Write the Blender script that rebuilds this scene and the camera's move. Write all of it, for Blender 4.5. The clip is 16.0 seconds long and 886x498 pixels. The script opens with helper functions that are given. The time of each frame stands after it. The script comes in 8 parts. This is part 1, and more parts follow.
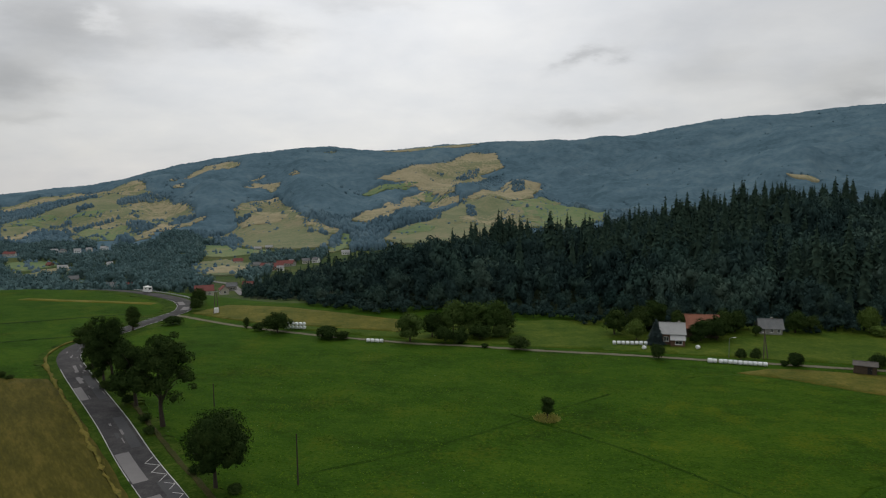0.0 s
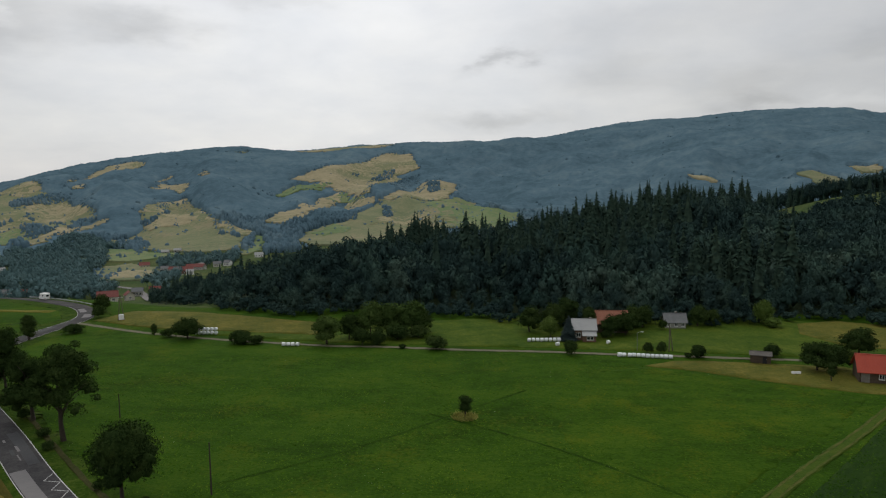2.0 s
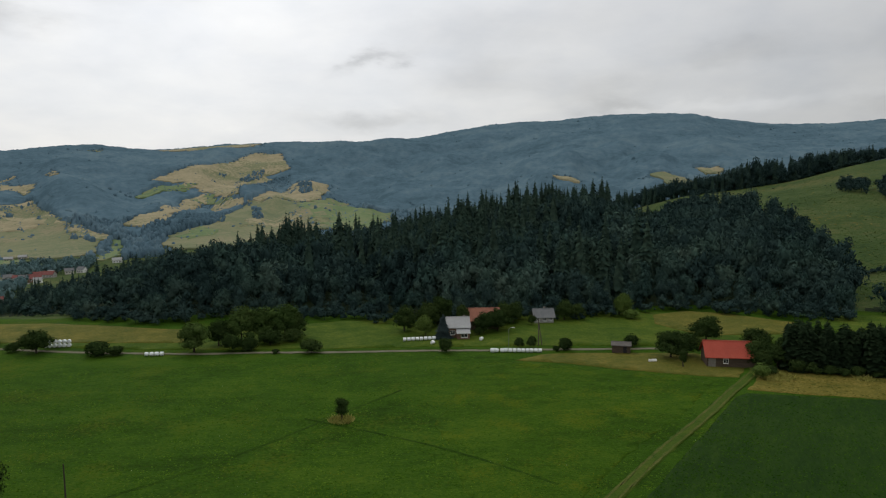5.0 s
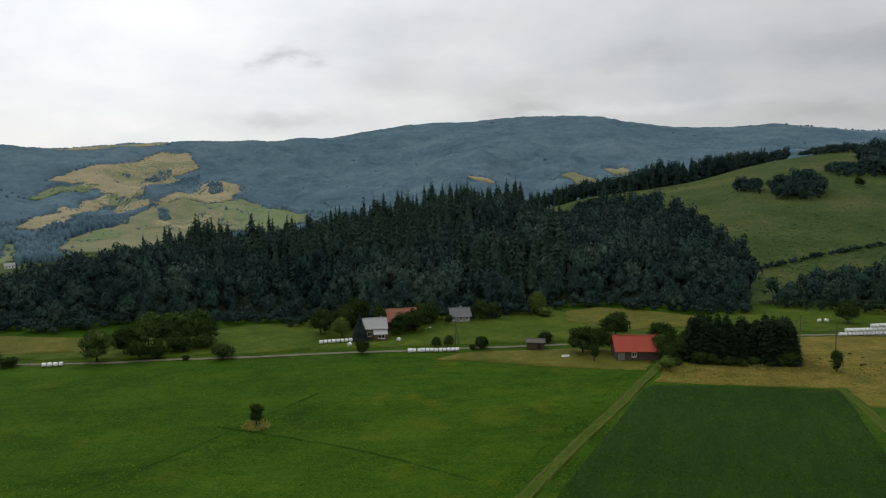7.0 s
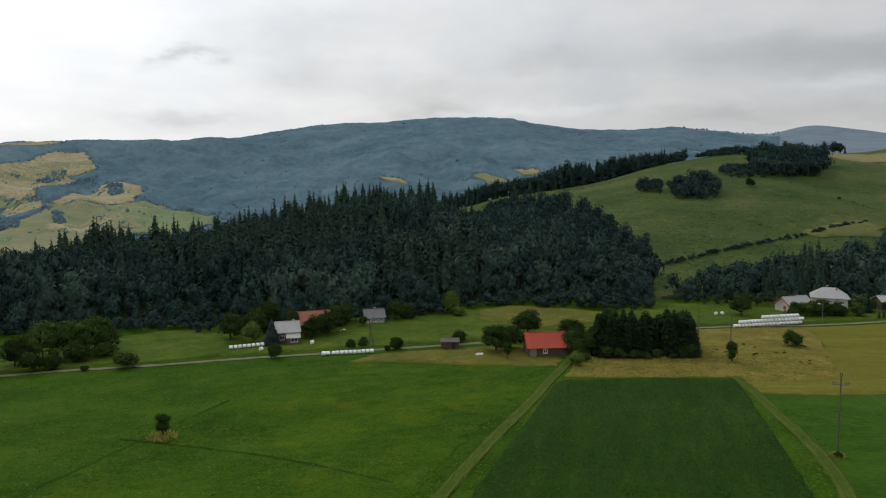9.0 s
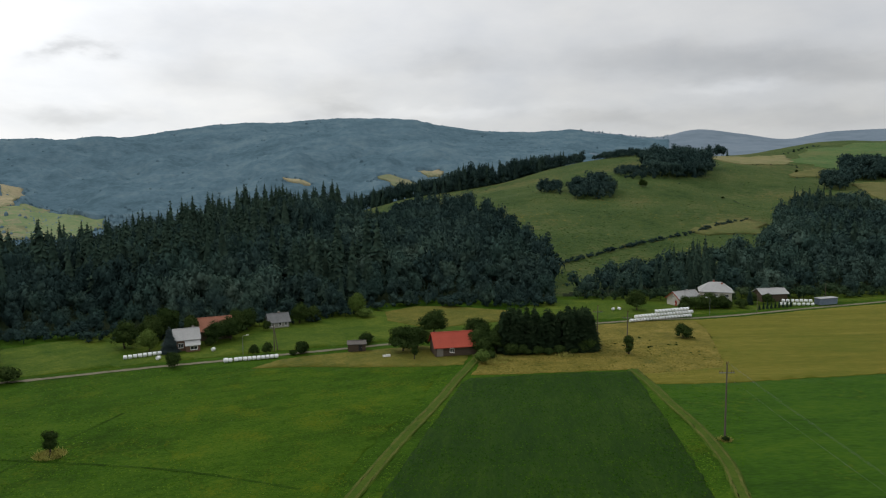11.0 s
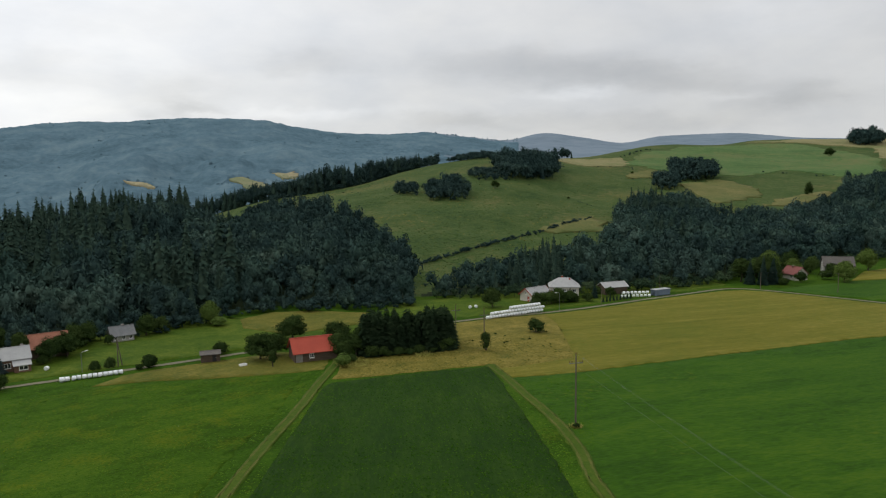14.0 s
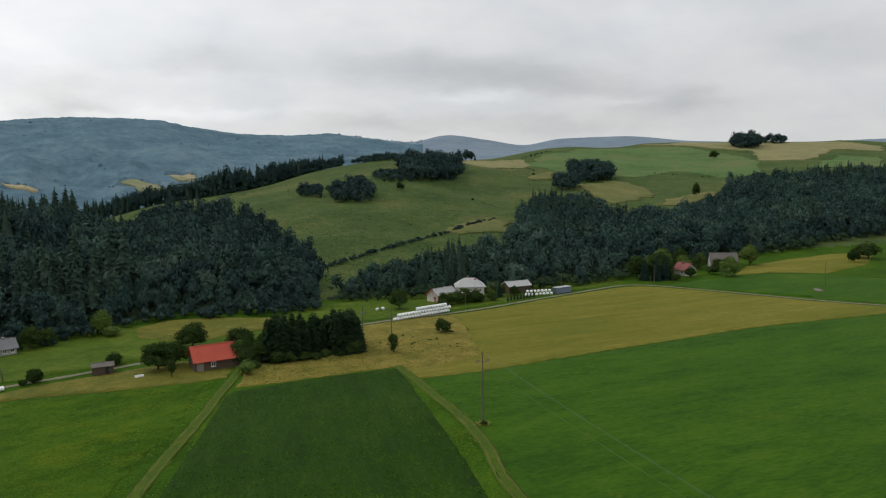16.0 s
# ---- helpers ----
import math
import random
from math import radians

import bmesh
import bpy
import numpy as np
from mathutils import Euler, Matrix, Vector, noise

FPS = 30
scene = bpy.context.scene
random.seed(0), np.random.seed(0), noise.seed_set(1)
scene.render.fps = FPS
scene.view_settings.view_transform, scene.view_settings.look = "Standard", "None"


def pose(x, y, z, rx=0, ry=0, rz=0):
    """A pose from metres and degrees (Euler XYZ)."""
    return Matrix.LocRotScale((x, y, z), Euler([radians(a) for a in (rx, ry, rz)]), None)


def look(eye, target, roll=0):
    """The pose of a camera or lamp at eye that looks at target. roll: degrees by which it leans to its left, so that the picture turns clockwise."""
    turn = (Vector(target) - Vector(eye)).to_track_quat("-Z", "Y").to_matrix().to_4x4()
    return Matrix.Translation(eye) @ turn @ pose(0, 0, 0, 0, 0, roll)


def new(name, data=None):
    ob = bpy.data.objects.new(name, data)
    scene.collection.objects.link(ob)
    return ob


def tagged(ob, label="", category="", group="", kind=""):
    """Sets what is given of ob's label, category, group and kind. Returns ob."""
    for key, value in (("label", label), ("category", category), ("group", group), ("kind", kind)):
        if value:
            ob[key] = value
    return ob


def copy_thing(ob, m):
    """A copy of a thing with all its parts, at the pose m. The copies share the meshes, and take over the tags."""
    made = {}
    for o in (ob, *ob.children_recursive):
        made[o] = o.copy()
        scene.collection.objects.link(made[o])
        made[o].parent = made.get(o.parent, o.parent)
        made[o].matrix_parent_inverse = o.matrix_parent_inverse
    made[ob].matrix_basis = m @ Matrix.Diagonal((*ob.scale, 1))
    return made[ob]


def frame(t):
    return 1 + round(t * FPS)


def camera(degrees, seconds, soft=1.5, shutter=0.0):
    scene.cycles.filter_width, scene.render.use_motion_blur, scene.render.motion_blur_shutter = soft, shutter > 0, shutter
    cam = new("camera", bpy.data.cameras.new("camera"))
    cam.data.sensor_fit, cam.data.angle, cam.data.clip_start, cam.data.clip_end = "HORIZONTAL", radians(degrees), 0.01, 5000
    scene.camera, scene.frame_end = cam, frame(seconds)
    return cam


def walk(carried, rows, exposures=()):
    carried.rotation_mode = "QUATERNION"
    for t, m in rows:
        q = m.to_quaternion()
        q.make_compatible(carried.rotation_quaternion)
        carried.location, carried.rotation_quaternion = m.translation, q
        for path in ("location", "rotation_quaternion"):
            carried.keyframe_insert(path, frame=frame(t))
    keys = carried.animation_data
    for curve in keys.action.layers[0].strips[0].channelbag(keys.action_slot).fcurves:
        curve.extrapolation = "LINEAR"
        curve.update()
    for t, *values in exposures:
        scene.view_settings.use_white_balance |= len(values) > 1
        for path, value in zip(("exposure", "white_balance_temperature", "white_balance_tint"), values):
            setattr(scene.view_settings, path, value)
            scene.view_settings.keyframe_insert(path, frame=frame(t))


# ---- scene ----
cam = camera(64.0, 16.0, soft=1.2)
PATH = [
    (0.0, pose(0, 0, 44, 84.18, 0.69, -0.00)),
    (0.5, pose(0, 0, 44, 84.19, 0.74, -1.74)),
    (1.0, pose(0, 0, 44, 84.17, 0.70, -3.41)),
    (1.5, pose(0, 0, 44, 84.16, 0.70, -5.10)),
    (2.0, pose(0, 0, 44, 84.15, 0.66, -6.77)),
    (2.5, pose(0, 0, 44, 84.16, 0.66, -8.48)),
    (3.0, pose(0, 0, 44, 84.14, 0.65, -10.18)),
    (3.5, pose(0, 0, 44, 84.13, 0.62, -11.89)),
    (4.0, pose(0, 0, 44, 84.11, 0.62, -13.59)),
    (6.5, pose(0, 0, 44, 84.07, 0.54, -22.04)),
    (7.0, pose(0, 0, 44, 84.06, 0.53, -23.75)),
    (7.5, pose(0, 0, 44, 84.06, 0.51, -25.45)),
    (8.0, pose(0, 0, 44, 84.05, 0.51, -27.14)),
    (8.5, pose(0, 0, 44, 84.05, 0.49, -28.89)),
    (9.0, pose(0, 0, 44, 84.05, 0.49, -30.75)),
    (11.5, pose(0, 0, 44, 84.09, 0.50, -40.31)),
    (12.0, pose(0, 0, 44, 84.10, 0.50, -42.22)),
    (12.5, pose(0, 0, 44, 84.10, 0.53, -44.15)),
    (13.0, pose(0, 0, 44, 84.10, 0.59, -46.05)),
    (13.5, pose(0, 0, 44, 84.12, 0.67, -47.97)),
    (14.0, pose(0, 0, 44, 84.12, 0.69, -49.89)),
    (14.5, pose(0, 0, 44, 84.13, 0.71, -51.81)),
    (15.0, pose(0, 0, 44, 84.14, 0.76, -53.74)),
    (15.5, pose(0, 0, 44, 84.15, 0.78, -55.62)),
    (16.0, pose(0, 0, 44, 84.16, 0.80, -57.52)),
]
walk(cam, PATH, [(0, -0.28), (4, -0.17), (8, 0.0), (12, 0.19), (16, 0.28)])

# ---- overcast sky and veiled sun ----
SUN_BEARING, SUN_HEIGHT = -4.0, 42.0
world = bpy.data.worlds.new("overcast_sky")
scene.world = world
world.use_nodes = True
wn, wl = world.node_tree.nodes, world.node_tree.links
wn.clear()


def wnode(kind, **values):
    n = wn.new(kind)
    for k, v in values.items():
        n.inputs[k].default_value = v
    return n


def wmath(op, a, b=None, c=None):
    n = wn.new("ShaderNodeMath")
    n.operation = op
    for i, v in enumerate((a, b, c)):
        if v is None:
            continue
        if isinstance(v, (int, float)):
            n.inputs[i].default_value = v
        else:
            wl.new(v, n.inputs[i])
    return n.outputs[0]


coord = wn.new("ShaderNodeTexCoord")
parts_xyz = wn.new("ShaderNodeSeparateXYZ")
wl.new(coord.outputs["Generated"], parts_xyz.inputs[0])
up_z = wmath("MAXIMUM", parts_xyz.outputs[2], 0.0)
lift_z = wmath("ADD", up_z, 0.32)
flat = wn.new("ShaderNodeCombineXYZ")
wl.new(wmath("DIVIDE", parts_xyz.outputs[0], lift_z), flat.inputs[0])
wl.new(wmath("DIVIDE", parts_xyz.outputs[1], lift_z), flat.inputs[1])
sky = wn.new("ShaderNodeTexSky")
sky.sky_type, sky.sun_disc = "NISHITA", False
sky.sun_elevation, sky.sun_rotation = radians(SUN_HEIGHT), radians(SUN_BEARING)
big = wnode("ShaderNodeTexNoise", Scale=1.5, Detail=5.0, Roughness=0.48, Distortion=0.4)
small = wnode("ShaderNodeTexNoise", Scale=4.2, Detail=4.0, Roughness=0.55, Distortion=0.3)
for n in (big, small):
    wl.new(flat.outputs[0], n.inputs["Vector"])
cover = wmath("ADD", wmath("MULTIPLY", big.outputs["Fac"], 0.6), wmath("MULTIPLY", small.outputs["Fac"], 0.4))
ramp = wn.new("ShaderNodeValToRGB")
ramp.color_ramp.elements[0].position, ramp.color_ramp.elements[0].color = 0.34, (0.725, 0.745, 0.775, 1)
ramp.color_ramp.elements[1].position, ramp.color_ramp.elements[1].color = 0.64, (0.87, 0.87, 0.865, 1)
e = ramp.color_ramp.elements.new(0.49)
e.color = (0.80, 0.81, 0.825, 1)
wl.new(cover, ramp.inputs[0])
toward = wn.new("ShaderNodeVectorMath")
toward.operation = "DOT_PRODUCT"
wl.new(coord.outputs["Generated"], toward.inputs[0])
toward.inputs[1].default_value = (math.sin(radians(SUN_BEARING)) * 0.93, math.cos(radians(SUN_BEARING)) * 0.93, 0.36)
glow = wmath("POWER", wmath("MAXIMUM", toward.outputs["Value"], 0.0), 5.0)
# the darker and lighter masses of the cloud deck, by bearing and height above the horizon in degrees
bearing = wmath("MULTIPLY", wmath("ARCTAN2", parts_xyz.outputs[0], parts_xyz.outputs[1]), 57.2958)
rise = wmath("MULTIPLY", wmath("ARCSINE", parts_xyz.outputs[2]), 57.2958)
stretched = wn.new("ShaderNodeCombineXYZ")
wl.new(wmath("MULTIPLY", bearing, 0.16), stretched.inputs[0])
wl.new(wmath("MULTIPLY", rise, 0.42), stretched.inputs[1])
curl = wnode("ShaderNodeTexNoise", Scale=1.0, Detail=5.0, Roughness=0.58)
wl.new(stretched.outputs[0], curl.inputs["Vector"])
curl_xyz = wn.new("ShaderNodeSeparateXYZ")
wl.new(curl.outputs["Color"], curl_xyz.inputs[0])
bearing = wmath("ADD", bearing, wmath("MULTIPLY", wmath("SUBTRACT", curl_xyz.outputs[0], 0.5), 9.0))
rise = wmath("ADD", rise, wmath("MULTIPLY", wmath("SUBTRACT", curl_xyz.outputs[1], 0.5), 3.2))
deck = wmath("ADD", 1.0, wmath("MULTIPLY", wmath("SUBTRACT", curl_xyz.outputs[2], 0.5), 0.14))


def cloud(az, el, wide, tall, shade, tilt=0.0):
    """One soft cloud mass: its middle, half width and half height in degrees, and how much lighter or darker it is."""
    global deck
    u = wmath("SUBTRACT", bearing, az)
    v = wmath("SUBTRACT", rise, wmath("MULTIPLY_ADD", u, tilt, el))
    d2 = wmath("ADD", wmath("POWER", wmath("ABSOLUTE", wmath("DIVIDE", u, wide)), 2.0), wmath("POWER", wmath("ABSOLUTE", wmath("DIVIDE", v, tall)), 2.0))
    deck = wmath("MULTIPLY_ADD", wmath("EXPONENT", wmath("MULTIPLY", d2, -1.0)), shade, deck)


cloud(-27, 11, 5.5, 2.4, -0.35)
cloud(-31, 7.2, 4, 1.7, -0.35)
cloud(-30, 4.6, 3, 0.5, -0.14)
cloud(-15.8, 11, 4.5, 1.2, -0.29)
cloud(-7, 13.4, 4, 0.7, -0.17)
cloud(-24.8, 11.2, 1.0, 0.8, 0.20)
cloud(11.5, 9.2, 2.0, 0.5, -0.28, 0.3)
cloud(11, 4.5, 4.5, 0.7, -0.22)
cloud(20, 7.8, 5, 1.8, -0.16)
cloud(29, 6.4, 5, 1.2, -0.14)
cloud(30.4, 5.4, 2.6, 0.5, -0.20)
cloud(38.3, 8.6, 4, 1.0, -0.14)
cloud(21, 11.6, 8, 1.8, -0.12)
cloud(40, 5.2, 8, 0.5, 0.12)
cloud(52, 4.4, 5, 0.7, -0.16)
cloud(53.7, 8.5, 9, 1.2, -0.13)
cloud(66, 7.3, 8, 1.2, -0.20, -0.1)
cloud(59.6, 6.4, 3.5, 0.5, 0.16)
cloud(71, 5.8, 3, 0.4, 0.10)
cloud(66, 3.9, 9, 0.8, -0.14)
cloud(75.5, 5.4, 4, 0.9, -0.19)
cloud(74, 11.5, 3, 1.5, 0.09)
cloud(87, 9, 6, 2, -0.10)
# an overcast dome is brighter overhead than at the horizon
zenith = wmath("ADD", 1.0, wmath("MULTIPLY", wmath("POWER", up_z, 1.6), 1.0))
veil = wmath("MULTIPLY", wmath("MULTIPLY", wmath("ADD", 0.66, wmath("MULTIPLY", glow, 0.57)), deck), zenith)
bright = wn.new("ShaderNodeVectorMath")
bright.operation = "SCALE"
wl.new(ramp.outputs[0], bright.inputs[0])
wl.new(veil, bright.inputs["Scale"])
thin = wn.new("ShaderNodeVectorMath")
thin.operation = "SCALE"
wl.new(sky.outputs[0], thin.inputs[0])
thin.inputs["Scale"].default_value = 0.09
mix = wn.new("ShaderNodeMix")
mix.data_type = "RGBA"
mix.inputs[0].default_value = 0.92
wl.new(thin.outputs[0], mix.inputs[6])
wl.new(bright.outputs[0], mix.inputs[7])
bg = wn.new("ShaderNodeBackground")
bg.inputs[1].default_value = 1.0
wl.new(mix.outputs[2], bg.inputs[0])
wout = wn.new("ShaderNodeOutputWorld")
wl.new(bg.outputs[0], wout.inputs[0])
sun = new("sun", bpy.data.lights.new("sun", "SUN"))
sun.data.energy, sun.data.angle, sun.data.color = 0.7, radians(20), (1.0, 0.96, 0.9)
d = Vector((math.sin(radians(SUN_BEARING)), math.cos(radians(SUN_BEARING)), math.tan(radians(SUN_HEIGHT))))
sun.matrix_world = look(d * 100, (0, 0, 0))

# ---- materials ----
def surface(name, colours, large, small, rough=0.9, bump=0.25, spec=0.25, contrast=0.22, vary=0.0, island=0.0, metal=0.0, stretch=None, bump_scale=None, sheen=0.0, extra=None, sheen_tint=(1, 1, 1)):
    """A procedural surface: three colours spread by noise at two sizes (metres), with relief; vary and island change it from piece to piece."""
    m = bpy.data.materials.new(name)
    m.use_nodes = True
    nodes, links = m.node_tree.nodes, m.node_tree.links
    bsdf = nodes["Principled BSDF"]
    tc = nodes.new("ShaderNodeTexCoord")
    vec = tc.outputs["Object"]
    if stretch:
        mp = nodes.new("ShaderNodeMapping")
        mp.vector_type = "TEXTURE"
        mp.inputs["Rotation"].default_value = (0, 0, radians(stretch[0]))
        mp.inputs["Scale"].default_value = [1 / q for q in stretch[1:]]
        links.new(vec, mp.inputs[0])
        vec = mp.outputs[0]

    def noise_tex(size, detail=4.0, source=vec):
        n = nodes.new("ShaderNodeTexNoise")
        n.inputs["Scale"].default_value, n.inputs["Detail"].default_value, n.inputs["Roughness"].default_value = 1.0 / size, detail, 0.6
        links.new(source, n.inputs["Vector"])
        return n.outputs["Fac"]

    def calc(op, a, b):
        n = nodes.new("ShaderNodeMath")
        n.operation = op
        for i, v in enumerate((a, b)):
            if isinstance(v, (int, float)):
                n.inputs[i].default_value = v
            else:
                links.new(v, n.inputs[i])
        return n.outputs[0]
    a, b, mid_size = noise_tex(large), noise_tex(small, 5.0), noise_tex(math.sqrt(large * small), 5.0)
    fac = calc("ADD", calc("ADD", calc("MULTIPLY", a, 0.4), calc("MULTIPLY", b, 0.35)), calc("MULTIPLY", mid_size, 0.25))
    if vary:
        info = nodes.new("ShaderNodeObjectInfo")
        fac = calc("ADD", fac, calc("MULTIPLY", calc("SUBTRACT", info.outputs["Random"], 0.5), vary))
    if island:
        geo = nodes.new("ShaderNodeNewGeometry")
        fac = calc("ADD", fac, calc("MULTIPLY", calc("SUBTRACT", geo.outputs["Random Per Island"], 0.5), island))
    ramp_node = nodes.new("ShaderNodeValToRGB")
    el = ramp_node.color_ramp.elements
    el[0].position, el[0].color = 0.5 - contrast, (*colours[0], 1)
    el[1].position, el[1].color = 0.5 + contrast, (*colours[2], 1)
    mid = el.new(0.5)
    mid.color = (*colours[1], 1)
    links.new(fac, ramp_node.inputs[0])
    colour = ramp_node.outputs[0]
    if extra:
        size, low, high, tint = extra
        spots = nodes.new("ShaderNodeMapRange")
        spots.inputs["From Min"].default_value, spots.inputs["From Max"].default_value = low, high
        links.new(calc("ADD", calc("MULTIPLY", noise_tex(size, 2.0, tc.outputs["Object"]), 0.55), calc("MULTIPLY", noise_tex(size * 0.06, 2.0, tc.outputs["Object"]), 0.45)), spots.inputs["Value"])
        mixer = nodes.new("ShaderNodeMix")
        mixer.data_type = "RGBA"
        links.new(spots.outputs[0], mixer.inputs[0])
        links.new(colour, mixer.inputs[6])
        mixer.inputs[7].default_value = (*tint, 1)
        colour = mixer.outputs[2]
    links.new(colour, bsdf.inputs["Base Color"])
    bsdf.inputs["Roughness"].default_value, bsdf.inputs["Metallic"].default_value = rough, metal
    bsdf.inputs["Specular IOR Level"].default_value = spec
    bsdf.inputs["Sheen Tint"].default_value = (*sheen_tint, 1)
    bsdf.inputs["Sheen Weight"].default_value, bsdf.inputs["Sheen Roughness"].default_value = sheen, 0.6
    if bump:
        bn = nodes.new("ShaderNodeBump")
        bn.inputs["Strength"].default_value, bn.inputs["Distance"].default_value = bump, bump_scale or small * 0.35
        links.new(b, bn.inputs["Height"])
        links.new(bn.outputs[0], bsdf.inputs["Normal"])
    return m


MEADOW = surface("meadow_grass", [(0.0156, 0.0378, 0.0033), (0.0282, 0.0673, 0.0052), (0.0516, 0.0968, 0.0078)], 15, 0.4, bump=0.9, contrast=0.13, spec=0.02, stretch=(-15, 0.6, 1, 1), extra=(14, 0.53, 0.84, (0.088, 0.104, 0.007)))
FLOWER_MEADOW = surface("flowering_meadow", [(0.0168, 0.0401, 0.0033), (0.0312, 0.0708, 0.0052), (0.0576, 0.1015, 0.0078)], 15, 0.4, bump=0.9, contrast=0.13, spec=0.02, stretch=(-15, 0.6, 1, 1), extra=(9, 0.52, 0.86, (0.115, 0.12, 0.006)))
RIGHT_FIELD = surface("ley_grass", [(0.0150, 0.0447, 0.0025), (0.0263, 0.0696, 0.0034), (0.0457, 0.0911, 0.0049)], 12, 0.5, bump=0.8, contrast=0.12, spec=0.06, stretch=(-33, 0.35, 1, 1), extra=(26, 0.60, 0.76, (0.0747, 0.0993, 0.0054)))
CROP = surface("dark_crop", [(0.0075, 0.0253, 0.0023), (0.0134, 0.0373, 0.0028), (0.0239, 0.0521, 0.0046)], 6, 0.5, bump=1.0, contrast=0.13, spec=0.06, stretch=(46, 0.25, 1, 1))
DRY = surface("dry_grass", [(0.066, 0.072, 0.0125), (0.126, 0.109, 0.0200), (0.190, 0.150, 0.036)], 6, 0.45, bump=0.9, spec=0.06, contrast=0.12, extra=(9, 0.58, 0.68, (0.0508, 0.0658, 0.0138)))
HAY = surface("mown_hay", [(0.072, 0.084, 0.0105), (0.115, 0.110, 0.0165), (0.172, 0.144, 0.0300)], 11, 0.4, bump=0.7, contrast=0.125, spec=0.04, stretch=(-33, 0.14, 1, 1), extra=(46, 0.46, 0.78, (0.078, 0.098, 0.0128)))
OLIVE = surface("olive_meadow", [(0.048, 0.066, 0.0095), (0.086, 0.090, 0.0145), (0.150, 0.126, 0.0255)], 9, 0.7, bump=0.8, contrast=0.11, spec=0.06, extra=(14, 0.48, 0.7, (0.105, 0.098, 0.017)))
BARLEY = surface("barley", [(0.0388, 0.0391, 0.0053), (0.0638, 0.0569, 0.0080), (0.1002, 0.0822, 0.0149)], 3, 0.35, bump=0.9, contrast=0.12, spec=0.06, stretch=(126, 0.2, 1, 1))
VERGE = surface("verge_grass", [(0.0149, 0.0374, 0.0036), (0.0299, 0.0605, 0.0060), (0.0644, 0.0880, 0.0144)], 5, 0.5, bump=0.9, contrast=0.12, spec=0.02)
LONG_GRASS = surface("long_pale_grass", [(0.17, 0.18, 0.04), (0.25, 0.24, 0.06), (0.33, 0.30, 0.10)], 2, 0.3, bump=0, spec=0.0, island=0.2)
UPPER_MEADOW = surface("rough_meadow", [(0.0248, 0.0572, 0.0052), (0.0498, 0.0839, 0.0084), (0.0909, 0.1164, 0.0156)], 12, 0.7, bump=0.9, contrast=0.11, spec=0.04)
TRACK = surface("worn_track", [(0.028, 0.060, 0.005), (0.043, 0.077, 0.007), (0.066, 0.090, 0.011)], 3, 0.4, bump=0.6, contrast=0.13, spec=0.06)
RUT = surface("wheel_rut", [(0.0412, 0.0649, 0.0096), (0.0659, 0.0824, 0.0152), (0.0989, 0.0990, 0.0256)], 4, 0.4, bump=0.6, contrast=0.12, spec=0.06)
PASTURE = surface("hill_pasture", [(0.028, 0.054, 0.016), (0.048, 0.076, 0.022), (0.079, 0.096, 0.033)], 44, 1.8, bump=0.8, spec=0.03, contrast=0.11, extra=(90, 0.52, 0.68, (0.100, 0.098, 0.036)))
# mountain ground: distance haze mixed into the base colour as blue and grey
HAZED_SLOPES = surface("hazed_canopy", [(0.0532, 0.0937, 0.1166), (0.0788, 0.1320, 0.1659), (0.1107, 0.1702, 0.1995)], 130, 22, bump=0, spec=0.0, contrast=0.11, rough=1.0)
# farthest ridges: painted paler again, as thicker haze would make them
HAZED_RIDGE = surface("hazed_ridge_forest", [(0.128, 0.166, 0.200), (0.154, 0.196, 0.236), (0.182, 0.222, 0.258)], 300, 60, bump=0, spec=0.0, contrast=0.12, rough=1.0)
# very dark floor colour, so the gaps between the trees look dark
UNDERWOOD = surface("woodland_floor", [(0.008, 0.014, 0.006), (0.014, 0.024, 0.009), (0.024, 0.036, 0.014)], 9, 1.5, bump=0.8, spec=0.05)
# stubble and grass of the far fields, paled in colour to carry haze
HAZED_TAN = surface("hazed_dry_field", [(0.2093, 0.1927, 0.1171), (0.2697, 0.2369, 0.1440), (0.3255, 0.2773, 0.1709)], 90, 8, bump=0.3, contrast=0.11, spec=0.03, extra=(150, 0.52, 0.56, (0.1581, 0.1692, 0.0912)))
HAZED_OLIVE = surface("hazed_olive_field", [(0.122, 0.146, 0.080), (0.156, 0.172, 0.094), (0.20, 0.195, 0.112)], 90, 8, bump=0.3, contrast=0.11, spec=0.03, extra=(130, 0.54, 0.60, (0.215, 0.195, 0.118)))
HAZED_GREEN = surface("hazed_green_field", [(0.100, 0.150, 0.070), (0.130, 0.178, 0.082), (0.175, 0.200, 0.10)], 90, 8, bump=0.3, contrast=0.11, spec=0.03, extra=(120, 0.55, 0.59, (0.2, 0.19, 0.105)))
HILLGREEN = surface("hill_ley", [(0.046, 0.092, 0.030), (0.066, 0.116, 0.038), (0.096, 0.134, 0.050)], 50, 3, bump=0.5, spec=0.03, contrast=0.12, extra=(110, 0.50, 0.66, (0.110, 0.122, 0.048)))
HILLGOLD = surface("hill_dry_meadow", [(0.078, 0.092, 0.030), (0.112, 0.112, 0.040), (0.155, 0.136, 0.056)], 30, 2, bump=0.6, spec=0.03, contrast=0.13, extra=(40, 0.48, 0.64, (0.072, 0.096, 0.030)))
HILLTAN = surface("hill_stubble", [(0.135, 0.135, 0.062), (0.180, 0.168, 0.080), (0.230, 0.200, 0.104)], 40, 3, bump=0.5, spec=0.03, contrast=0.13, extra=(60, 0.50, 0.66, (0.115, 0.135, 0.052)))
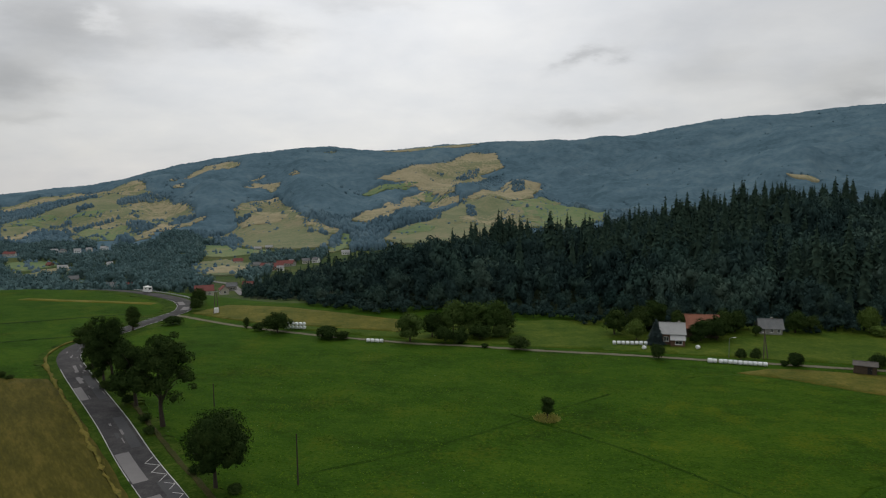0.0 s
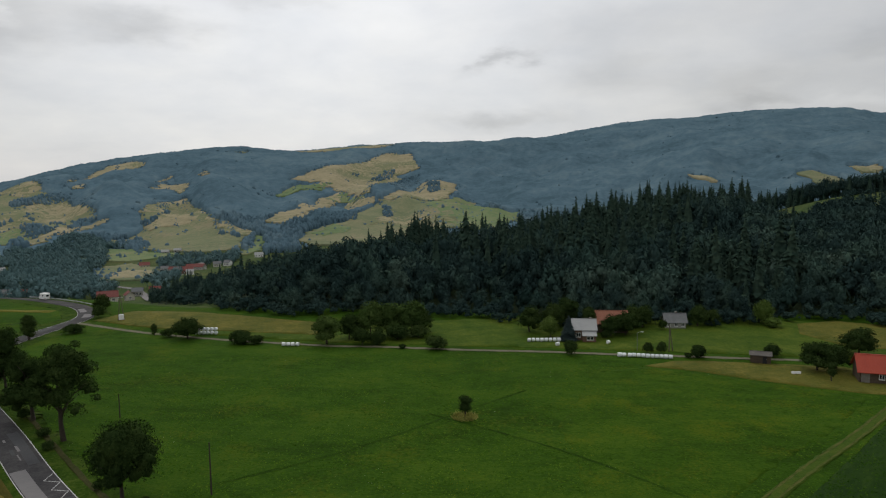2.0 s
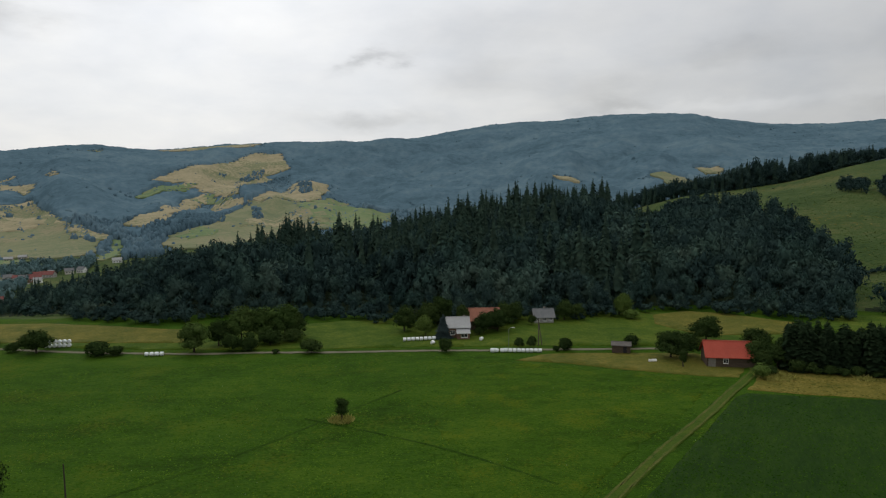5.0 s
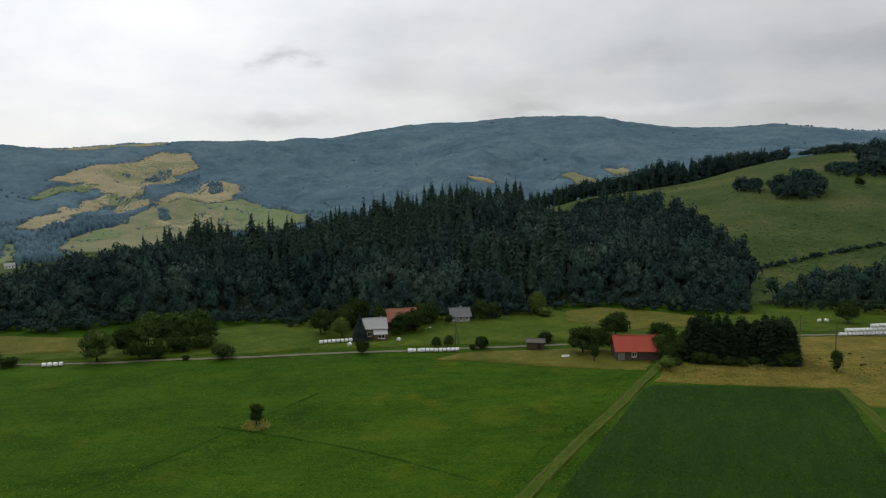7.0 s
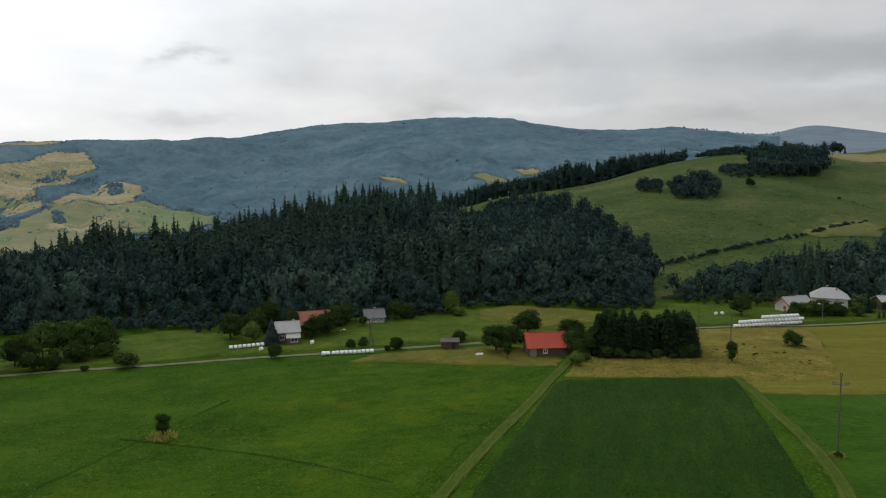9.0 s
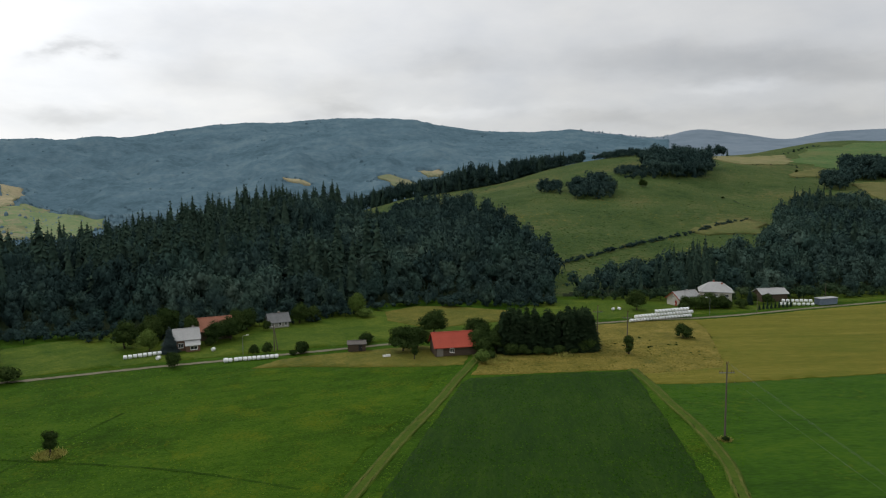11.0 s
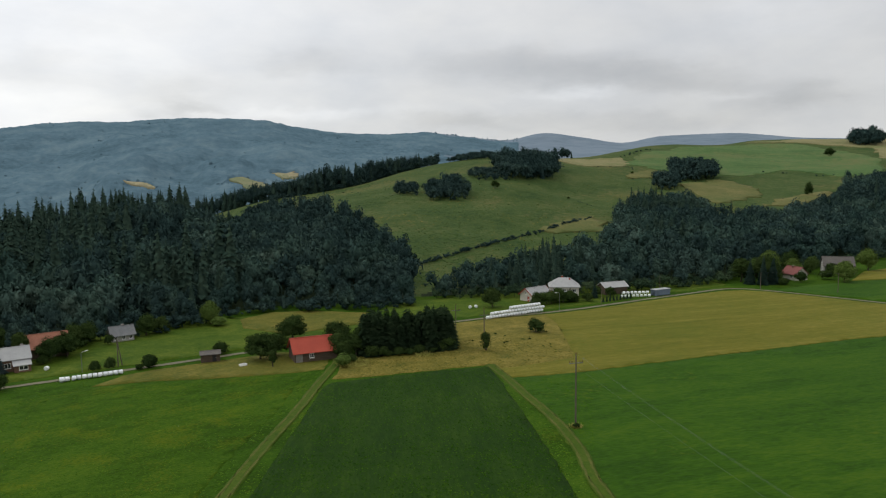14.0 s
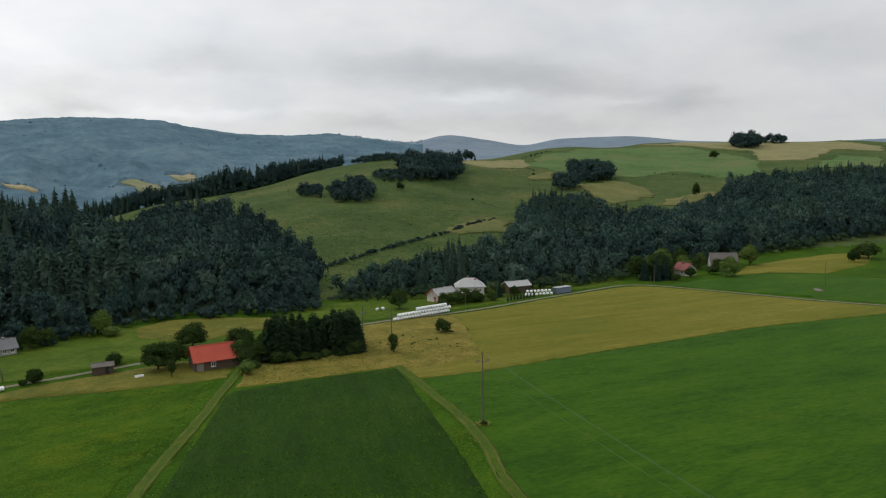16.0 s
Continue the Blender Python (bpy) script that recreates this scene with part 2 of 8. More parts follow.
LEAF = surface("leaves", [(0.0159, 0.0298, 0.0095), (0.0283, 0.0494, 0.0138), (0.0531, 0.0766, 0.0215)], 3, 0.5, rough=0.9, bump=0.4, spec=0.0, vary=0.14, island=0.16, contrast=0.18)
LEAF_MID = surface("fresh_leaves", [(0.026, 0.050, 0.013), (0.046, 0.078, 0.020), (0.080, 0.116, 0.032)], 3, 0.5, rough=0.9, bump=0.4, spec=0.0, vary=0.14, island=0.16, contrast=0.18)
NEEDLE_DARK = surface("dark_needles", [(0.010, 0.020, 0.010), (0.018, 0.032, 0.015), (0.032, 0.050, 0.022)], 3, 0.5, rough=0.9, bump=0.4, spec=0.0, vary=0.12, island=0.16, contrast=0.2)
LEAF_LIGHT = surface("willow_leaves", [(0.05, 0.085, 0.018), (0.085, 0.13, 0.028), (0.13, 0.175, 0.045)], 3, 0.5, rough=0.8, bump=0.4, spec=0.03, vary=0.12, island=0.14, contrast=0.2)
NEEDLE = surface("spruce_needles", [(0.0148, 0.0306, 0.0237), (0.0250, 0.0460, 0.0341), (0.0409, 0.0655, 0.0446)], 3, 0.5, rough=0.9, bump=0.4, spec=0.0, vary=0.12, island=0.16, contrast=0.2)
NEEDLE_BLUE = surface("blue_spruce_needles", [(0.020, 0.034, 0.032), (0.034, 0.052, 0.050), (0.055, 0.08, 0.076)], 3, 0.5, rough=0.8, bump=0.4, spec=0.06, island=0.2)
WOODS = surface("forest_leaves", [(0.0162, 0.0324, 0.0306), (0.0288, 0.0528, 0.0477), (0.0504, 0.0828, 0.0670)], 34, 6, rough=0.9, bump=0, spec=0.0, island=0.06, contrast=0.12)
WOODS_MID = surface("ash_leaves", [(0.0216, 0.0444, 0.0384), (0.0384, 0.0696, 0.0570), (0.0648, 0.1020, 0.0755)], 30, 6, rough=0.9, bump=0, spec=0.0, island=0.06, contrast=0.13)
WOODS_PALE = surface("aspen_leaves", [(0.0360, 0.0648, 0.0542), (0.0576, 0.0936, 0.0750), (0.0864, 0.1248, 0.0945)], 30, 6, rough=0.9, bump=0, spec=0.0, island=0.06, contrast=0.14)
WOODS_EDGE = surface("edge_leaves", [(0.022, 0.042, 0.024), (0.040, 0.068, 0.036), (0.070, 0.102, 0.050)], 20, 4, rough=0.9, bump=0, spec=0.0, island=0.08, contrast=0.13)
# valley leaves with the thinner haze of the middle distance in their colour
WOODS_VALLEY_HAZED = surface("hazed_valley_leaves", [(0.0629, 0.1133, 0.1177), (0.0972, 0.1597, 0.1622), (0.1430, 0.2120, 0.2004)], 60, 8, rough=0.9, bump=0, spec=0.0, island=0.08, contrast=0.15)
# mountain trees: leaf colour lightened and shifted to blue to imitate haze
WOODS_HAZED = surface("mountain_forest", [(0.0590, 0.1015, 0.1250), (0.0850, 0.1390, 0.1715), (0.1210, 0.1785, 0.2030)], 260, 16, rough=1.0, bump=0, spec=0.0, island=0.0, contrast=0.12)
TUFT = surface("grass_tufts", [(0.0203, 0.0544, 0.0050), (0.0422, 0.0937, 0.0083), (0.0846, 0.1452, 0.0149)], 9, 1.5, bump=0, spec=0.0, island=0.22, contrast=0.14)
CROP_TUFT = surface("clover_leaves", [(0.0101, 0.0361, 0.0034), (0.0227, 0.0612, 0.0049), (0.0470, 0.0941, 0.0092)], 8, 1.5, bump=0, spec=0.0, island=0.22, contrast=0.14)
LEY_TUFT = surface("ley_tufts", [(0.0195, 0.0575, 0.0039), (0.0351, 0.0887, 0.0056), (0.0650, 0.1225, 0.0091)], 9, 1.5, bump=0, spec=0.0, island=0.2, contrast=0.14)
DRY_TUFT = surface("dry_tussocks", [(0.050, 0.064, 0.012), (0.120, 0.106, 0.022), (0.215, 0.172, 0.050)], 6, 1.2, bump=0, spec=0.0, island=0.25, contrast=0.15)
WEED = surface("pasture_weeds", [(0.022, 0.044, 0.012), (0.044, 0.074, 0.020), (0.080, 0.100, 0.030)], 12, 2, bump=0, spec=0.0, island=0.22, contrast=0.14)
YELLOW_BLOOM = surface("yellow_blossom", [(0.07, 0.10, 0.006), (0.13, 0.14, 0.008), (0.22, 0.20, 0.010)], 5, 0.5, bump=0, spec=0.0, island=0.2, contrast=0.15)
PALE_BLOOM = surface("white_blossom", [(0.22, 0.24, 0.18), (0.34, 0.35, 0.29), (0.5, 0.5, 0.45)], 5, 0.5, bump=0, spec=0.0, island=0.2, contrast=0.15)
OLD_MARK = surface("pressed_grass", [(0.011, 0.028, 0.0025), (0.020, 0.050, 0.004), (0.038, 0.072, 0.006)], 9, 0.4, bump=0.8, contrast=0.13, spec=0.02)
SOIL = surface("ditch_soil", [(0.022, 0.034, 0.008), (0.042, 0.044, 0.014), (0.066, 0.056, 0.022)], 2.2, 0.3, bump=0.8, contrast=0.14, spec=0.04)
BARK = surface("bark", [(0.03, 0.024, 0.018), (0.05, 0.04, 0.03), (0.08, 0.065, 0.05)], 0.8, 0.12, bump=0.8)
POLE_WOOD = surface("pole_wood", [(0.07, 0.055, 0.04), (0.11, 0.09, 0.07), (0.16, 0.135, 0.11)], 1.2, 0.1, bump=0.5)
ASPHALT = surface("asphalt", [(0.0324, 0.0316, 0.0328), (0.0531, 0.0511, 0.0514), (0.0809, 0.0760, 0.0731)], 5, 0.4, rough=0.9, bump=0.3, contrast=0.12, spec=0.1)
ASPHALT_LIGHT = surface("asphalt_patch", [(0.1364, 0.1311, 0.1289), (0.1687, 0.1601, 0.1568), (0.2010, 0.1897, 0.1812)], 3, 0.3, rough=0.85, bump=0.3)
ASPHALT_DARK = surface("asphalt_repair", [(0.0360, 0.0367, 0.0385), (0.0480, 0.0484, 0.0503), (0.0640, 0.0640, 0.0651)], 3, 0.3, rough=0.8, bump=0.3)
ROADPAINT = surface("road_paint", [(0.3150, 0.3150, 0.3075), (0.4500, 0.4500, 0.4350), (0.5250, 0.5250, 0.5100)], 2.2, 0.3, rough=0.7, bump=0.1)
GRAVEL = surface("gravel_lane", [(0.10, 0.095, 0.062), (0.145, 0.135, 0.09), (0.20, 0.185, 0.125)], 5, 0.5, bump=0.5, spec=0.05)
WRAP = surface("bale_wrap", [(0.62, 0.65, 0.66), (0.74, 0.76, 0.76), (0.82, 0.83, 0.82)], 1.5, 0.25, rough=0.35, bump=0.3, spec=0.5, vary=0.2)
RED_TILE = surface("red_roof_sheet", [(0.26, 0.040, 0.022), (0.35, 0.056, 0.030), (0.42, 0.080, 0.046)], 3, 0.4, rough=0.6, bump=0.3)
VILLAGE_TILE = surface("dull_red_tile", [(0.12, 0.040, 0.036), (0.18, 0.060, 0.052), (0.24, 0.095, 0.078)], 2.5, 0.4, rough=0.8, bump=0.3)
OLD_TILE = surface("weathered_clay_tile", [(0.1700, 0.0660, 0.0427), (0.2465, 0.1012, 0.0617), (0.3060, 0.1408, 0.0950)], 2.5, 0.4, rough=0.8, bump=0.5)
WHITE_ROOF = surface("pale_sheet_roof", [(0.2428, 0.2463, 0.2439), (0.3070, 0.3106, 0.3032), (0.3641, 0.3641, 0.3520)], 3, 0.5, rough=0.5, bump=0.2)
GREY_ROOF = surface("grey_slate_roof", [(0.10, 0.105, 0.105), (0.145, 0.15, 0.15), (0.19, 0.19, 0.19)], 2, 0.4, rough=0.8, bump=0.4)
DARK_ROOF = surface("dark_brown_roof", [(0.065, 0.058, 0.052), (0.10, 0.09, 0.08), (0.14, 0.125, 0.11)], 2, 0.4, rough=0.8, bump=0.4)
BRICK = surface("brown_brick", [(0.10, 0.060, 0.042), (0.15, 0.085, 0.058), (0.21, 0.13, 0.09)], 2, 0.25, bump=0.4)
TIMBER = surface("dark_timber", [(0.045, 0.032, 0.022), (0.075, 0.055, 0.038), (0.11, 0.085, 0.06)], 2, 0.2, bump=0.5, stretch=(0, 1, 1, 6))
GREY_TIMBER = surface("grey_timber", [(0.13, 0.12, 0.10), (0.19, 0.175, 0.15), (0.26, 0.245, 0.21)], 2, 0.2, bump=0.5, stretch=(0, 6, 6, 1))
PLASTER = surface("cream_plaster", [(0.42, 0.395, 0.34), (0.52, 0.49, 0.42), (0.60, 0.57, 0.50)], 3, 0.4, bump=0.2)
PLASTER_GREY = surface("grey_plaster", [(0.24, 0.23, 0.21), (0.32, 0.31, 0.285), (0.4, 0.385, 0.35)], 3, 0.4, bump=0.2)
WHITE_FRAME = surface("white_paint", [(0.66, 0.66, 0.64), (0.76, 0.76, 0.74), (0.82, 0.82, 0.8)], 1, 0.2, rough=0.5, bump=0.1)
METAL = surface("galvanised_steel", [(0.30, 0.31, 0.32), (0.4, 0.41, 0.42), (0.5, 0.5, 0.5)], 1, 0.2, rough=0.45, metal=0.6, bump=0.1)
BLUE_SHEET = surface("blue_sheet", [(0.10, 0.14, 0.19), (0.15, 0.19, 0.25), (0.2, 0.25, 0.31)], 2, 0.3, rough=0.5, bump=0.1)
RUBBER = surface("rubber", [(0.015, 0.015, 0.015), (0.022, 0.022, 0.022), (0.035, 0.035, 0.035)], 0.5, 0.1, bump=0.1)
PORCELAIN = surface("brown_porcelain", [(0.07, 0.035, 0.02), (0.10, 0.05, 0.03), (0.14, 0.08, 0.05)], 0.3, 0.1, rough=0.25, bump=0)
WIRE = surface("dull_wire", [(0.10, 0.11, 0.11), (0.13, 0.14, 0.14), (0.16, 0.17, 0.17)], 1, 0.2, rough=0.8, bump=0)
STONE = surface("field_stone", [(0.17, 0.16, 0.14), (0.26, 0.25, 0.22), (0.36, 0.34, 0.3)], 0.8, 0.15, bump=0.6)
GLASS = surface("window_glass", [(0.012, 0.015, 0.018), (0.018, 0.022, 0.026), (0.03, 0.035, 0.04)], 1, 0.3, rough=0.06, spec=0.6, bump=0)

# ---- terrain: stations along each bearing (bearing in degrees from +y towards +x: distance, height) ----
PLAIN_EDGE = [(-45, 340, 0), (-32, 330, 0), (-28, 315, 0), (-23, 292, 0), (-19, 268, 0), (-15, 244, 0), (-10, 226, 0), (-5, 219, 0), (5, 216, 0),
              (15, 218, 0), (27, 226, 0), (36, 232, 0), (43, 228, 0), (49, 236, 0), (56, 247, 0), (61, 254, 0), (67, 272, 0), (72, 312, 0), (76, 322, 0),
              (82, 388, 0), (90, 450, 0), (105, 480, 0)]
FOOT = [(-45, 470, -26), (-30, 440, -24), (-18, 390, -20), (-12, 290, -4), (-5, 262, 0), (20, 262, 1), (40, 265, 1), (46, 270, -1), (50, 290, -2),
        (58, 320, 0), (70, 390, 5), (80, 480, 6), (90, 560, 12), (105, 580, 14)]
CREST_ONE = [(-45, 640, -44), (-30, 640, -44), (-18, 560, -38), (-13, 420, -22), (-8, 390, -13), (-3, 410, -11), (4, 440, -8), (10, 465, -6), (14, 472, -2),
             (18, 482, 5), (22, 490, 9), (26, 500, 14), (29, 500, 14), (31, 495, 8), (33, 490, 4), (35, 485, 9), (37, 480, 12.5), (41, 450, 15), (45, 440, 15), (48, 450, 16),
             (54, 480, 20), (62, 540, 18), (68, 560, 18), (75, 600, 18), (82, 700, 26), (90, 750, 32), (105, 760, 32)]
HOLLOW = [(-45, 870, -60), (-30, 860, -59), (-18, 820, -56), (-10, 800, -52), (4, 850, -48), (20, 850, -36), (30, 760, -16), (36, 640, 12), (41, 600, 24),
          (47, 640, 38), (54, 670, 50), (62, 790, 50), (70, 950, 58), (82, 1080, 62), (90, 1100, 60), (105, 1100, 55)]
CREST_TWO = [(-45, 1010, -65), (-18, 990, -62), (4, 1020, -58), (20, 1000, -46), (30, 900, -10), (33, 800, 9), (36, 720, 22), (40, 730, 29), (43, 760, 35), (47, 810, 50),
             (50, 840, 59), (54, 870, 66), (58, 920, 64), (61, 1020, 67), (63, 1130, 75), (66, 1300, 92), (70, 1400, 99), (76, 1500, 105), (80, 1500, 101), (85, 1500, 97),
             (90, 1500, 88), (105, 1500, 80)]
VALLEY = [(-45, 1150, -64), (-5, 1150, -62), (20, 1150, -50), (36, 1300, -20), (50, 1500, 0), (64, 1800, 30), (75, 2100, 50), (90, 2100, 30), (105, 2100, 30)]
MID_SLOPE = [(-45, 2000, -48), (-30, 2000, -42), (-20, 2000, -8), (-12, 2000, 22), (-4, 2000, 16), (6, 2000, 22), (16, 2100, 44), (28, 2200, 100), (40, 2300, 95),
             (48, 2500, 100), (60, 3000, 120), (75, 3300, 110), (90, 3300, 80), (105, 3300, 80)]
SUMMIT = [(-45, 3000, -20), (-32, 3000, -5), (-28, 3000, 12), (-25, 3000, 34), (-20, 3000, 96), (-13.4, 3000, 149), (-9.5, 3000, 164), (-5.5, 3050, 150), (-1.4, 3100, 167),
          (2.2, 3150, 181), (5, 3200, 186), (10, 3300, 191), (14, 3400, 208), (18, 3450, 247), (22, 3500, 283), (26, 3550, 292), (29, 3600, 315), (31.7, 3600, 318),
          (35, 3600, 309), (38, 3600, 280), (41, 3650, 255), (45, 3750, 248), (48.5, 4250, 290), (52, 4250, 266), (54.8, 4300, 245), (58, 4350, 288), (61, 4350, 258),
          (64, 4400, 225), (67, 4450, 262), (71.6, 4450, 268), (77, 4450, 228), (85, 4450, 206), (90, 4450, 210), (105, 4450, 210)]
STATIONS = [PLAIN_EDGE, FOOT, CREST_ONE, HOLLOW, CREST_TWO, VALLEY, MID_SLOPE, SUMMIT]


def pchip(xs, ys, x):
    """Monotone cubic through the knots xs, ys (1-d), at x."""
    xs, ys = np.asarray(xs, float), np.asarray(ys, float)
    h, d = np.diff(xs), np.diff(ys) / np.diff(xs)
    m = np.zeros_like(ys)
    same = d[1:] * d[:-1] > 0
    m[1:-1][same] = 2 * d[1:][same] * d[:-1][same] / (d[1:] + d[:-1])[same]
    i = np.clip(np.searchsorted(xs, x) - 1, 0, len(h) - 1)
    s = np.clip((x - xs[i]) / h[i], 0, 1)
    return ys[i] * (1 + 2 * s) * (1 - s) ** 2 + m[i] * h[i] * s * (1 - s) ** 2 + ys[i + 1] * s * s * (3 - 2 * s) + m[i + 1] * h[i] * s * s * (s - 1)


TURN = np.linspace(-180, 180, 1441)


def ring(station, column):
    """A station's distance or height round the whole horizon; behind the view it goes on evenly."""
    knots = [(a, row[column]) for row in station for a in (row[0],)]
    a, v = [k[0] for k in knots], [k[1] for k in knots]
    back = (v[0] + v[-1]) / 2
    return pchip([-180, -110] + a + [150, 180], [back, v[0]] + v + [back, back], TURN)


RING_R = np.array([ring(s, 1) for s in STATIONS])
RING_Z = np.array([ring(s, 2) for s in STATIONS])


def value_noise(x, y, size, seed):
    """Smooth noise from -1 to 1, with lumps of the given size."""
    x, y = np.asarray(x, float) / size + 31.7 * seed, np.asarray(y, float) / size + 17.3 * seed
    i, j = np.floor(x), np.floor(y)
    u, v = x - i, y - j
    u, v = u * u * u * (u * (u * 6 - 15) + 10), v * v * v * (v * (v * 6 - 15) + 10)

    def corner(a, b):
        return np.modf(np.abs(np.sin(a * 127.1 + b * 311.7 + seed * 74.7) * 43758.5453))[0] * 2 - 1
    return (corner(i, j) * (1 - u) + corner(i + 1, j) * u) * (1 - v) + (corner(i, j + 1) * (1 - u) + corner(i + 1, j + 1) * u) * v


def ground_z(x, y):
    """The height of the ground."""
    x, y = np.atleast_1d(np.asarray(x, float)), np.atleast_1d(np.asarray(y, float))
    r, az = np.hypot(x, y), np.degrees(np.arctan2(x, y))
    q = (az + 180) * 4
    k = np.clip(np.floor(q).astype(int), 0, 1439)
    w = q - k
    R = RING_R[:, k] * (1 - w) + RING_R[:, k + 1] * w
    Z = RING_Z[:, k] * (1 - w) + RING_Z[:, k + 1] * w
    one = np.ones_like(r)
    R = np.vstack([0 * one, 0.62 * R[0], R, R[-1] + 420, 9000 * one])
    Z = np.vstack([0 * one, 0 * one, Z, Z[-1] - 60, Z[-1] - 300])
    H, D = np.diff(R, axis=0), np.diff(Z, axis=0) / np.diff(R, axis=0)
    M = np.zeros_like(Z)
    with np.errstate(divide="ignore", invalid="ignore"):
        M[1:-1] = np.where(D[1:] * D[:-1] > 0, 2 * D[1:] * D[:-1] / (D[1:] + D[:-1]), 0)
    i = np.clip((R[:, None, :] <= r[None, None, :]).sum(0)[0] - 1, 0, len(H) - 1)
    n = np.arange(r.size)
    s = np.clip((r - R[i, n]) / H[i, n], 0, 1)
    z = Z[i, n] * (1 + 2 * s) * (1 - s) ** 2 + M[i, n] * H[i, n] * s * (1 - s) ** 2 + Z[i + 1, n] * s * s * (3 - 2 * s) + M[i + 1, n] * H[i, n] * s * s * (s - 1)
    far = np.clip((r - 1150) / 500, 0, 1) * np.clip((R[9] - 150 - r) / 500, 0, 1)
    hills = np.clip((r - R[3]) / 120, 0, 1) * np.clip((R[6] - r) / 200, 0, 1)
    spur = value_noise(az * 30 + 0.04 * r, r * 0.25, 120, 7) + 0.5 * value_noise(az * 30 - 0.03 * r, r * 0.35, 52, 11)
    z = z + far * (15 * value_noise(x, y, 460, 3) + 5 * value_noise(x, y, 170, 5) + 26 * np.interp(az, [36, 42], [1.0, 0.3]) * spur) + hills * 1.6 * value_noise(x, y, 55, 8)
    return z + 0.22 * value_noise(x, y, 47, 9) * np.clip(r / 60, 0, 1)

# ---- mesh helpers ----
def mesh_np(name, verts, faces, materials, smooth=False, index=None):
    """A mesh from arrays: verts (n, 3), faces (m, k)."""
    me = bpy.data.meshes.new(name)
    verts, faces = np.asarray(verts, np.float32), np.asarray(faces, np.int32)
    count, k = faces.shape
    me.vertices.add(len(verts))
    me.vertices.foreach_set("co", verts.ravel())
    me.loops.add(count * k)
    me.loops.foreach_set("vertex_index", faces.ravel())
    me.polygons.add(count)
    me.polygons.foreach_set("loop_start", np.arange(0, count * k, k, dtype=np.int32))
    for m in materials if isinstance(materials, (list, tuple)) else [materials]:
        me.materials.append(m)
    if index is not None:
        me.polygons.foreach_set("material_index", np.asarray(index, np.int32))
    me.polygons.foreach_set("use_smooth", np.full(count, smooth, dtype=bool))
    me.update(calc_edges=True)
    return me


def height(x, y):
    return float(ground_z(x, y)[0])


def part(name, bm, material, parent=None, label=""):
    """Links a bmesh as one mesh object under a thing or a part."""
    me = bpy.data.meshes.new(name)
    bm.to_mesh(me)
    bm.free()
    me.materials.append(material)
    ob = new(name, me)
    ob.parent = parent
    if label:
        ob["label"] = label
    return ob


def box(bm, x0, x1, y0, y1, z0, z1):
    v = [bm.verts.new(p) for p in ((x0, y0, z0), (x1, y0, z0), (x1, y1, z0), (x0, y1, z0), (x0, y0, z1), (x1, y0, z1), (x1, y1, z1), (x0, y1, z1))]
    for f in ((0, 3, 2, 1), (4, 5, 6, 7), (0, 1, 5, 4), (1, 2, 6, 5), (2, 3, 7, 6), (3, 0, 4, 7)):
        bm.faces.new([v[i] for i in f])
    return v


def boxes(*sizes):
    bm = bmesh.new()
    for s in sizes:
        box(bm, *s)
    return bm


def bevelled(bm, width=0.02, segments=1):
    bmesh.ops.bevel(bm, geom=list(bm.edges), offset=width, segments=segments, affect="EDGES")
    return bm


def lathe(profile, sides=12, axis="Z", close=True):
    """A turned body: profile of (radius, height)."""
    bm = bmesh.new()
    rings = []
    for r, h in profile:
        loop = []
        for i in range(sides):
            a = 2 * math.pi * i / sides
            p = (r * math.cos(a), r * math.sin(a), h)
            loop.append(bm.verts.new(p if axis == "Z" else (h, p[0], p[1])))
        rings.append(loop)
    for a, b in zip(rings, rings[1:]):
        for i in range(sides):
            bm.faces.new((a[i], a[(i + 1) % sides], b[(i + 1) % sides], b[i]))
    if close:
        bm.faces.new(rings[0][::-1])
        bm.faces.new(rings[-1])
    bmesh.ops.recalc_face_normals(bm, faces=list(bm.faces))
    return bm


def tube_np(points, radii, sides=6):
    """A tapered tube along a line of points, as arrays."""
    pts = np.asarray(points, float)
    tang = np.gradient(pts, axis=0)
    tang /= np.linalg.norm(tang, axis=1)[:, None] + 1e-9
    ref = np.where(np.abs(tang[:, 2:3]) > 0.9, np.array([[1.0, 0, 0]]), np.array([[0, 0, 1.0]]))
    a = np.cross(tang, ref)
    a /= np.linalg.norm(a, axis=1)[:, None] + 1e-9
    b = np.cross(tang, a)
    ang = np.arange(sides) * 2 * np.pi / sides
    v = pts[:, None] + np.asarray(radii)[:, None, None] * (a[:, None] * np.cos(ang)[None, :, None] + b[:, None] * np.sin(ang)[None, :, None])
    n = len(pts)
    f = [(i * sides + j, i * sides + (j + 1) % sides, (i + 1) * sides + (j + 1) % sides, (i + 1) * sides + j) for i in range(n - 1) for j in range(sides)]
    return v.reshape(-1, 3), np.array(f)


def joined(pieces):
    """Joins (verts, faces) arrays."""
    vs, fs, n = [], [], 0
    for v, f in pieces:
        vs.append(v)
        fs.append(np.asarray(f) + n)
        n += len(v)
    return np.vstack(vs), np.vstack(fs)


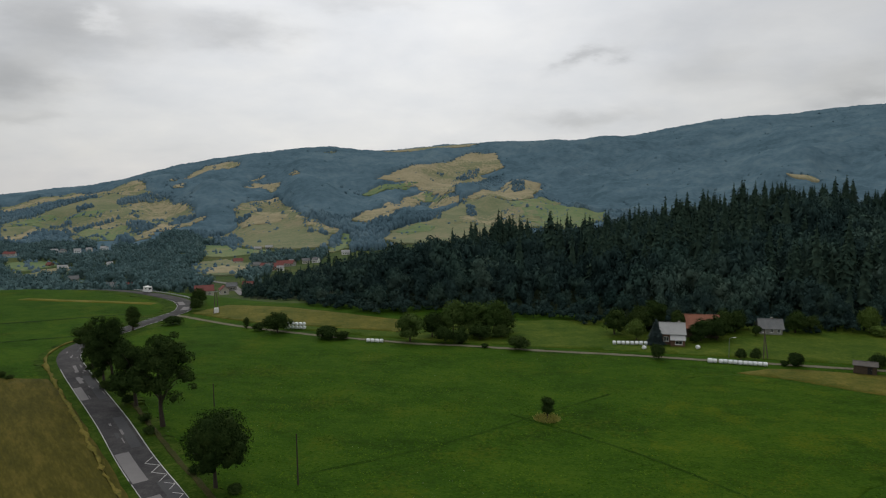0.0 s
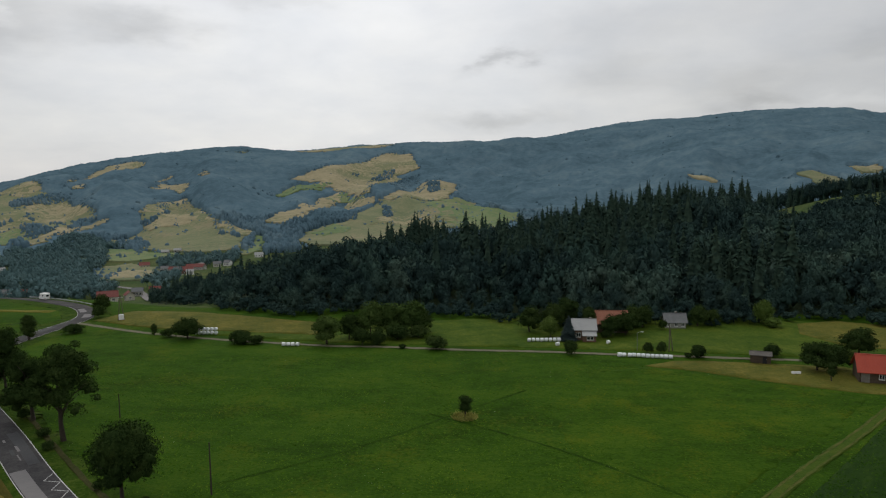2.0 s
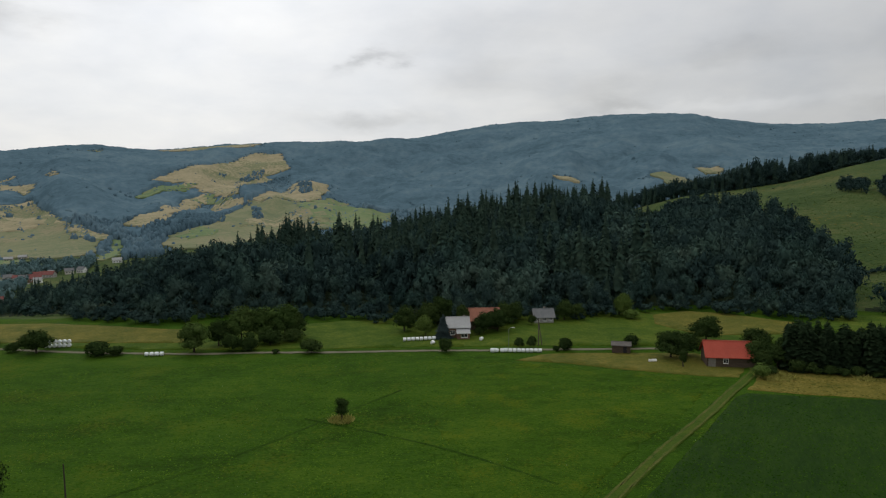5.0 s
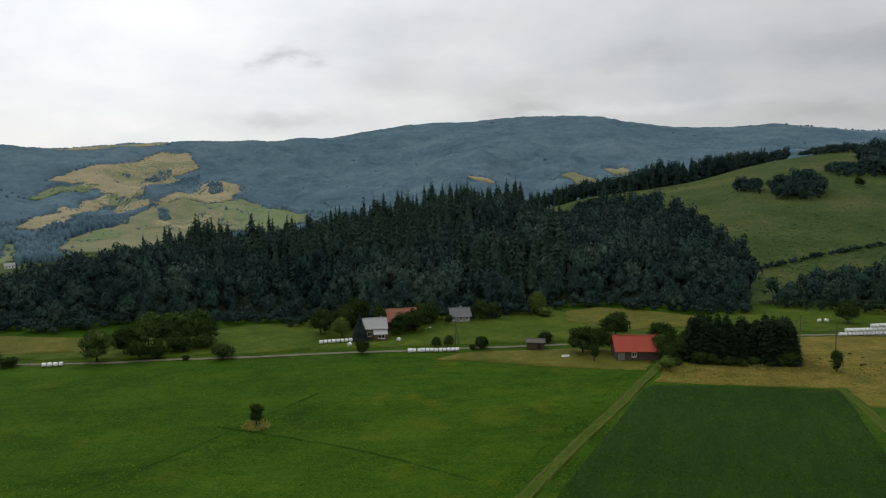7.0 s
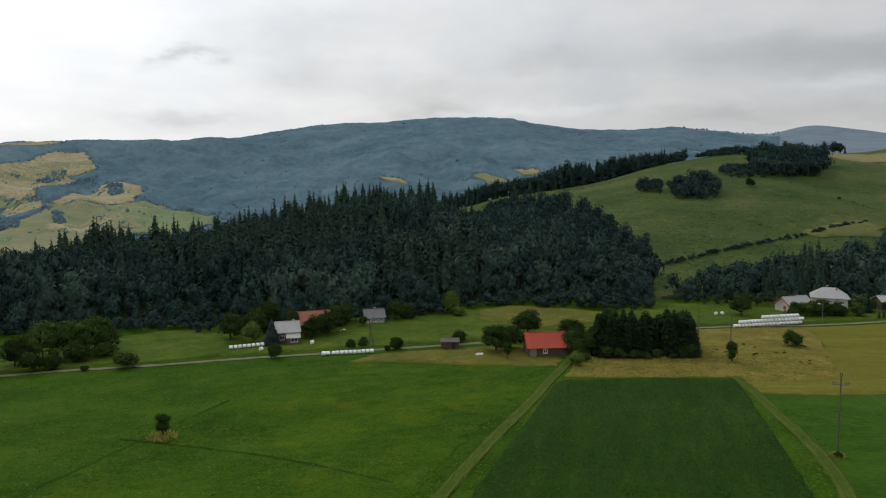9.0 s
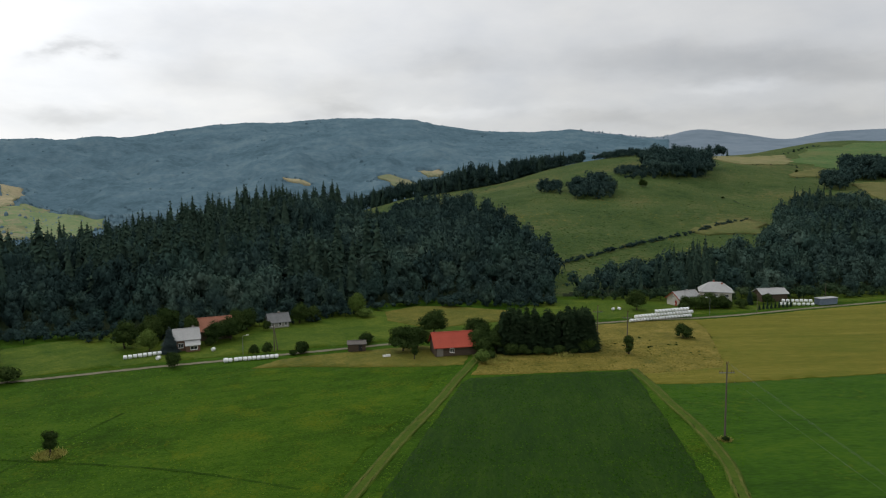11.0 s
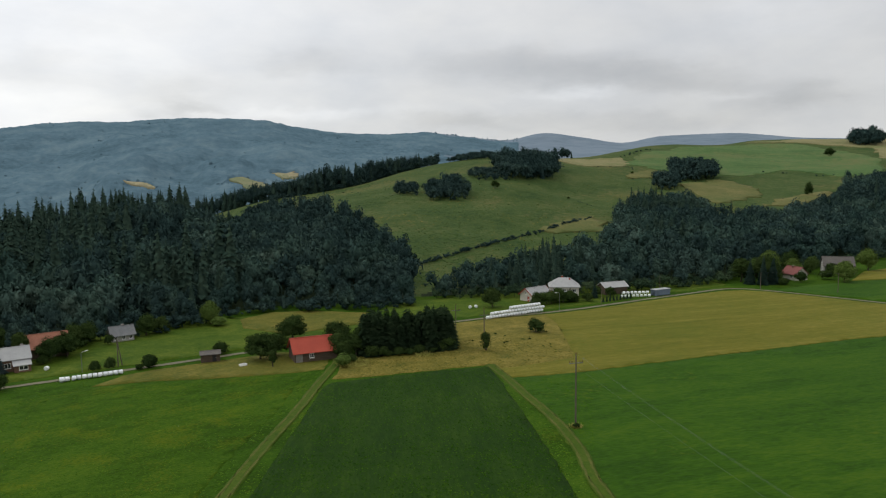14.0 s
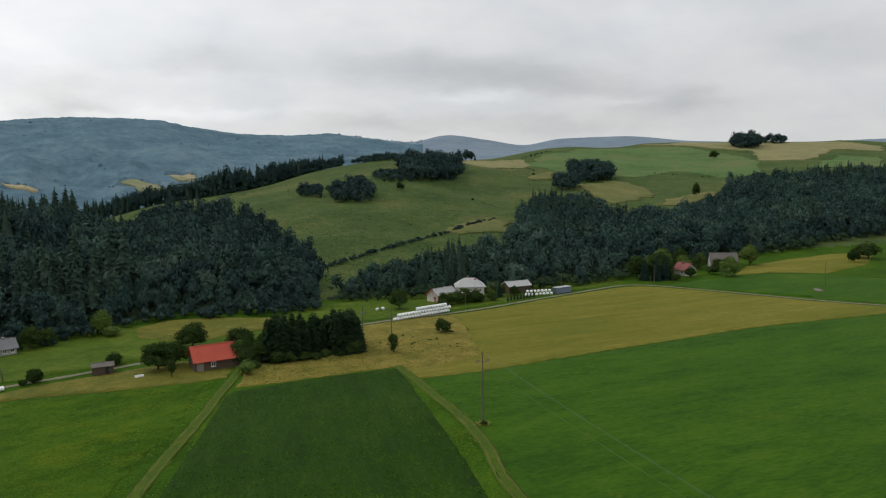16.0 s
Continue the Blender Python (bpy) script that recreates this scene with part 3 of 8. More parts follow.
# ---- where the woods begin and end along each bearing ----
def wood_limits(az, r):
    """Which ground lies under the near ridge wood and under the wood behind the houses."""
    ridge_front = np.interp(az, [-17, -14, -10, -6, 0, 8, 14, 17, 20, 24, 28, 33, 36, 40, 44, 47.6], [420, 300, 246, 232, 228, 222, 212, 205, 211, 217, 221, 232, 238, 236, 240, 246])
    ridge_back = np.interp(az, [-17, -13, -8, 4, 30, 37, 40, 44, 46.5, 47.6], [430, 460, 440, 480, 540, 520, 460, 400, 330, 260])
    east_front = np.interp(az, [48, 52, 56, 58.5, 61, 66, 70, 73, 76, 79, 82, 86, 92], [258, 258, 258, 263, 268, 284, 300, 318, 347, 374, 410, 470, 520])
    east_back = np.interp(az, [48, 52, 56, 60.5, 62.6, 63.6, 65, 69, 71, 75, 78.5, 79.5, 86, 90, 92], [278, 296, 320, 346, 352, 470, 540, 560, 470, 500, 600, 720, 780, 850, 850])
    return ridge_front, ridge_back, east_front, east_back


# ---- the ground: one sheet from the near plain to the horizon ----
def ground_sheet():
    az = np.radians(np.concatenate([np.arange(-46, 101, 0.5), np.arange(104, 314, 4.0)]))
    r = np.concatenate([[0.02], 8 * 1.055 ** np.arange(0, 42), 80 * 1.0175 ** np.arange(1, 239), [4990.0]])
    r = np.unique(r[r < 4995])
    A, R = np.meshgrid(az, r)
    x, y = (R * np.sin(A)).ravel(), (R * np.cos(A)).ravel()
    z = ground_z(x, y)
    nr, na = A.shape
    i, j = np.meshgrid(np.arange(nr - 1), np.arange(na), indexing="ij")
    k = (j + 1) % na
    faces = np.stack([i * na + j, (i + 1) * na + j, (i + 1) * na + k, i * na + k], -1).reshape(-1, 4)
    x[:na], y[:na] = 0.0, 0.0
    fx, fy = x[faces].mean(1), y[faces].mean(1)
    bearing, dist = np.degrees(np.arctan2(fx, fy)), np.hypot(fx, fy)
    edge = np.interp(bearing, TURN, RING_R[0])
    crest = np.interp(bearing, TURN, RING_R[4])
    rf, rb, ef, eb = wood_limits(bearing, dist)
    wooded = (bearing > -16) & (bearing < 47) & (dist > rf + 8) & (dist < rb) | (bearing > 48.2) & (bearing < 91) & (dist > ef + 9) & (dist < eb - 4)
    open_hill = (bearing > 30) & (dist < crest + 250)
    # slots 2 and 4 are the haze-tinted colours, chosen by bearing and distance
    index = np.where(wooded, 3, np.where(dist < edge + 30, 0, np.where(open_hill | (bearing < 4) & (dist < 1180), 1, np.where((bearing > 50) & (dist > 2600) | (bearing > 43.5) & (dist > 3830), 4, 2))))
    ground = new("ground", mesh_np("ground", np.stack([x, y, z], -1), faces, [MEADOW, PASTURE, HAZED_SLOPES, UNDERWOOD, HAZED_RIDGE], True, index))
    tagged(ground, "green meadow plain rising to wooded hills and mountains", "ground", kind="structure")


ground_sheet()


def patch(name, corners, material, lift, step, label, jitter=0.12, seed=1):
    """A field or bare patch lying on the ground, with a slightly uneven edge."""
    rng = np.random.default_rng(seed)
    ring_pts = []
    for (x0, y0), (x1, y1) in zip(corners, corners[1:] + corners[:1]):
        n = max(1, int(math.hypot(x1 - x0, y1 - y0) / (step * 0.6)))
        for i in range(n):
            jx, jy = rng.normal(0, jitter, 2) if i else (0, 0)
            ring_pts.append((x0 + (x1 - x0) * i / n + jx, y0 + (y1 - y0) * i / n + jy, 0))
    bm = bmesh.new()
    bm.faces.new([bm.verts.new(p) for p in ring_pts])
    bmesh.ops.triangulate(bm, faces=list(bm.faces))
    for axis in (0, 1):
        lo, hi = min(p[axis] for p in ring_pts), max(p[axis] for p in ring_pts)
        no = (1, 0, 0) if axis == 0 else (0, 1, 0)
        c = math.ceil(lo / step) * step
        while c < hi:
            bmesh.ops.bisect_plane(bm, geom=list(bm.verts) + list(bm.edges) + list(bm.faces), plane_co=(c, c, 0), plane_no=no)
            c += step
    bmesh.ops.triangulate(bm, faces=list(bm.faces))
    bm.verts.ensure_lookup_table()
    co = np.array([v.co for v in bm.verts])
    z = ground_z(co[:, 0], co[:, 1]) + lift
    for v, h in zip(bm.verts, z):
        v.co.z = h
    bmesh.ops.recalc_face_normals(bm, faces=list(bm.faces))
    if sum(f.normal.z for f in bm.faces) < 0:
        bmesh.ops.reverse_faces(bm, faces=list(bm.faces))
    for f in bm.faces:
        f.smooth = True
    rim = bmesh.ops.extrude_edge_only(bm, edges=[e for e in bm.edges if e.is_boundary])
    for v in rim["geom"]:
        if isinstance(v, bmesh.types.BMVert):
            v.co.z -= lift + 0.3
    return tagged(part(name, bm, material), label, name.replace("_", " "), kind="structure")


def smooth_line(points, step):
    """A Catmull-Rom line through plan points, resampled evenly."""
    p = np.array([points[0]] + list(points) + [points[-1]], float)
    out = []
    for i in range(1, len(p) - 2):
        for s in np.linspace(0, 1, 24, endpoint=False):
            out.append(0.5 * (2 * p[i] + (p[i + 1] - p[i - 1]) * s + (2 * p[i - 1] - 5 * p[i] + 4 * p[i + 1] - p[i + 2]) * s ** 2 + (3 * p[i] - p[i - 1] - 3 * p[i + 1] + p[i + 2]) * s ** 3))
    out = np.array(out + [p[-1]])
    run = np.concatenate([[0], np.cumsum(np.linalg.norm(np.diff(out, axis=0), axis=1))])
    at = np.arange(0, run[-1], step)
    return np.stack([np.interp(at, run, out[:, 0]), np.interp(at, run, out[:, 1])], -1)


def side_of(line):
    t = np.gradient(line, axis=0)
    t /= np.linalg.norm(t, axis=1)[:, None]
    return np.stack([t[:, 1], -t[:, 0]], -1)


def ribbon(name, line, offset, width, material, lift, label, crown=0.0, wobble=0.0, seed=1, drop=0.0):
    """A strip along a plan line, offset to its right, following the ground."""
    rng = np.random.default_rng(seed)
    s = side_of(line)
    cols = np.array([-0.5, -0.48, -0.25, 0, 0.25, 0.48, 0.5]) * width
    V = []
    for c in cols:
        w = rng.normal(0, wobble, len(line)) if abs(c) > width * 0.45 else 0 * line[:, 0]
        q = line + s * (offset + c + w)[:, None]
        z = ground_z(q[:, 0], q[:, 1]) + lift + crown * (1 - (2 * c / width) ** 2) - (drop if abs(c) == width / 2 else 0)
        V.append(np.column_stack([q, z]))
    V = np.stack(V, 1)
    n, k = V.shape[:2]
    f = [(i * k + j, i * k + j + 1, (i + 1) * k + j + 1, (i + 1) * k + j) for i in range(n - 1) for j in range(k - 1)]
    ob = new(name, mesh_np(name, V.reshape(-1, 3), np.array(f), material, True))
    return tagged(ob, label, name.replace("_", " "), kind="structure")


def inside_plan(px, py, corners):
    """Which points lie in a plan polygon."""
    c = np.asarray(corners, float)
    hit = np.zeros(len(px), bool)
    for (x0, y0), (x1, y1) in zip(c, np.roll(c, -1, 0)):
        with np.errstate(divide="ignore", invalid="ignore"):
            hit ^= ((y0 > py) != (y1 > py)) & (px < (x1 - x0) * (py - y0) / (y1 - y0) + x0)
    return hit

# ---- fields, road and lanes of the plain ----
ROAD = smooth_line([(40, -20), (22, 10), (-4, 46), (-24, 74), (-39, 94.8), (-48.9, 108.5), (-61, 126.4), (-74, 144.6), (-86.5, 162.4), (-94.5, 175), (-97.8, 186), (-96.3, 197.8), (-93.6, 212),
                    (-90.2, 225.1), (-88.2, 234.2), (-90.3, 244.6), (-96.6, 256.5), (-106.1, 266), (-118.8, 276.5), (-138, 290), (-165, 306), (-200, 325)], 1.5)
ROAD = ROAD - side_of(ROAD) * 0.3
LANE = smooth_line([(-87.5, 228), (-81.4, 223.5), (-70.8, 215.6), (-60, 208.4), (-39.4, 197.6), (-20.9, 189.9), (-6.9, 184.4), (6.5, 181.2), (23.4, 175.6), (36.9, 172.1), (49.9, 168.2), (62.1, 163.8),
                    (79.5, 158.6), (90.3, 155), (100, 152.5), (114.7, 148.3), (140, 142), (158, 136), (175, 129), (190.1, 120.6), (206.1, 114.2), (232.3, 105.6), (255, 97.4), (271, 91.5),
                    (277, 85), (278.2, 76), (276.8, 60.5), (274.2, 40.3), (271.5, 21.8), (270.9, 0.8), (273, -30), (280, -70)], 1.5)
CORNER_TRACK = smooth_line([(30, 66), (45, 79), (56.6, 87.9), (67.1, 95.5), (80.3, 104.6), (95.8, 116.1), (104, 122), (112, 129), (113, 140), (112, 147)], 1.5)
FIELD_TRACK = smooth_line([(66, 16), (78, 34), (88, 46), (98.5, 55), (108, 65.5), (116, 76.5), (124, 87), (131, 97)], 1.5)
GREEN_EDGE = [(60, 5), (88, 46), (104, 62), (124, 86.5), (139, 75.5), (165, 61), (208, 36), (255, 0.5), (262, -40), (200, -70), (90, -50)]
patch("green_field", GREEN_EDGE, RIGHT_FIELD, 0.08, 5, "bright green mown grass field beside the track")
CROP_EDGE = [(22, 48), (51.2, 78.8), (60, 86), (79, 100.8), (94, 112.7), (97.5, 114), (108.1, 108.4), (120, 101.6), (128.6, 95.4), (121.5, 87), (100.5, 64.3), (86, 49.5), (60, 24), (40, 20)]
patch("crop_field", CROP_EDGE, CROP, 0.12, 4, "dark green clover crop field between two tracks")
DRY_EDGE = [(99.5, 116.2), (105.5, 120.6), (112, 127), (121.5, 128), (124, 122), (135, 117), (142, 114.4), (147, 128), (157, 134.5), (176, 127), (192, 117), (187, 108), (173, 92), (150, 80),
                     (134, 86.5), (126.5, 91), (130, 96.5), (121, 102.4), (109, 109.4)]
patch("dry_meadow", DRY_EDGE, DRY, 0.05, 3, "dry golden unmown grass round the spruce copse", jitter=0.22)
HAY_EDGE = [(123.6, 87.2), (131, 80.8), (138.9, 76), (165, 61.6), (208, 36.6), (255, 1.2), (266, -10), (268.5, 1), (269, 22), (272, 40.5), (274.3, 60.5), (275.5, 76), (273.5, 84.5), (268, 89.4), (254, 95), (231.5, 103.2), (205, 111.8),
                     (189, 118), (180, 108), (163.5, 95), (148, 84), (138, 88), (129, 92.5)]
patch("hay_meadow", HAY_EDGE, HAY, 0.09, 3, "mown olive and straw coloured hay meadow", jitter=0.22)
patch("trampled_strip", [(64.2, 152.8), (72.3, 155.8), (79, 155), (90, 151), (97, 149), (108, 145.5), (112, 138), (111.6, 131), (104, 124), (97, 127.5), (89.2, 133.4), (82, 138.8), (74, 146.6)], OLIVE, 0.05, 4, "trampled yellowish grass strip along the gravel lane")
BARLEY_EDGE = [(-103, 156.0), (-88.9, 154.6), (-70.3, 131.3), (-55.6, 110.6), (-45.1, 95.9), (-27.9, 70.2), (-46, 58), (-120, 90), (-125, 140)]
patch("barley_field", BARLEY_EDGE, BARLEY, 0.25, 6, "ripening golden barley field beside the road")
patch("far_meadow", [(119, 178), (126, 190), (139, 192), (147.5, 184.5), (158, 166.1), (149, 153.1), (136, 157), (122, 161)], OLIVE, 0.12, 5, "olive-yellow meadow below the wood")
patch("hill_foot_meadow", [(-84, 231), (-76, 245), (-55, 242), (-38, 231), (-20, 220), (-4, 212), (-12, 199), (-30, 205), (-48, 211), (-58, 214), (-70, 221)], OLIVE, 0.12, 5, "olive dry meadow above the lane")
patch("lane_meadow", [(-60, 213), (-36, 200.5), (-8, 189), (22, 180), (50, 172.5), (64, 167.5), (92, 158.5), (112, 152.5), (140, 146), (150, 156), (152, 176), (130, 193), (100, 206), (60, 214), (20, 213), (-20, 214), (-45, 221)], UPPER_MEADOW, 0.06, 5, "rough light green meadow between lane and wood")
patch("farm_ley", [(279, 75), (299, 68), (321, 56), (335, 45), (339, 24), (338, -10), (276, -12), (275.5, 19), (277.5, 42), (280, 60)], RIGHT_FIELD, 0.05, 6, "bright green grass field below the farm")
patch("rise_meadow", [(323, 57), (355, 58), (393, 45), (426.2, 29), (445, 8.2), (386.5, 10), (345.8, 24), (338, 45)], HAY, 0.09, 8, "pale mown meadow on the rise by the farm")
patch("house_lawn", [(160, 140), (185, 128.5), (207, 118.5), (233, 109.5), (256, 101), (272, 96), (283, 93), (292, 100), (262, 128), (235, 150), (205, 165), (180, 172), (162, 165)], UPPER_MEADOW, 0.05, 5, "rough olive-green grass round the white houses")
patch("cut_strip", [(-160, 262), (-104, 248), (-103, 251.5), (-158, 266)], HAY, 0.06, 8, "narrow straw-coloured mown strip in the field")
ribbon("grass_verge", ROAD, 0, 14.5, VERGE, 0.04, "uneven grass verge of the country road", wobble=0.5)
ribbon("road", ROAD, 0, 5.6, ASPHALT, 0.10, "worn patched grey asphalt country road", crown=0.05, drop=0.12)
ribbon("gravel_lane", LANE, 0, 1.7, GRAVEL, 0.08, "narrow pale gravel lane through the meadows", wobble=0.12)
for line, w in ((CORNER_TRACK, 2.2), (FIELD_TRACK, 2.3)):
    ribbon("field_track", line, 0, w, TRACK, 0.15, "pale grassy field track between the fields", wobble=0.1, seed=3, drop=0.14)
    for off in (-0.72, 0.72):
        ribbon("wheel_rut", line, off, 0.36, RUT, 0.165, "worn pale wheel rut of the field track", wobble=0.07, seed=4)
FLOWER_EDGE = [(37, 77), (58, 94), (80, 109), (97, 123), (88, 132.5), (74, 146), (64, 152), (52, 150), (46, 140), (40, 128), (34, 118), (33, 104), (30, 90)]
patch("flower_meadow", FLOWER_EDGE, FLOWER_MEADOW, 0.02, 3, "yellow-flowering grass in the open meadow", jitter=0.2)
OLD_RUT = smooth_line([(12, 128), (22, 118), (31, 108), (38, 98), (44, 88)], 1.5)
OLD_RUT_WEST = smooth_line([(-24, 101), (-10, 108), (4, 117), (18, 128), (34, 140)], 1.5)
for line in (OLD_RUT, OLD_RUT_WEST):
    ribbon("old_rut", line, 0, 0.6, OLD_MARK, 0.03, "faint dark old wheel mark in the meadow", wobble=0.05, seed=6)
ribbon("dry_strip", ROAD[(ROAD[:, 1] > 30) & (ROAD[:, 1] < 200)], -5.1, 0.6, DRY, 0.30, "straw-coloured dry strip beside the barley", wobble=0.22, seed=7, drop=0.3)
ribbon("ditch", ROAD[(ROAD[:, 1] > 40) & (ROAD[:, 1] < 135)], 5.4, 0.9, SOIL, 0.11, "brownish ditch along the road verge", wobble=0.1, seed=8, drop=0.12)

DITCH_WEST = smooth_line([(-103, 232), (-118, 226), (-140, 218), (-175, 210), (-215, 202)], 2)
ribbon("field_ditch", DITCH_WEST, 0, 1.2, CROP, 0.05, "dark overgrown ditch across the field", wobble=0.25, seed=9)
DITCH_LOW = smooth_line([(-104, 200), (-130, 190), (-160, 180), (-190, 172)], 2)
ribbon("field_ditch", DITCH_LOW, 0, 0.8, CROP, 0.05, "dark overgrown ditch across the field", wobble=0.25, seed=10)

# ---- fields on the mountain and the pasture hill ----
FIELDS = []


def slope_field(name, corners, material, label, lift, step):
    FIELDS.append(corners)
    patch(name, corners, material, lift, step, label, jitter=step * 0.26, seed=len(FIELDS))


slope_field("hay_field", [(-1320, 2113), (-1275, 2213), (-1261, 2425), (-884, 2106), (-860, 2049), (-749, 1945), (-571, 1633), (-552, 1574), (-586, 1547), (-554, 1361), (-551, 1229), (-590, 1218), (-734, 1400), (-866, 1570), (-911, 1572), (-890, 1417)], HAZED_OLIVE, "olive-green mown hay field on the slope", 1.00, 24)
slope_field("stubble_field", [(-1304, 2087), (-1267, 2198), (-1227, 2397), (-882, 2102), (-861, 2054), (-902, 1994), (-1079, 2173), (-1211, 2225), (-1250, 2108), (-1213, 1939)], HAZED_TAN, "dry tan stubble field on the slope", 1.06, 24)
slope_field("green_field", [(-998, 1613), (-1020, 1765), (-866, 1685), (-827, 1746), (-805, 1642), (-911, 1666), (-953, 1646)], HAZED_GREEN, "bright green grass field on the slope", 1.12, 24)
slope_field("stubble_field", [(-858, 1568), (-807, 1619), (-799, 1746), (-801, 1847), (-792, 1954), (-738, 1914), (-588, 1661), (-645, 1670), (-608, 1453), (-724, 1651), (-771, 1625), (-788, 1553), (-783, 1495)], HAZED_TAN, "dry tan stubble field on the slope", 1.18, 24)
slope_field("stubble_field", [(-922, 1467), (-931, 1564), (-929, 1650), (-886, 1606), (-896, 1545), (-885, 1408)], HAZED_TAN, "dry tan stubble field on the slope", 1.24, 24)
slope_field("green_field", [(-778, 1487), (-781, 1566), (-652, 1432), (-590, 1354), (-551, 1229), (-598, 1216)], HAZED_GREEN, "bright green grass field on the slope", 1.30, 24)
slope_field("stubble_field", [(-551, 1229), (-548, 1346), (-561, 1514), (-521, 1562), (-520, 1536), (-537, 1447), (-524, 1273), (-524, 1201)], HAZED_TAN, "dry tan stubble field on the slope", 1.36, 24)
slope_field("stubble_field", [(-810, 2109), (-869, 2499), (-857, 2585), (-782, 2577), (-703, 2476), (-710, 2433), (-776, 2367), (-822, 2361)], HAZED_TAN, "dry tan stubble field on the slope", 1.42, 24)
slope_field("stubble_field", [(-781, 2053), (-777, 2158), (-743, 2039)], HAZED_TAN, "dry tan stubble field on the slope", 1.48, 24)
slope_field("stubble_field", [(-612, 2241), (-585, 2321), (-575, 2312), (-596, 2262)], HAZED_TAN, "dry tan stubble field on the slope", 1.54, 24)
slope_field("stubble_field", [(-580, 2064), (-590, 2227), (-484, 2125), (-475, 2034), (-481, 1979), (-548, 2114)], HAZED_TAN, "dry tan stubble field on the slope", 1.60, 24)
slope_field("stubble_field", [(-478, 2202), (-458, 2211), (-435, 2165), (-460, 2166)], HAZED_TAN, "dry tan stubble field on the slope", 1.66, 24)
slope_field("hay_field", [(-451, 2702), (-408, 2761), (-411, 2662)], HAZED_OLIVE, "olive-green mown hay field on the slope", 1.72, 24)
slope_field("hay_field", [(-475, 1613), (-478, 1798), (-433, 1851), (-368, 1684), (-291, 1475), (-253, 1321), (-198, 1242), (-188, 1166), (-194, 1074), (-233, 1055), (-274, 1087), (-302, 1092), (-389, 1261), (-435, 1311), (-462, 1376), (-431, 1440), (-422, 1470)], HAZED_OLIVE, "olive-green mown hay field on the slope", 1.78, 24)
slope_field("stubble_field", [(-473, 1608), (-478, 1798), (-433, 1851), (-418, 1798), (-435, 1766), (-426, 1600)], HAZED_TAN, "dry tan stubble field on the slope", 1.84, 24)
slope_field("stubble_field", [(-430, 1478), (-417, 1517), (-428, 1681), (-416, 1775), (-364, 1665), (-295, 1480), (-339, 1491), (-363, 1446), (-400, 1418)], HAZED_TAN, "dry tan stubble field on the slope", 1.90, 24)
slope_field("stubble_field", [(-288, 1466), (-250, 1396), (-192, 1302), (-185, 1270), (-205, 1255), (-254, 1327)], HAZED_TAN, "dry tan stubble field on the slope", 1.96, 24)
slope_field("green_field", [(-175, 1182), (-182, 1270), (-162, 1242), (-144, 1063), (-155, 989), (-167, 993)], HAZED_GREEN, "bright green grass field on the slope", 1.52, 12)
slope_field("green_field", [(-391, 1149), (-351, 1137), (-294, 1063), (-248, 1049), (-273, 988), (-295, 955), (-330, 967)], HAZED_GREEN, "bright green grass field on the slope", 1.58, 12)
slope_field("hay_field", [(-292, 805), (-305, 898), (-285, 922), (-233, 852), (-202, 749), (-200, 700), (-241, 689)], HAZED_OLIVE, "olive-green mown hay field on the slope", 1.64, 12)
slope_field("stubble_field", [(-257, 737), (-261, 812), (-218, 787), (-207, 759), (-212, 722), (-239, 702)], HAZED_TAN, "dry tan stubble field on the slope", 1.70, 12)
slope_field("green_field", [(-582, 929), (-550, 944), (-517, 933), (-488, 893), (-500, 858), (-498, 815)], HAZED_GREEN, "bright green grass field on the slope", 1.76, 12)
slope_field("stubble_field", [(-479, 789), (-485, 856), (-456, 872), (-446, 840), (-445, 762)], HAZED_TAN, "dry tan stubble field on the slope", 1.82, 12)
slope_field("stubble_field", [(-282, 2948), (-150, 3004), (-31, 3029), (76, 3036), (161, 3069), (106, 2888), (37, 2886), (-96, 2823), (-212, 2878)], HAZED_TAN, "dry tan stubble field on the slope", 2.38, 24)
slope_field("stubble_field", [(-205, 2177), (-134, 2305), (-92, 2398), (33, 2575), (103, 2691), (203, 2668), (199, 2491), (207, 2405), (181, 2379), (124, 2383), (143, 2321), (46, 2252), (30, 1842), (0, 1897), (-52, 2058), (-82, 2109), (-139, 2082), (-109, 2148)], HAZED_TAN, "dry tan stubble field on the slope", 2.44, 24)
slope_field("green_field", [(-225, 1968), (-210, 2045), (-141, 2112), (-74, 2137), (-103, 2104), (-163, 1973), (-211, 1953)], HAZED_GREEN, "bright green grass field on the slope", 2.50, 24)
slope_field("stubble_field", [(-190, 1445), (-137, 1653), (-99, 1949), (-63, 2039), (-35, 1976), (-60, 1923), (-86, 1678), (-109, 1442), (-149, 1388)], HAZED_TAN, "dry tan stubble field on the slope", 2.56, 24)
slope_field("green_field", [(-86, 1916), (-58, 2041), (8, 1852), (16, 1814), (-30, 1931), (-60, 1923)], HAZED_GREEN, "bright green grass field on the slope", 2.62, 24)
slope_field("stubble_field", [(-51, 1855), (-29, 1922), (15, 1813), (39, 1803), (38, 1758), (7, 1758), (-26, 1671)], HAZED_TAN, "dry tan stubble field on the slope", 2.68, 24)
slope_field("stubble_field", [(57, 1791), (95, 1828), (189, 2156), (246, 2130), (290, 2106), (284, 2038), (231, 1811), (129, 1708)], HAZED_TAN, "dry tan stubble field on the slope", 2.74, 24)
slope_field("hay_field", [(-104, 1188), (-97, 1279), (-70, 1353), (-22, 1402), (-12, 1565), (34, 1700), (50, 1779), (129, 1702), (220, 1785), (304, 1861), (180, 1294), (87, 1158), (12, 1104), (-75, 1106)], HAZED_OLIVE, "olive-green mown hay field on the slope", 2.80, 24)
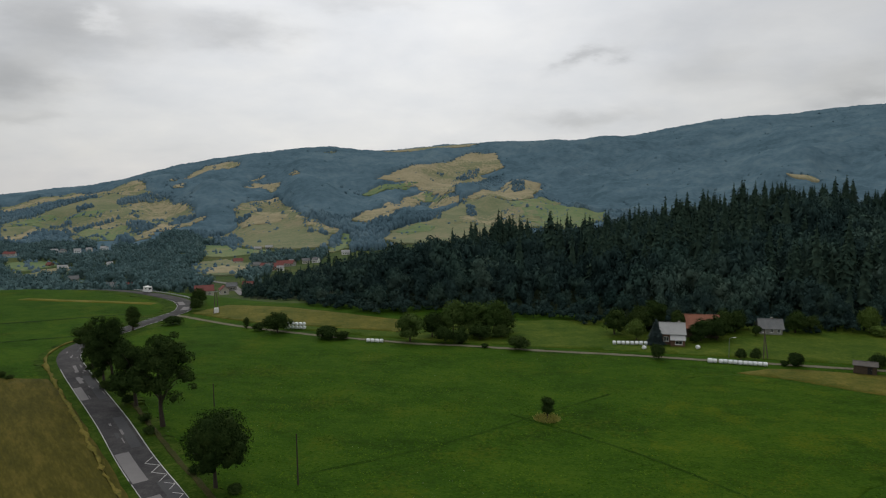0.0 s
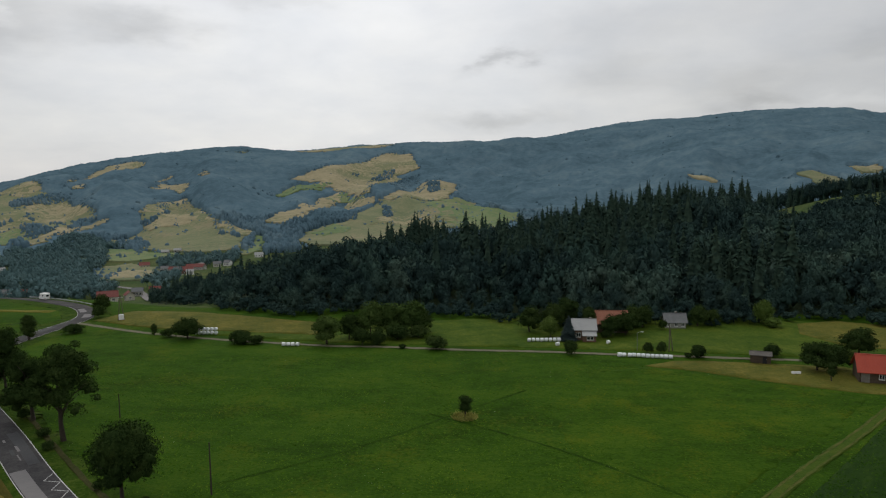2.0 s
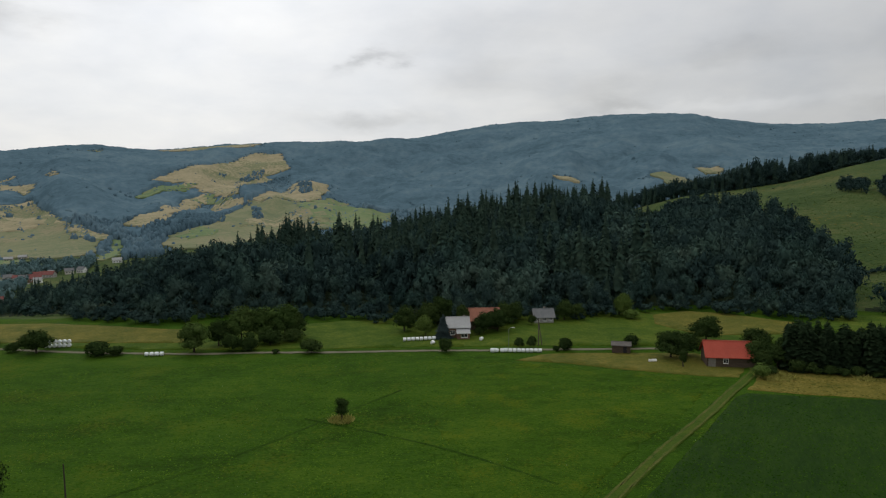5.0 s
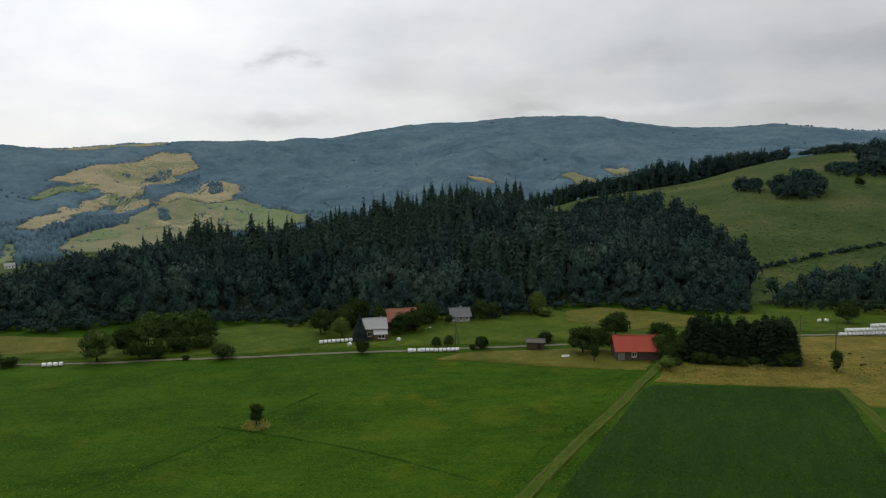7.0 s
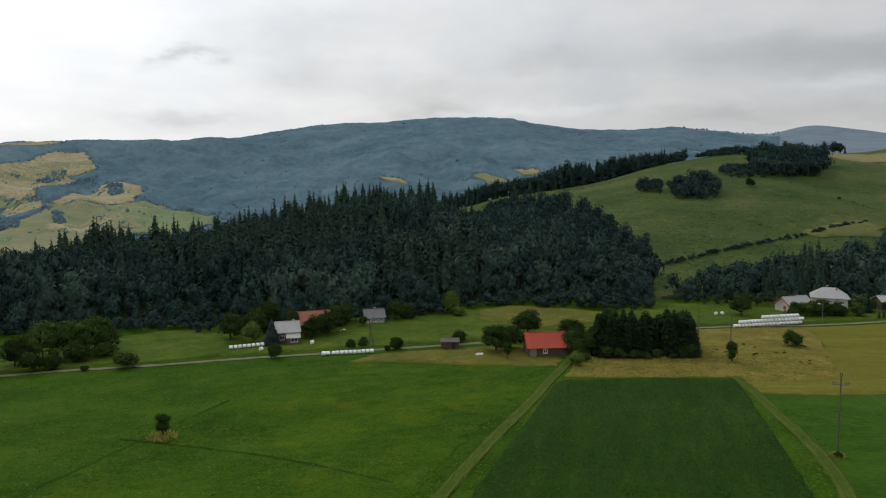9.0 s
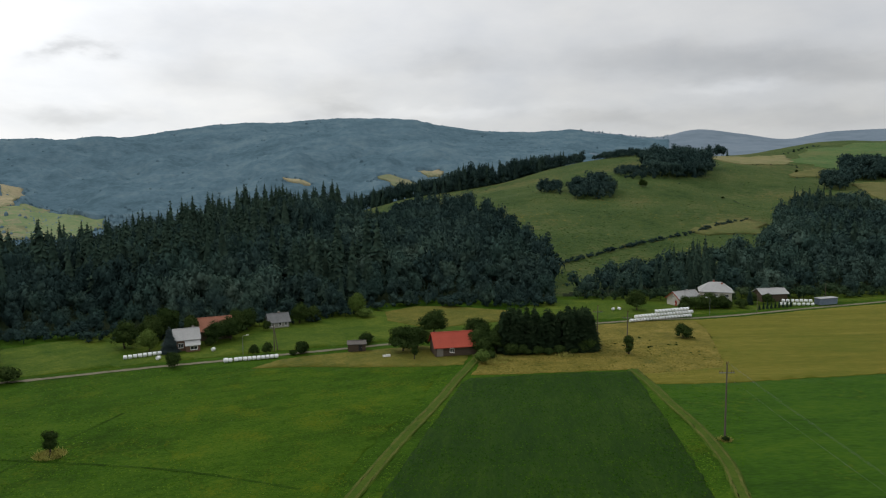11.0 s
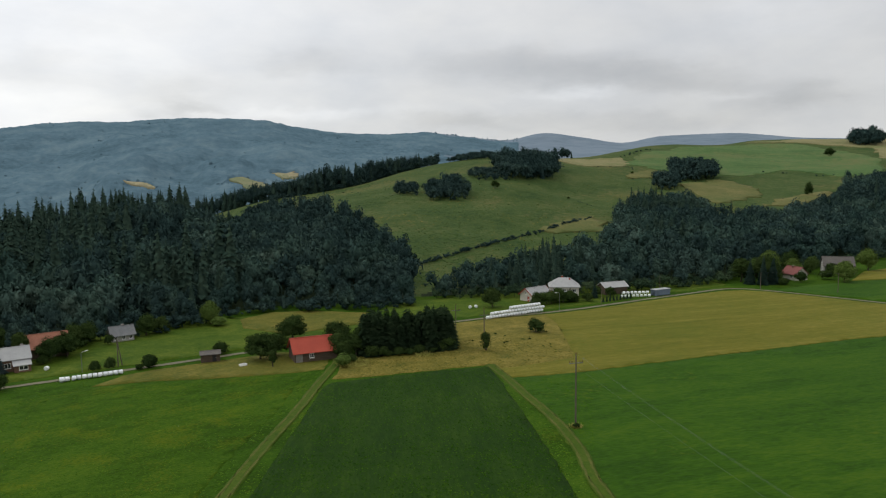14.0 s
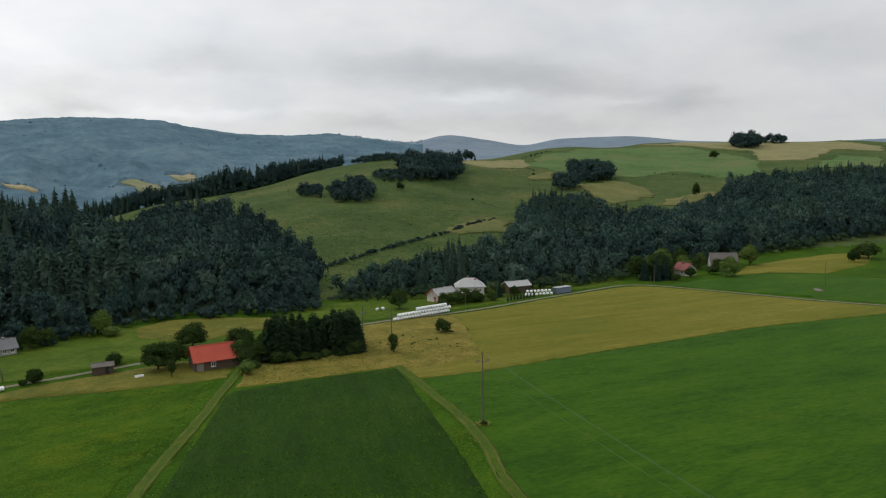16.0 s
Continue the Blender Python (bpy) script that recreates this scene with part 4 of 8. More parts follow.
slope_field("green_field", [(158, 1729), (297, 1865), (269, 1439), (336, 1469), (304, 1339), (253, 1245), (179, 1281), (158, 1371), (145, 1514)], HAZED_GREEN, "bright green grass field on the slope", 2.86, 24)
slope_field("stubble_field", [(72, 1595), (144, 1509), (147, 1351), (73, 1414), (16, 1373)], HAZED_TAN, "dry tan stubble field on the slope", 2.92, 24)
slope_field("green_field", [(-86, 1270), (-49, 1378), (-16, 1334), (-20, 1294), (-64, 1231)], HAZED_GREEN, "bright green grass field on the slope", 2.98, 24)
slope_field("stubble_field", [(754, 1567), (781, 1551), (816, 1545), (786, 1516), (759, 1539)], HAZED_TAN, "dry tan stubble field on the slope", 3.10, 24)
slope_field("hay_field", [(979, 1504), (1027, 1512), (1051, 1460), (1017, 1379), (983, 1343), (973, 1409)], HAZED_OLIVE, "olive-green mown hay field on the slope", 3.10, 24)
slope_field("stubble_field", [(1148, 1561), (1236, 1573), (1217, 1534), (1110, 1457)], HAZED_TAN, "dry tan stubble field on the slope", 3.10, 24)
slope_field("hill_ley", [(772, 372), (914, 422), (1066, 428), (1197, 361), (1198, 278), (1122, 210), (1016, 153), (819, 122), (816, 162), (845, 223), (768, 236), (733, 264), (756, 329)], HILLGREEN, "green grass field on the hill plateau", 0.50, 12)
slope_field("hill_meadow", [(763, 472), (846, 415), (788, 375), (762, 366), (699, 382), (714, 426)], HILLTAN, "pale mown stubble meadow on the hill plateau", 0.56, 12)
slope_field("hill_meadow", [(707, 332), (751, 326), (694, 301), (661, 318)], HILLGOLD, "olive-gold dry meadow strip on the pasture hill", 0.62, 12)
slope_field("hill_meadow", [(660, 264), (718, 245), (689, 206), (642, 183), (595, 182), (555, 193), (608, 231)], HILLGOLD, "olive-gold dry meadow strip on the pasture hill", 0.68, 12)
slope_field("hill_meadow", [(563, 162), (625, 164), (669, 158), (696, 146), (666, 131), (605, 142)], HILLGOLD, "olive-gold dry meadow strip on the pasture hill", 0.74, 12)
slope_field("hill_meadow", [(373, 237), (439, 235), (396, 197), (378, 221)], HILLGOLD, "olive-gold dry meadow strip on the pasture hill", 0.80, 12)
slope_field("hill_meadow", [(1237, 382), (1354, 294), (1377, 157), (1349, 22), (1237, 20), (1240, 83), (1094, 93), (1029, 150), (1199, 192), (1215, 263)], HILLTAN, "pale mown stubble meadow on the hill plateau", 0.86, 12)
slope_field("hill_ley", [(980, 80), (1123, 71), (1110, 18), (919, 14), (921, 81)], HILLGREEN, "green grass field on the hill plateau", 0.92, 12)
GROVES = []
GROVES.append([(-1200, 1919), (-1192, 2009), (-1216, 2185), (-1110, 2201), (-1065, 2198), (-961, 1904), (-1009, 1837), (-1046, 1737), (-1028, 1641)])
GROVES.append([(-905, 1749), (-887, 1799), (-862, 1755), (-881, 1701)])
GROVES.append([(-863, 1882), (-845, 2008), (-751, 1992), (-749, 1945), (-799, 1878), (-827, 1802)])
GROVES.append([(-931, 1665), (-848, 1623), (-825, 1598), (-904, 1628)])
GROVES.append([(-650, 1437), (-642, 1463), (-557, 1369), (-548, 1333), (-573, 1315), (-608, 1382)])
GROVES.append([(-801, 1531), (-778, 1612), (-758, 1660), (-753, 1637), (-772, 1559), (-779, 1493)])
GROVES.append([(-617, 1612), (-553, 1579), (-537, 1550), (-572, 1509)])
GROVES.append([(-383, 1151), (-442, 1357), (-399, 1368), (-346, 1217), (-335, 1115)])
GROVES.append([(-444, 1516), (-414, 1530), (-401, 1492), (-424, 1475)])
GROVES.append([(-416, 1585), (-429, 1677), (-401, 1549)])
GROVES.append([(-444, 1785), (-431, 1818), (-421, 1784)])
GROVES.append([(40, 2327), (88, 2432), (122, 2417), (116, 2373), (56, 2297)])
GROVES.append([(35, 1895), (120, 2303), (201, 2290), (184, 2194), (123, 2046), (58, 1807), (31, 1824)])
GROVES.append([(201, 2082), (234, 2056), (220, 1902), (186, 1895)])
GROVES.append([(53, 1629), (73, 1668), (68, 1499), (50, 1456)])
GROVES.append([(-26, 2374), (3, 2408), (0, 2357)])
GROVES.append([(-34, 1487), (-5, 1489), (0, 1406), (-25, 1403)])
GROVES.append([(-147, 1393), (-109, 1449), (-60, 1904), (-37, 1943), (-44, 1890), (-60, 1536), (-94, 1393), (-119, 1240), (-134, 1197)])
GROVES.append([(-26, 1661), (14, 1728), (10, 1618), (-19, 1477)])
GROVES.append([(38, 1773), (63, 1758), (56, 1707), (40, 1729)])
GROVES.append([(172, 1535), (183, 1525), (176, 1471)])
GROVES.append([(-193, 1207), (-183, 1276), (-173, 1166), (-169, 1068)])
GROVES.append([(-252, 1316), (-205, 1255), (-205, 1237), (-248, 1294)])
GROVES.append([(-508, 1083), (-512, 1121), (-528, 1200), (-586, 1301), (-576, 1240)])
GROVES.append([(-890, 1492), (-921, 1612), (-787, 1491), (-717, 1346), (-804, 1386)])

# ---- trees and shrubs ----
def ico_ball():
    """A twelve-cornered ball, as arrays."""
    g = (1 + 5 ** 0.5) / 2
    v = np.array([(-1, g, 0), (1, g, 0), (-1, -g, 0), (1, -g, 0), (0, -1, g), (0, 1, g), (0, -1, -g), (0, 1, -g), (g, 0, -1), (g, 0, 1), (-g, 0, -1), (-g, 0, 1)], float)
    f = np.array([(0, 11, 5), (0, 5, 1), (0, 1, 7), (0, 7, 10), (0, 10, 11), (1, 5, 9), (5, 11, 4), (11, 10, 2), (10, 7, 6), (7, 1, 8),
                  (3, 9, 4), (3, 4, 2), (3, 2, 6), (3, 6, 8), (3, 8, 9), (4, 9, 5), (2, 4, 11), (6, 2, 10), (8, 6, 7), (9, 8, 1)])
    return v / np.linalg.norm(v[0]), f


BALL = ico_ball()
OCTA = (np.array([(1, 0, 0), (-1, 0, 0), (0, 1, 0), (0, -1, 0), (0, 0, 1), (0, 0, -1)], float), np.array([(0, 2, 4), (2, 1, 4), (1, 3, 4), (3, 0, 4), (2, 0, 5), (1, 2, 5), (3, 1, 5), (0, 3, 5)]))


def cores(rng, blobs, share=0.84, ball=None, rough=0.16):
    """The dense, uneven hearts of a crown's leaf masses."""
    v, f = ball or BALL
    pieces = []
    for x, y, z, r in blobs:
        pieces.append((v * (r * share * rng.uniform(1 - rough * 1.1, 1 + rough * 0.9, (len(v), 1))) * np.array([1, 1, 0.9]) + np.array([x, y, z]), f))
    return joined(pieces)


def leaf_cloud(rng, blobs, count, size, droop=0.0, single=False):
    """Many small leaf sprays round lumpy blobs (x, y, z, radius), as triangles."""
    blobs = np.asarray(blobs, float)
    pick = rng.choice(len(blobs), count, p=blobs[:, 3] ** 2 / (blobs[:, 3] ** 2).sum())
    d = rng.normal(size=(count, 3))
    d[:, 2] = np.where(d[:, 2] < -0.5, -d[:, 2], d[:, 2])
    d /= np.linalg.norm(d, axis=1)[:, None]
    c = blobs[pick, :3] + d * (blobs[pick, 3] * rng.uniform(0.8, 1.18, count))[:, None] * np.array([1, 1, 0.9])
    n = d + rng.normal(0, 0.42, (count, 3))
    n /= np.linalg.norm(n, axis=1)[:, None]
    a = np.cross(n, rng.normal(size=(count, 3)))
    a[:, 2] -= droop
    a /= np.linalg.norm(a, axis=1)[:, None]
    b = np.cross(n, a)
    s = size * rng.uniform(0.55, 1.3, count)[:, None]
    p0, p1, p2, p3 = c - a * s - b * s * 0.45, c + a * s * 0.25 - b * s * 0.62, c + a * s * 1.1 + b * s * 0.2, c - a * s * 0.2 + b * s * 0.62
    k = np.arange(count)[:, None]
    if single:
        return np.stack([p0, p1, p2 * 0.6 + p3 * 0.4], 1).reshape(-1, 3), k * 3 + np.array([[0, 1, 2]])
    return np.stack([p0, p1, p2, p3], 1).reshape(-1, 3), np.concatenate([k * 4 + np.array([[0, 1, 2]]), k * 4 + np.array([[0, 2, 3]])])


def crown_blobs(rng, w, h, z0, k, share=0.27, top=0.8):
    """Blobs that fill an uneven crown of width w from z0 to h."""
    out, lobes = [], rng.uniform(0.66, 1.16, 8)
    for i in range(k):
        d = rng.normal(size=3)
        d /= np.linalg.norm(d)
        q = rng.uniform(0.35, 1.0) ** 0.6 * lobes[(d[0] > 0) + 2 * (d[1] > 0) + 4 * (d[2] > 0.1)]
        r = share * w * rng.uniform(0.5, 1.2)
        q *= rng.uniform(0.86, 1.16)
        taper = 1 - (1 - top) * max(d[2], 0)
        if d[2] < 0:
            d[:2] *= 1 + 0.45 * -d[2] / (np.hypot(d[0], d[1]) + 0.25)
        out.append((d[0] * q * (w / 2 - r) * taper * 1.06, d[1] * q * (w / 2 - r) * taper * 1.06, (z0 + h) / 2 + d[2] * q * ((h - z0) / 2 - r * 0.9), r))
    return out


def woody(rng, h, radius, limbs, spread, fork=0.3):
    """A tapered, slightly bent trunk with limbs."""
    bend = rng.normal(0, 0.02 * h, (5, 2))
    zs = np.linspace(-0.15, h * 0.8, 5)
    trunk = np.column_stack([np.cumsum(bend, 0)[:, 0] * 0.5, np.cumsum(bend, 0)[:, 1] * 0.5, zs])
    trunk[0, :2] = 0
    pieces = [tube_np(trunk, radius * np.array([1.35, 0.95, 0.75, 0.5, 0.2]), 8)]
    for i in range(limbs):
        s = rng.uniform(fork, 0.75)
        base = np.array([np.interp(s * h * 0.8, zs, trunk[:, k]) for k in range(3)])
        a = 2 * math.pi * (i + rng.uniform(0, 0.6)) / limbs
        reach = spread * rng.uniform(0.6, 1.0)
        way = np.array([math.cos(a) * reach, math.sin(a) * reach, h * rng.uniform(0.14, 0.3)])
        line = np.array([base, base + way * 0.45 + np.array([0, 0, 0.04 * h]), base + way])
        pieces.append(tube_np(line, radius * np.array([0.45, 0.3, 0.08]), 5))
    return joined(pieces)


def spruce_np(rng, w, h, whorls, fans, z0=0.06, size=1.0, taper=0.85):
    """Drooping spruce boughs in whorls, as quads."""
    v, f = [], []
    for i in range(whorls):
        s = i / (whorls - 1)
        z = h * (z0 + (0.97 - z0) * s)
        reach = w / 2 * (1 - s) ** taper * rng.uniform(0.82, 1.12) + 0.12
        k = max(4, int(fans * (1 - 0.6 * s)))
        turn = rng.uniform(0, 6.28)
        for j in range(k):
            a = turn + 2 * math.pi * j / k + rng.normal(0, 0.18)
            r = reach * rng.uniform(0.72, 1.1)
            ca, sa = math.cos(a), math.sin(a)
            wd = r * 0.30 * size + 0.1
            dz = -r * rng.uniform(0.22, 0.5)
            z = h * (z0 + (0.97 - z0) * min(1.0, max(0.0, s + rng.normal(0, 0.5 / whorls))))
            n = len(v)
            v += [(ca * 0.05, sa * 0.05, z + 0.12 * h / whorls), (ca * r * 0.55 - sa * wd, sa * r * 0.55 + ca * wd, z + dz * 0.35),
                  (ca * r, sa * r, z + dz), (ca * r * 0.55 + sa * wd, sa * r * 0.55 - ca * wd, z + dz * 0.35)]
            f.append((n, n + 1, n + 2, n + 3))
    n = len(v)
    v += [(0.1, 0, h * 0.93), (0, 0.1, h * 0.93), (0, 0, h * 1.02), (-0.1, -0.1, h * 0.93)]
    f.append((n, n + 1, n + 2, n + 3))
    return np.array(v), np.array(f)


def plant(name, trunk, crown, leaf, label, category):
    root = tagged(new(name), label, category)
    if trunk is not None:
        new("trunk", mesh_np("trunk", *trunk, BARK, True)).parent = root
    new("crown", mesh_np("crown", *crown, leaf, True)).parent = root
    return root


def make_tree(seed, w=8.0, h=8.0, z0=0.22, blobs=30, leaves=3000, leaf=0.21, material=None, name="tree", label="leafy deciduous tree", droop=0.0, share=0.25, fork=0.25, dense=0.62):
    rng = np.random.default_rng(seed)
    masses = crown_blobs(rng, w, h, h * z0, blobs, share)
    crown = joined([cores(rng, masses, dense, None, 0.3), leaf_cloud(rng, masses, int(leaves * 1.25), leaf * 1.08, droop)])
    return plant(name, woody(rng, h, 0.018 * h + 0.04, 7, w * 0.36, fork), crown, material or LEAF, label, "tree")


def make_bush(seed, material=None, label="dense green bush", w=4.0, h=3.2, leaves=1200, leaf=0.14, name="bush"):
    rng = np.random.default_rng(seed)
    masses = crown_blobs(rng, w, h, -0.3, 18, 0.27)
    crown = joined([cores(rng, masses, 0.62, None, 0.3), leaf_cloud(rng, masses, int(leaves * 1.5), leaf * 1.15)])
    return plant(name, woody(rng, h * 0.8, 0.05, 6, w * 0.34, 0.05), crown, material or LEAF, label, "bush")


def make_spruce(seed, w=4.6, h=11.0, material=None, label="dark green spruce tree", taper=0.85):
    rng = np.random.default_rng(seed)
    trunk = tube_np([(0, 0, -0.2), (0, 0, h * 0.5), (0, 0, h * 0.97)], [0.2, 0.12, 0.02], 7)
    return plant("spruce", trunk, spruce_np(rng, w, h, 34, 20, 0.01, 1.0, taper), material or NEEDLE, label, "spruce")


KINDS = {
    "oak": (lambda s: make_tree(s, z0=-0.04, blobs=34, leaves=3600, leaf=0.18, share=0.21), 8.0, 8.0, 4), "tall": (lambda s: make_tree(s, 8, 12, 0.1, 46, 5200, 0.19, share=0.2), 8.0, 12.0, 3),
    "airy": (lambda s: make_tree(s, 9, 13, 0.16, 40, 4600, 0.19, share=0.17, dense=0.55), 9.0, 13.0, 2),
    "road_oak": (lambda s: make_tree(s, z0=0.02, blobs=44, leaves=10500, leaf=0.095, share=0.19), 8.0, 8.0, 2),
    "road_tall": (lambda s: make_tree(s, 8, 12, 0.08, 56, 11000, 0.115, share=0.17), 8.0, 12.0, 3),
    "road_airy": (lambda s: make_tree(s, 9, 13, 0.2, 46, 10500, 0.115, share=0.14, dense=0.5), 9.0, 13.0, 2),
    "willow": (lambda s: make_tree(s, 8, 8, -0.05, 26, 3600, 0.19, LEAF_LIGHT, label="pale green willow", droop=1.2), 8.0, 8.0, 2),
    "slim": (lambda s: make_tree(s, 2.8, 5.0, 0.05, 30, 2200, 0.08, share=0.3), 2.8, 5.0, 2),
    "light_oak": (lambda s: make_tree(s, z0=-0.04, blobs=34, leaves=3600, leaf=0.17, share=0.21, material=LEAF_MID), 8.0, 8.0, 2),
    "bush": (lambda s: make_bush(s), 4.0, 3.2, 4), "pale_bush": (lambda s: make_bush(s, LEAF_LIGHT, "pale grey-green willow bush"), 4.0, 3.2, 1),
    "spruce": (lambda s: make_spruce(s), 4.6, 11.0, 3), "full_spruce": (lambda s: make_spruce(s, 4.6, 11.0, NEEDLE_DARK, taper=0.45), 4.6, 11.0, 4), "blue_spruce": (lambda s: make_spruce(s, 4.6, 7.0, NEEDLE_BLUE, "blue-grey garden spruce"), 4.6, 7.0, 1)}
MADE = {}


def grow(kind, x, y, w, h, label, group="", sink=0.05):
    """Plants one tree or bush of that width and height, on the ground."""
    build, w0, h0, variants = KINDS[kind]
    n = MADE.get(kind, 0)
    MADE[kind] = n + 1
    m = pose(x, y, height(x, y) - sink, 0, 0, (n * 137 + x * 7) % 360) @ Matrix.Diagonal((w / w0, w / w0, h / h0, 1))
    if n < variants:
        ob = MADE[kind, n] = build(11 + n * 7 + len(kind))
        ob.matrix_basis = m
        MADE[kind, n, "scale"] = (w / w0, w / w0, h / h0)
    else:
        src = MADE[kind, n % variants]
        s = MADE[kind, n % variants, "scale"]
        ob = copy_thing(src, m @ Matrix.Diagonal((1 / s[0], 1 / s[1], 1 / s[2], 1)))
    tagged(ob, label, group=group)
    return ob


ROADSIDE = "trees along the country road"
grow("road_tall", -83.2, 163.5, 9, 11.8, "dense dark roadside tree at the bend", ROADSIDE)
grow("road_tall", -70.7, 146.3, 9.5, 16.6, "tall dark roadside tree with a broad crown", ROADSIDE)
grow("road_airy", -75, 152, 8.5, 12.5, "dark roadside tree in a close row", ROADSIDE)
grow("road_tall", -60.7, 135.3, 9.8, 13.8, "dark roadside tree in a close row", ROADSIDE)
grow("road_airy", -50.9, 123.7, 12.6, 17.2, "airy roadside ash tree with visible limbs", ROADSIDE)
grow("road_oak", -33.2, 97.9, 11.2, 13.0, "round dense roadside tree with a short trunk", ROADSIDE)
grow("slim", -92.2, 206.3, 5.0, 8.4, "small roadside tree beside the bend")
for x, y, w, h in ((-52, 120, 2.6, 1.6), (-55, 126, 2.6, 1.8), (-63, 137, 3, 2), (-38, 103, 2.2, 1.4), (-30, 96, 2.6, 1.6), (-72, 147, 3, 2), (-78, 155, 2.6, 1.7)):
    grow("bush", x, y, w, h, "low scrub under the roadside trees")
grow("slim", 18.4, 125.3, 2.9, 5.0, "lone young tree in the open meadow")
grow("slim", -58.5, 205.9, 2.3, 4.0, "small upright tree beside the lane")
grow("oak", -48, 200.1, 9, 6.4, "dark spreading tree beside wrapped bales")
grow("bush", -54, 203, 5, 2.6, "low dark bush beside the lane")
grow("bush", -32.3, 191.7, 7.4, 4.0, "dark rounded bush beside the lane")
grow("bush", -28.6, 191, 5, 2.6, "low dark bush beside the lane")
grow("bush", -83, 213.4, 6.6, 2.9, "low dark bush at the road bend")
grow("light_oak", -9.4, 187.5, 10, 9.0, "rounded pale-topped willow tree beside the lane")
grow("bush", 0.0, 184.7, 6.5, 4.9, "low dark bush beside the lane")
grow("bush", 4.2, 184.3, 5.0, 4.0, "low dark bush beside the lane")
grow("oak", -3.5, 192.5, 8, 7.5, "dark tree in a close clump by the lane")
grow("bush", 9.5, 188.5, 7, 4.5, "dark undergrowth below the lane trees")
grow("bush", 15.5, 191, 6.5, 4, "dark undergrowth below the lane trees")
grow("light_oak", 2.2, 194, 10.5, 10.4, "pale-topped tree in a close clump by the lane")
grow("light_oak", 8.0, 196, 11, 10.6, "pale-topped tree in a close clump by the lane")
grow("light_oak", 13.8, 196, 10.5, 9.8, "pale-topped tree in a close clump by the lane")
grow("oak", 17, 199, 7, 7, "dark tree in a close clump by the lane")
grow("bush", 18.8, 176.8, 6.8, 3.7, "dark rounded bush beside the gravel lane")
grow("bush", 10.3, 179.2, 2.4, 1.3, "small low bush beside the gravel lane")
grow("willow", 51.0, 185.4, 6.4, 6.4, "pale green willow in the farm garden")
grow("blue_spruce", 54.7, 180.7, 5.8, 7.0, "blue-grey garden spruce by the farmhouse")
grow("bush", 51.1, 166.0, 4.0, 4.0, "round dark bush beside the gravel lane")
grow("bush", 69.8, 163.9, 3.0, 3.0, "round bush behind the row of bales")
grow("bush", 72.9, 163.2, 3.1, 3.1, "round bush behind the row of bales")
grow("bush", 79.6, 157.5, 4.3, 3.5, "round bush beside the gravel lane")
grow("bush", 77.4, 157.9, 2.2, 1.5, "small low bush beside the gravel lane")
grow("oak", 67.5, 183.5, 7, 6.5, "dark garden tree in front of the barn")
grow("oak", 72, 184.5, 7.5, 7, "dark garden tree in front of the barn")
grow("oak", 76.5, 192, 7, 7, "dark tree beside the barn")
grow("oak", 80.5, 193.5, 7, 6.5, "dark tree beside the barn")
grow("tall", 63.5, 190.5, 5, 8, "dark tall tree behind the farmhouse")
grow("oak", 47, 193, 8, 8, "dark tree behind the farm garden")
grow("oak", 54.5, 194.5, 8, 8.5, "dark tree behind the farm garden")
grow("tall", 60, 197, 7, 10, "dark tree behind the barn")
grow("bush", 65.2, 181.5, 3, 2.6, "garden bush beside the farmhouse")
grow("oak", 96.5, 192, 7.5, 6.4, "green garden tree beside the grey-roofed cottage")
grow("oak", 101, 192.5, 5.5, 5, "dark garden tree beside the grey-roofed cottage")
grow("bush", 84.6, 189, 3, 3, "bush in front of the grey-roofed cottage")
grow("oak", 97.8, 156.1, 5.0, 3.4, "small rounded fruit tree by the shed")
grow("oak", 100.5, 143.6, 9.0, 7.2, "spreading dark fruit tree beside the lane")
grow("oak", 105.5, 144.2, 7.5, 6.0, "spreading dark fruit tree beside the lane")
grow("slim", 98.0, 135.2, 2.6, 5.0, "slim young tree at the meadow edge")
grow("oak", 118.8, 154.5, 9.8, 7.2, "dark rounded tree behind the red-roofed house")
grow("oak", 114.6, 131.0, 8.5, 6.6, "leafy tree at the end of the red-roofed house")
grow("oak", 120.5, 138.5, 8.5, 7.5, "leafy tree behind the red-roofed house")
grow("tall", 117, 127.4, 5.5, 6, "leafy young tree beside the spruce copse")
grow("tall", 119.6, 128.5, 6, 7.6, "leafy tree beside the spruce copse")
grow("light_oak", 136.0, 113.4, 5.0, 4.6, "light green tree at the copse edge")
grow("tall", 141.5, 119.5, 6, 8.4, "leafy tree beside the spruce copse")
grow("oak", 113.6, 127.8, 5.6, 4.6, "leafy low tree at the end of the red-roofed house")
grow("pale_bush", 108.2, 122.3, 4.8, 3.4, "pale grey-green bush by the track corner")
grow("bush", 112.5, 124, 3.6, 2.2, "low scrub at the copse edge")
grow("light_oak", 137.6, 115.2, 6.6, 6.2, "light green tree at the copse edge")
grow("slim", 140.9, 105.2, 3.4, 5.6, "young spruce-like tree at the foot of a pole")
grow("oak", 166.8, 107.0, 5.6, 4.0, "low rounded tree in the hay meadow")
grow("willow", 116.7, 191.5, 7.0, 7.8, "pale green willow at the wood's edge")
grow("pale_bush", 116.8, 187.2, 6.2, 3.4, "pale rounded bush at the wood's edge")
COPSE = "spruces of the dense copse"
rng = random.Random(5)
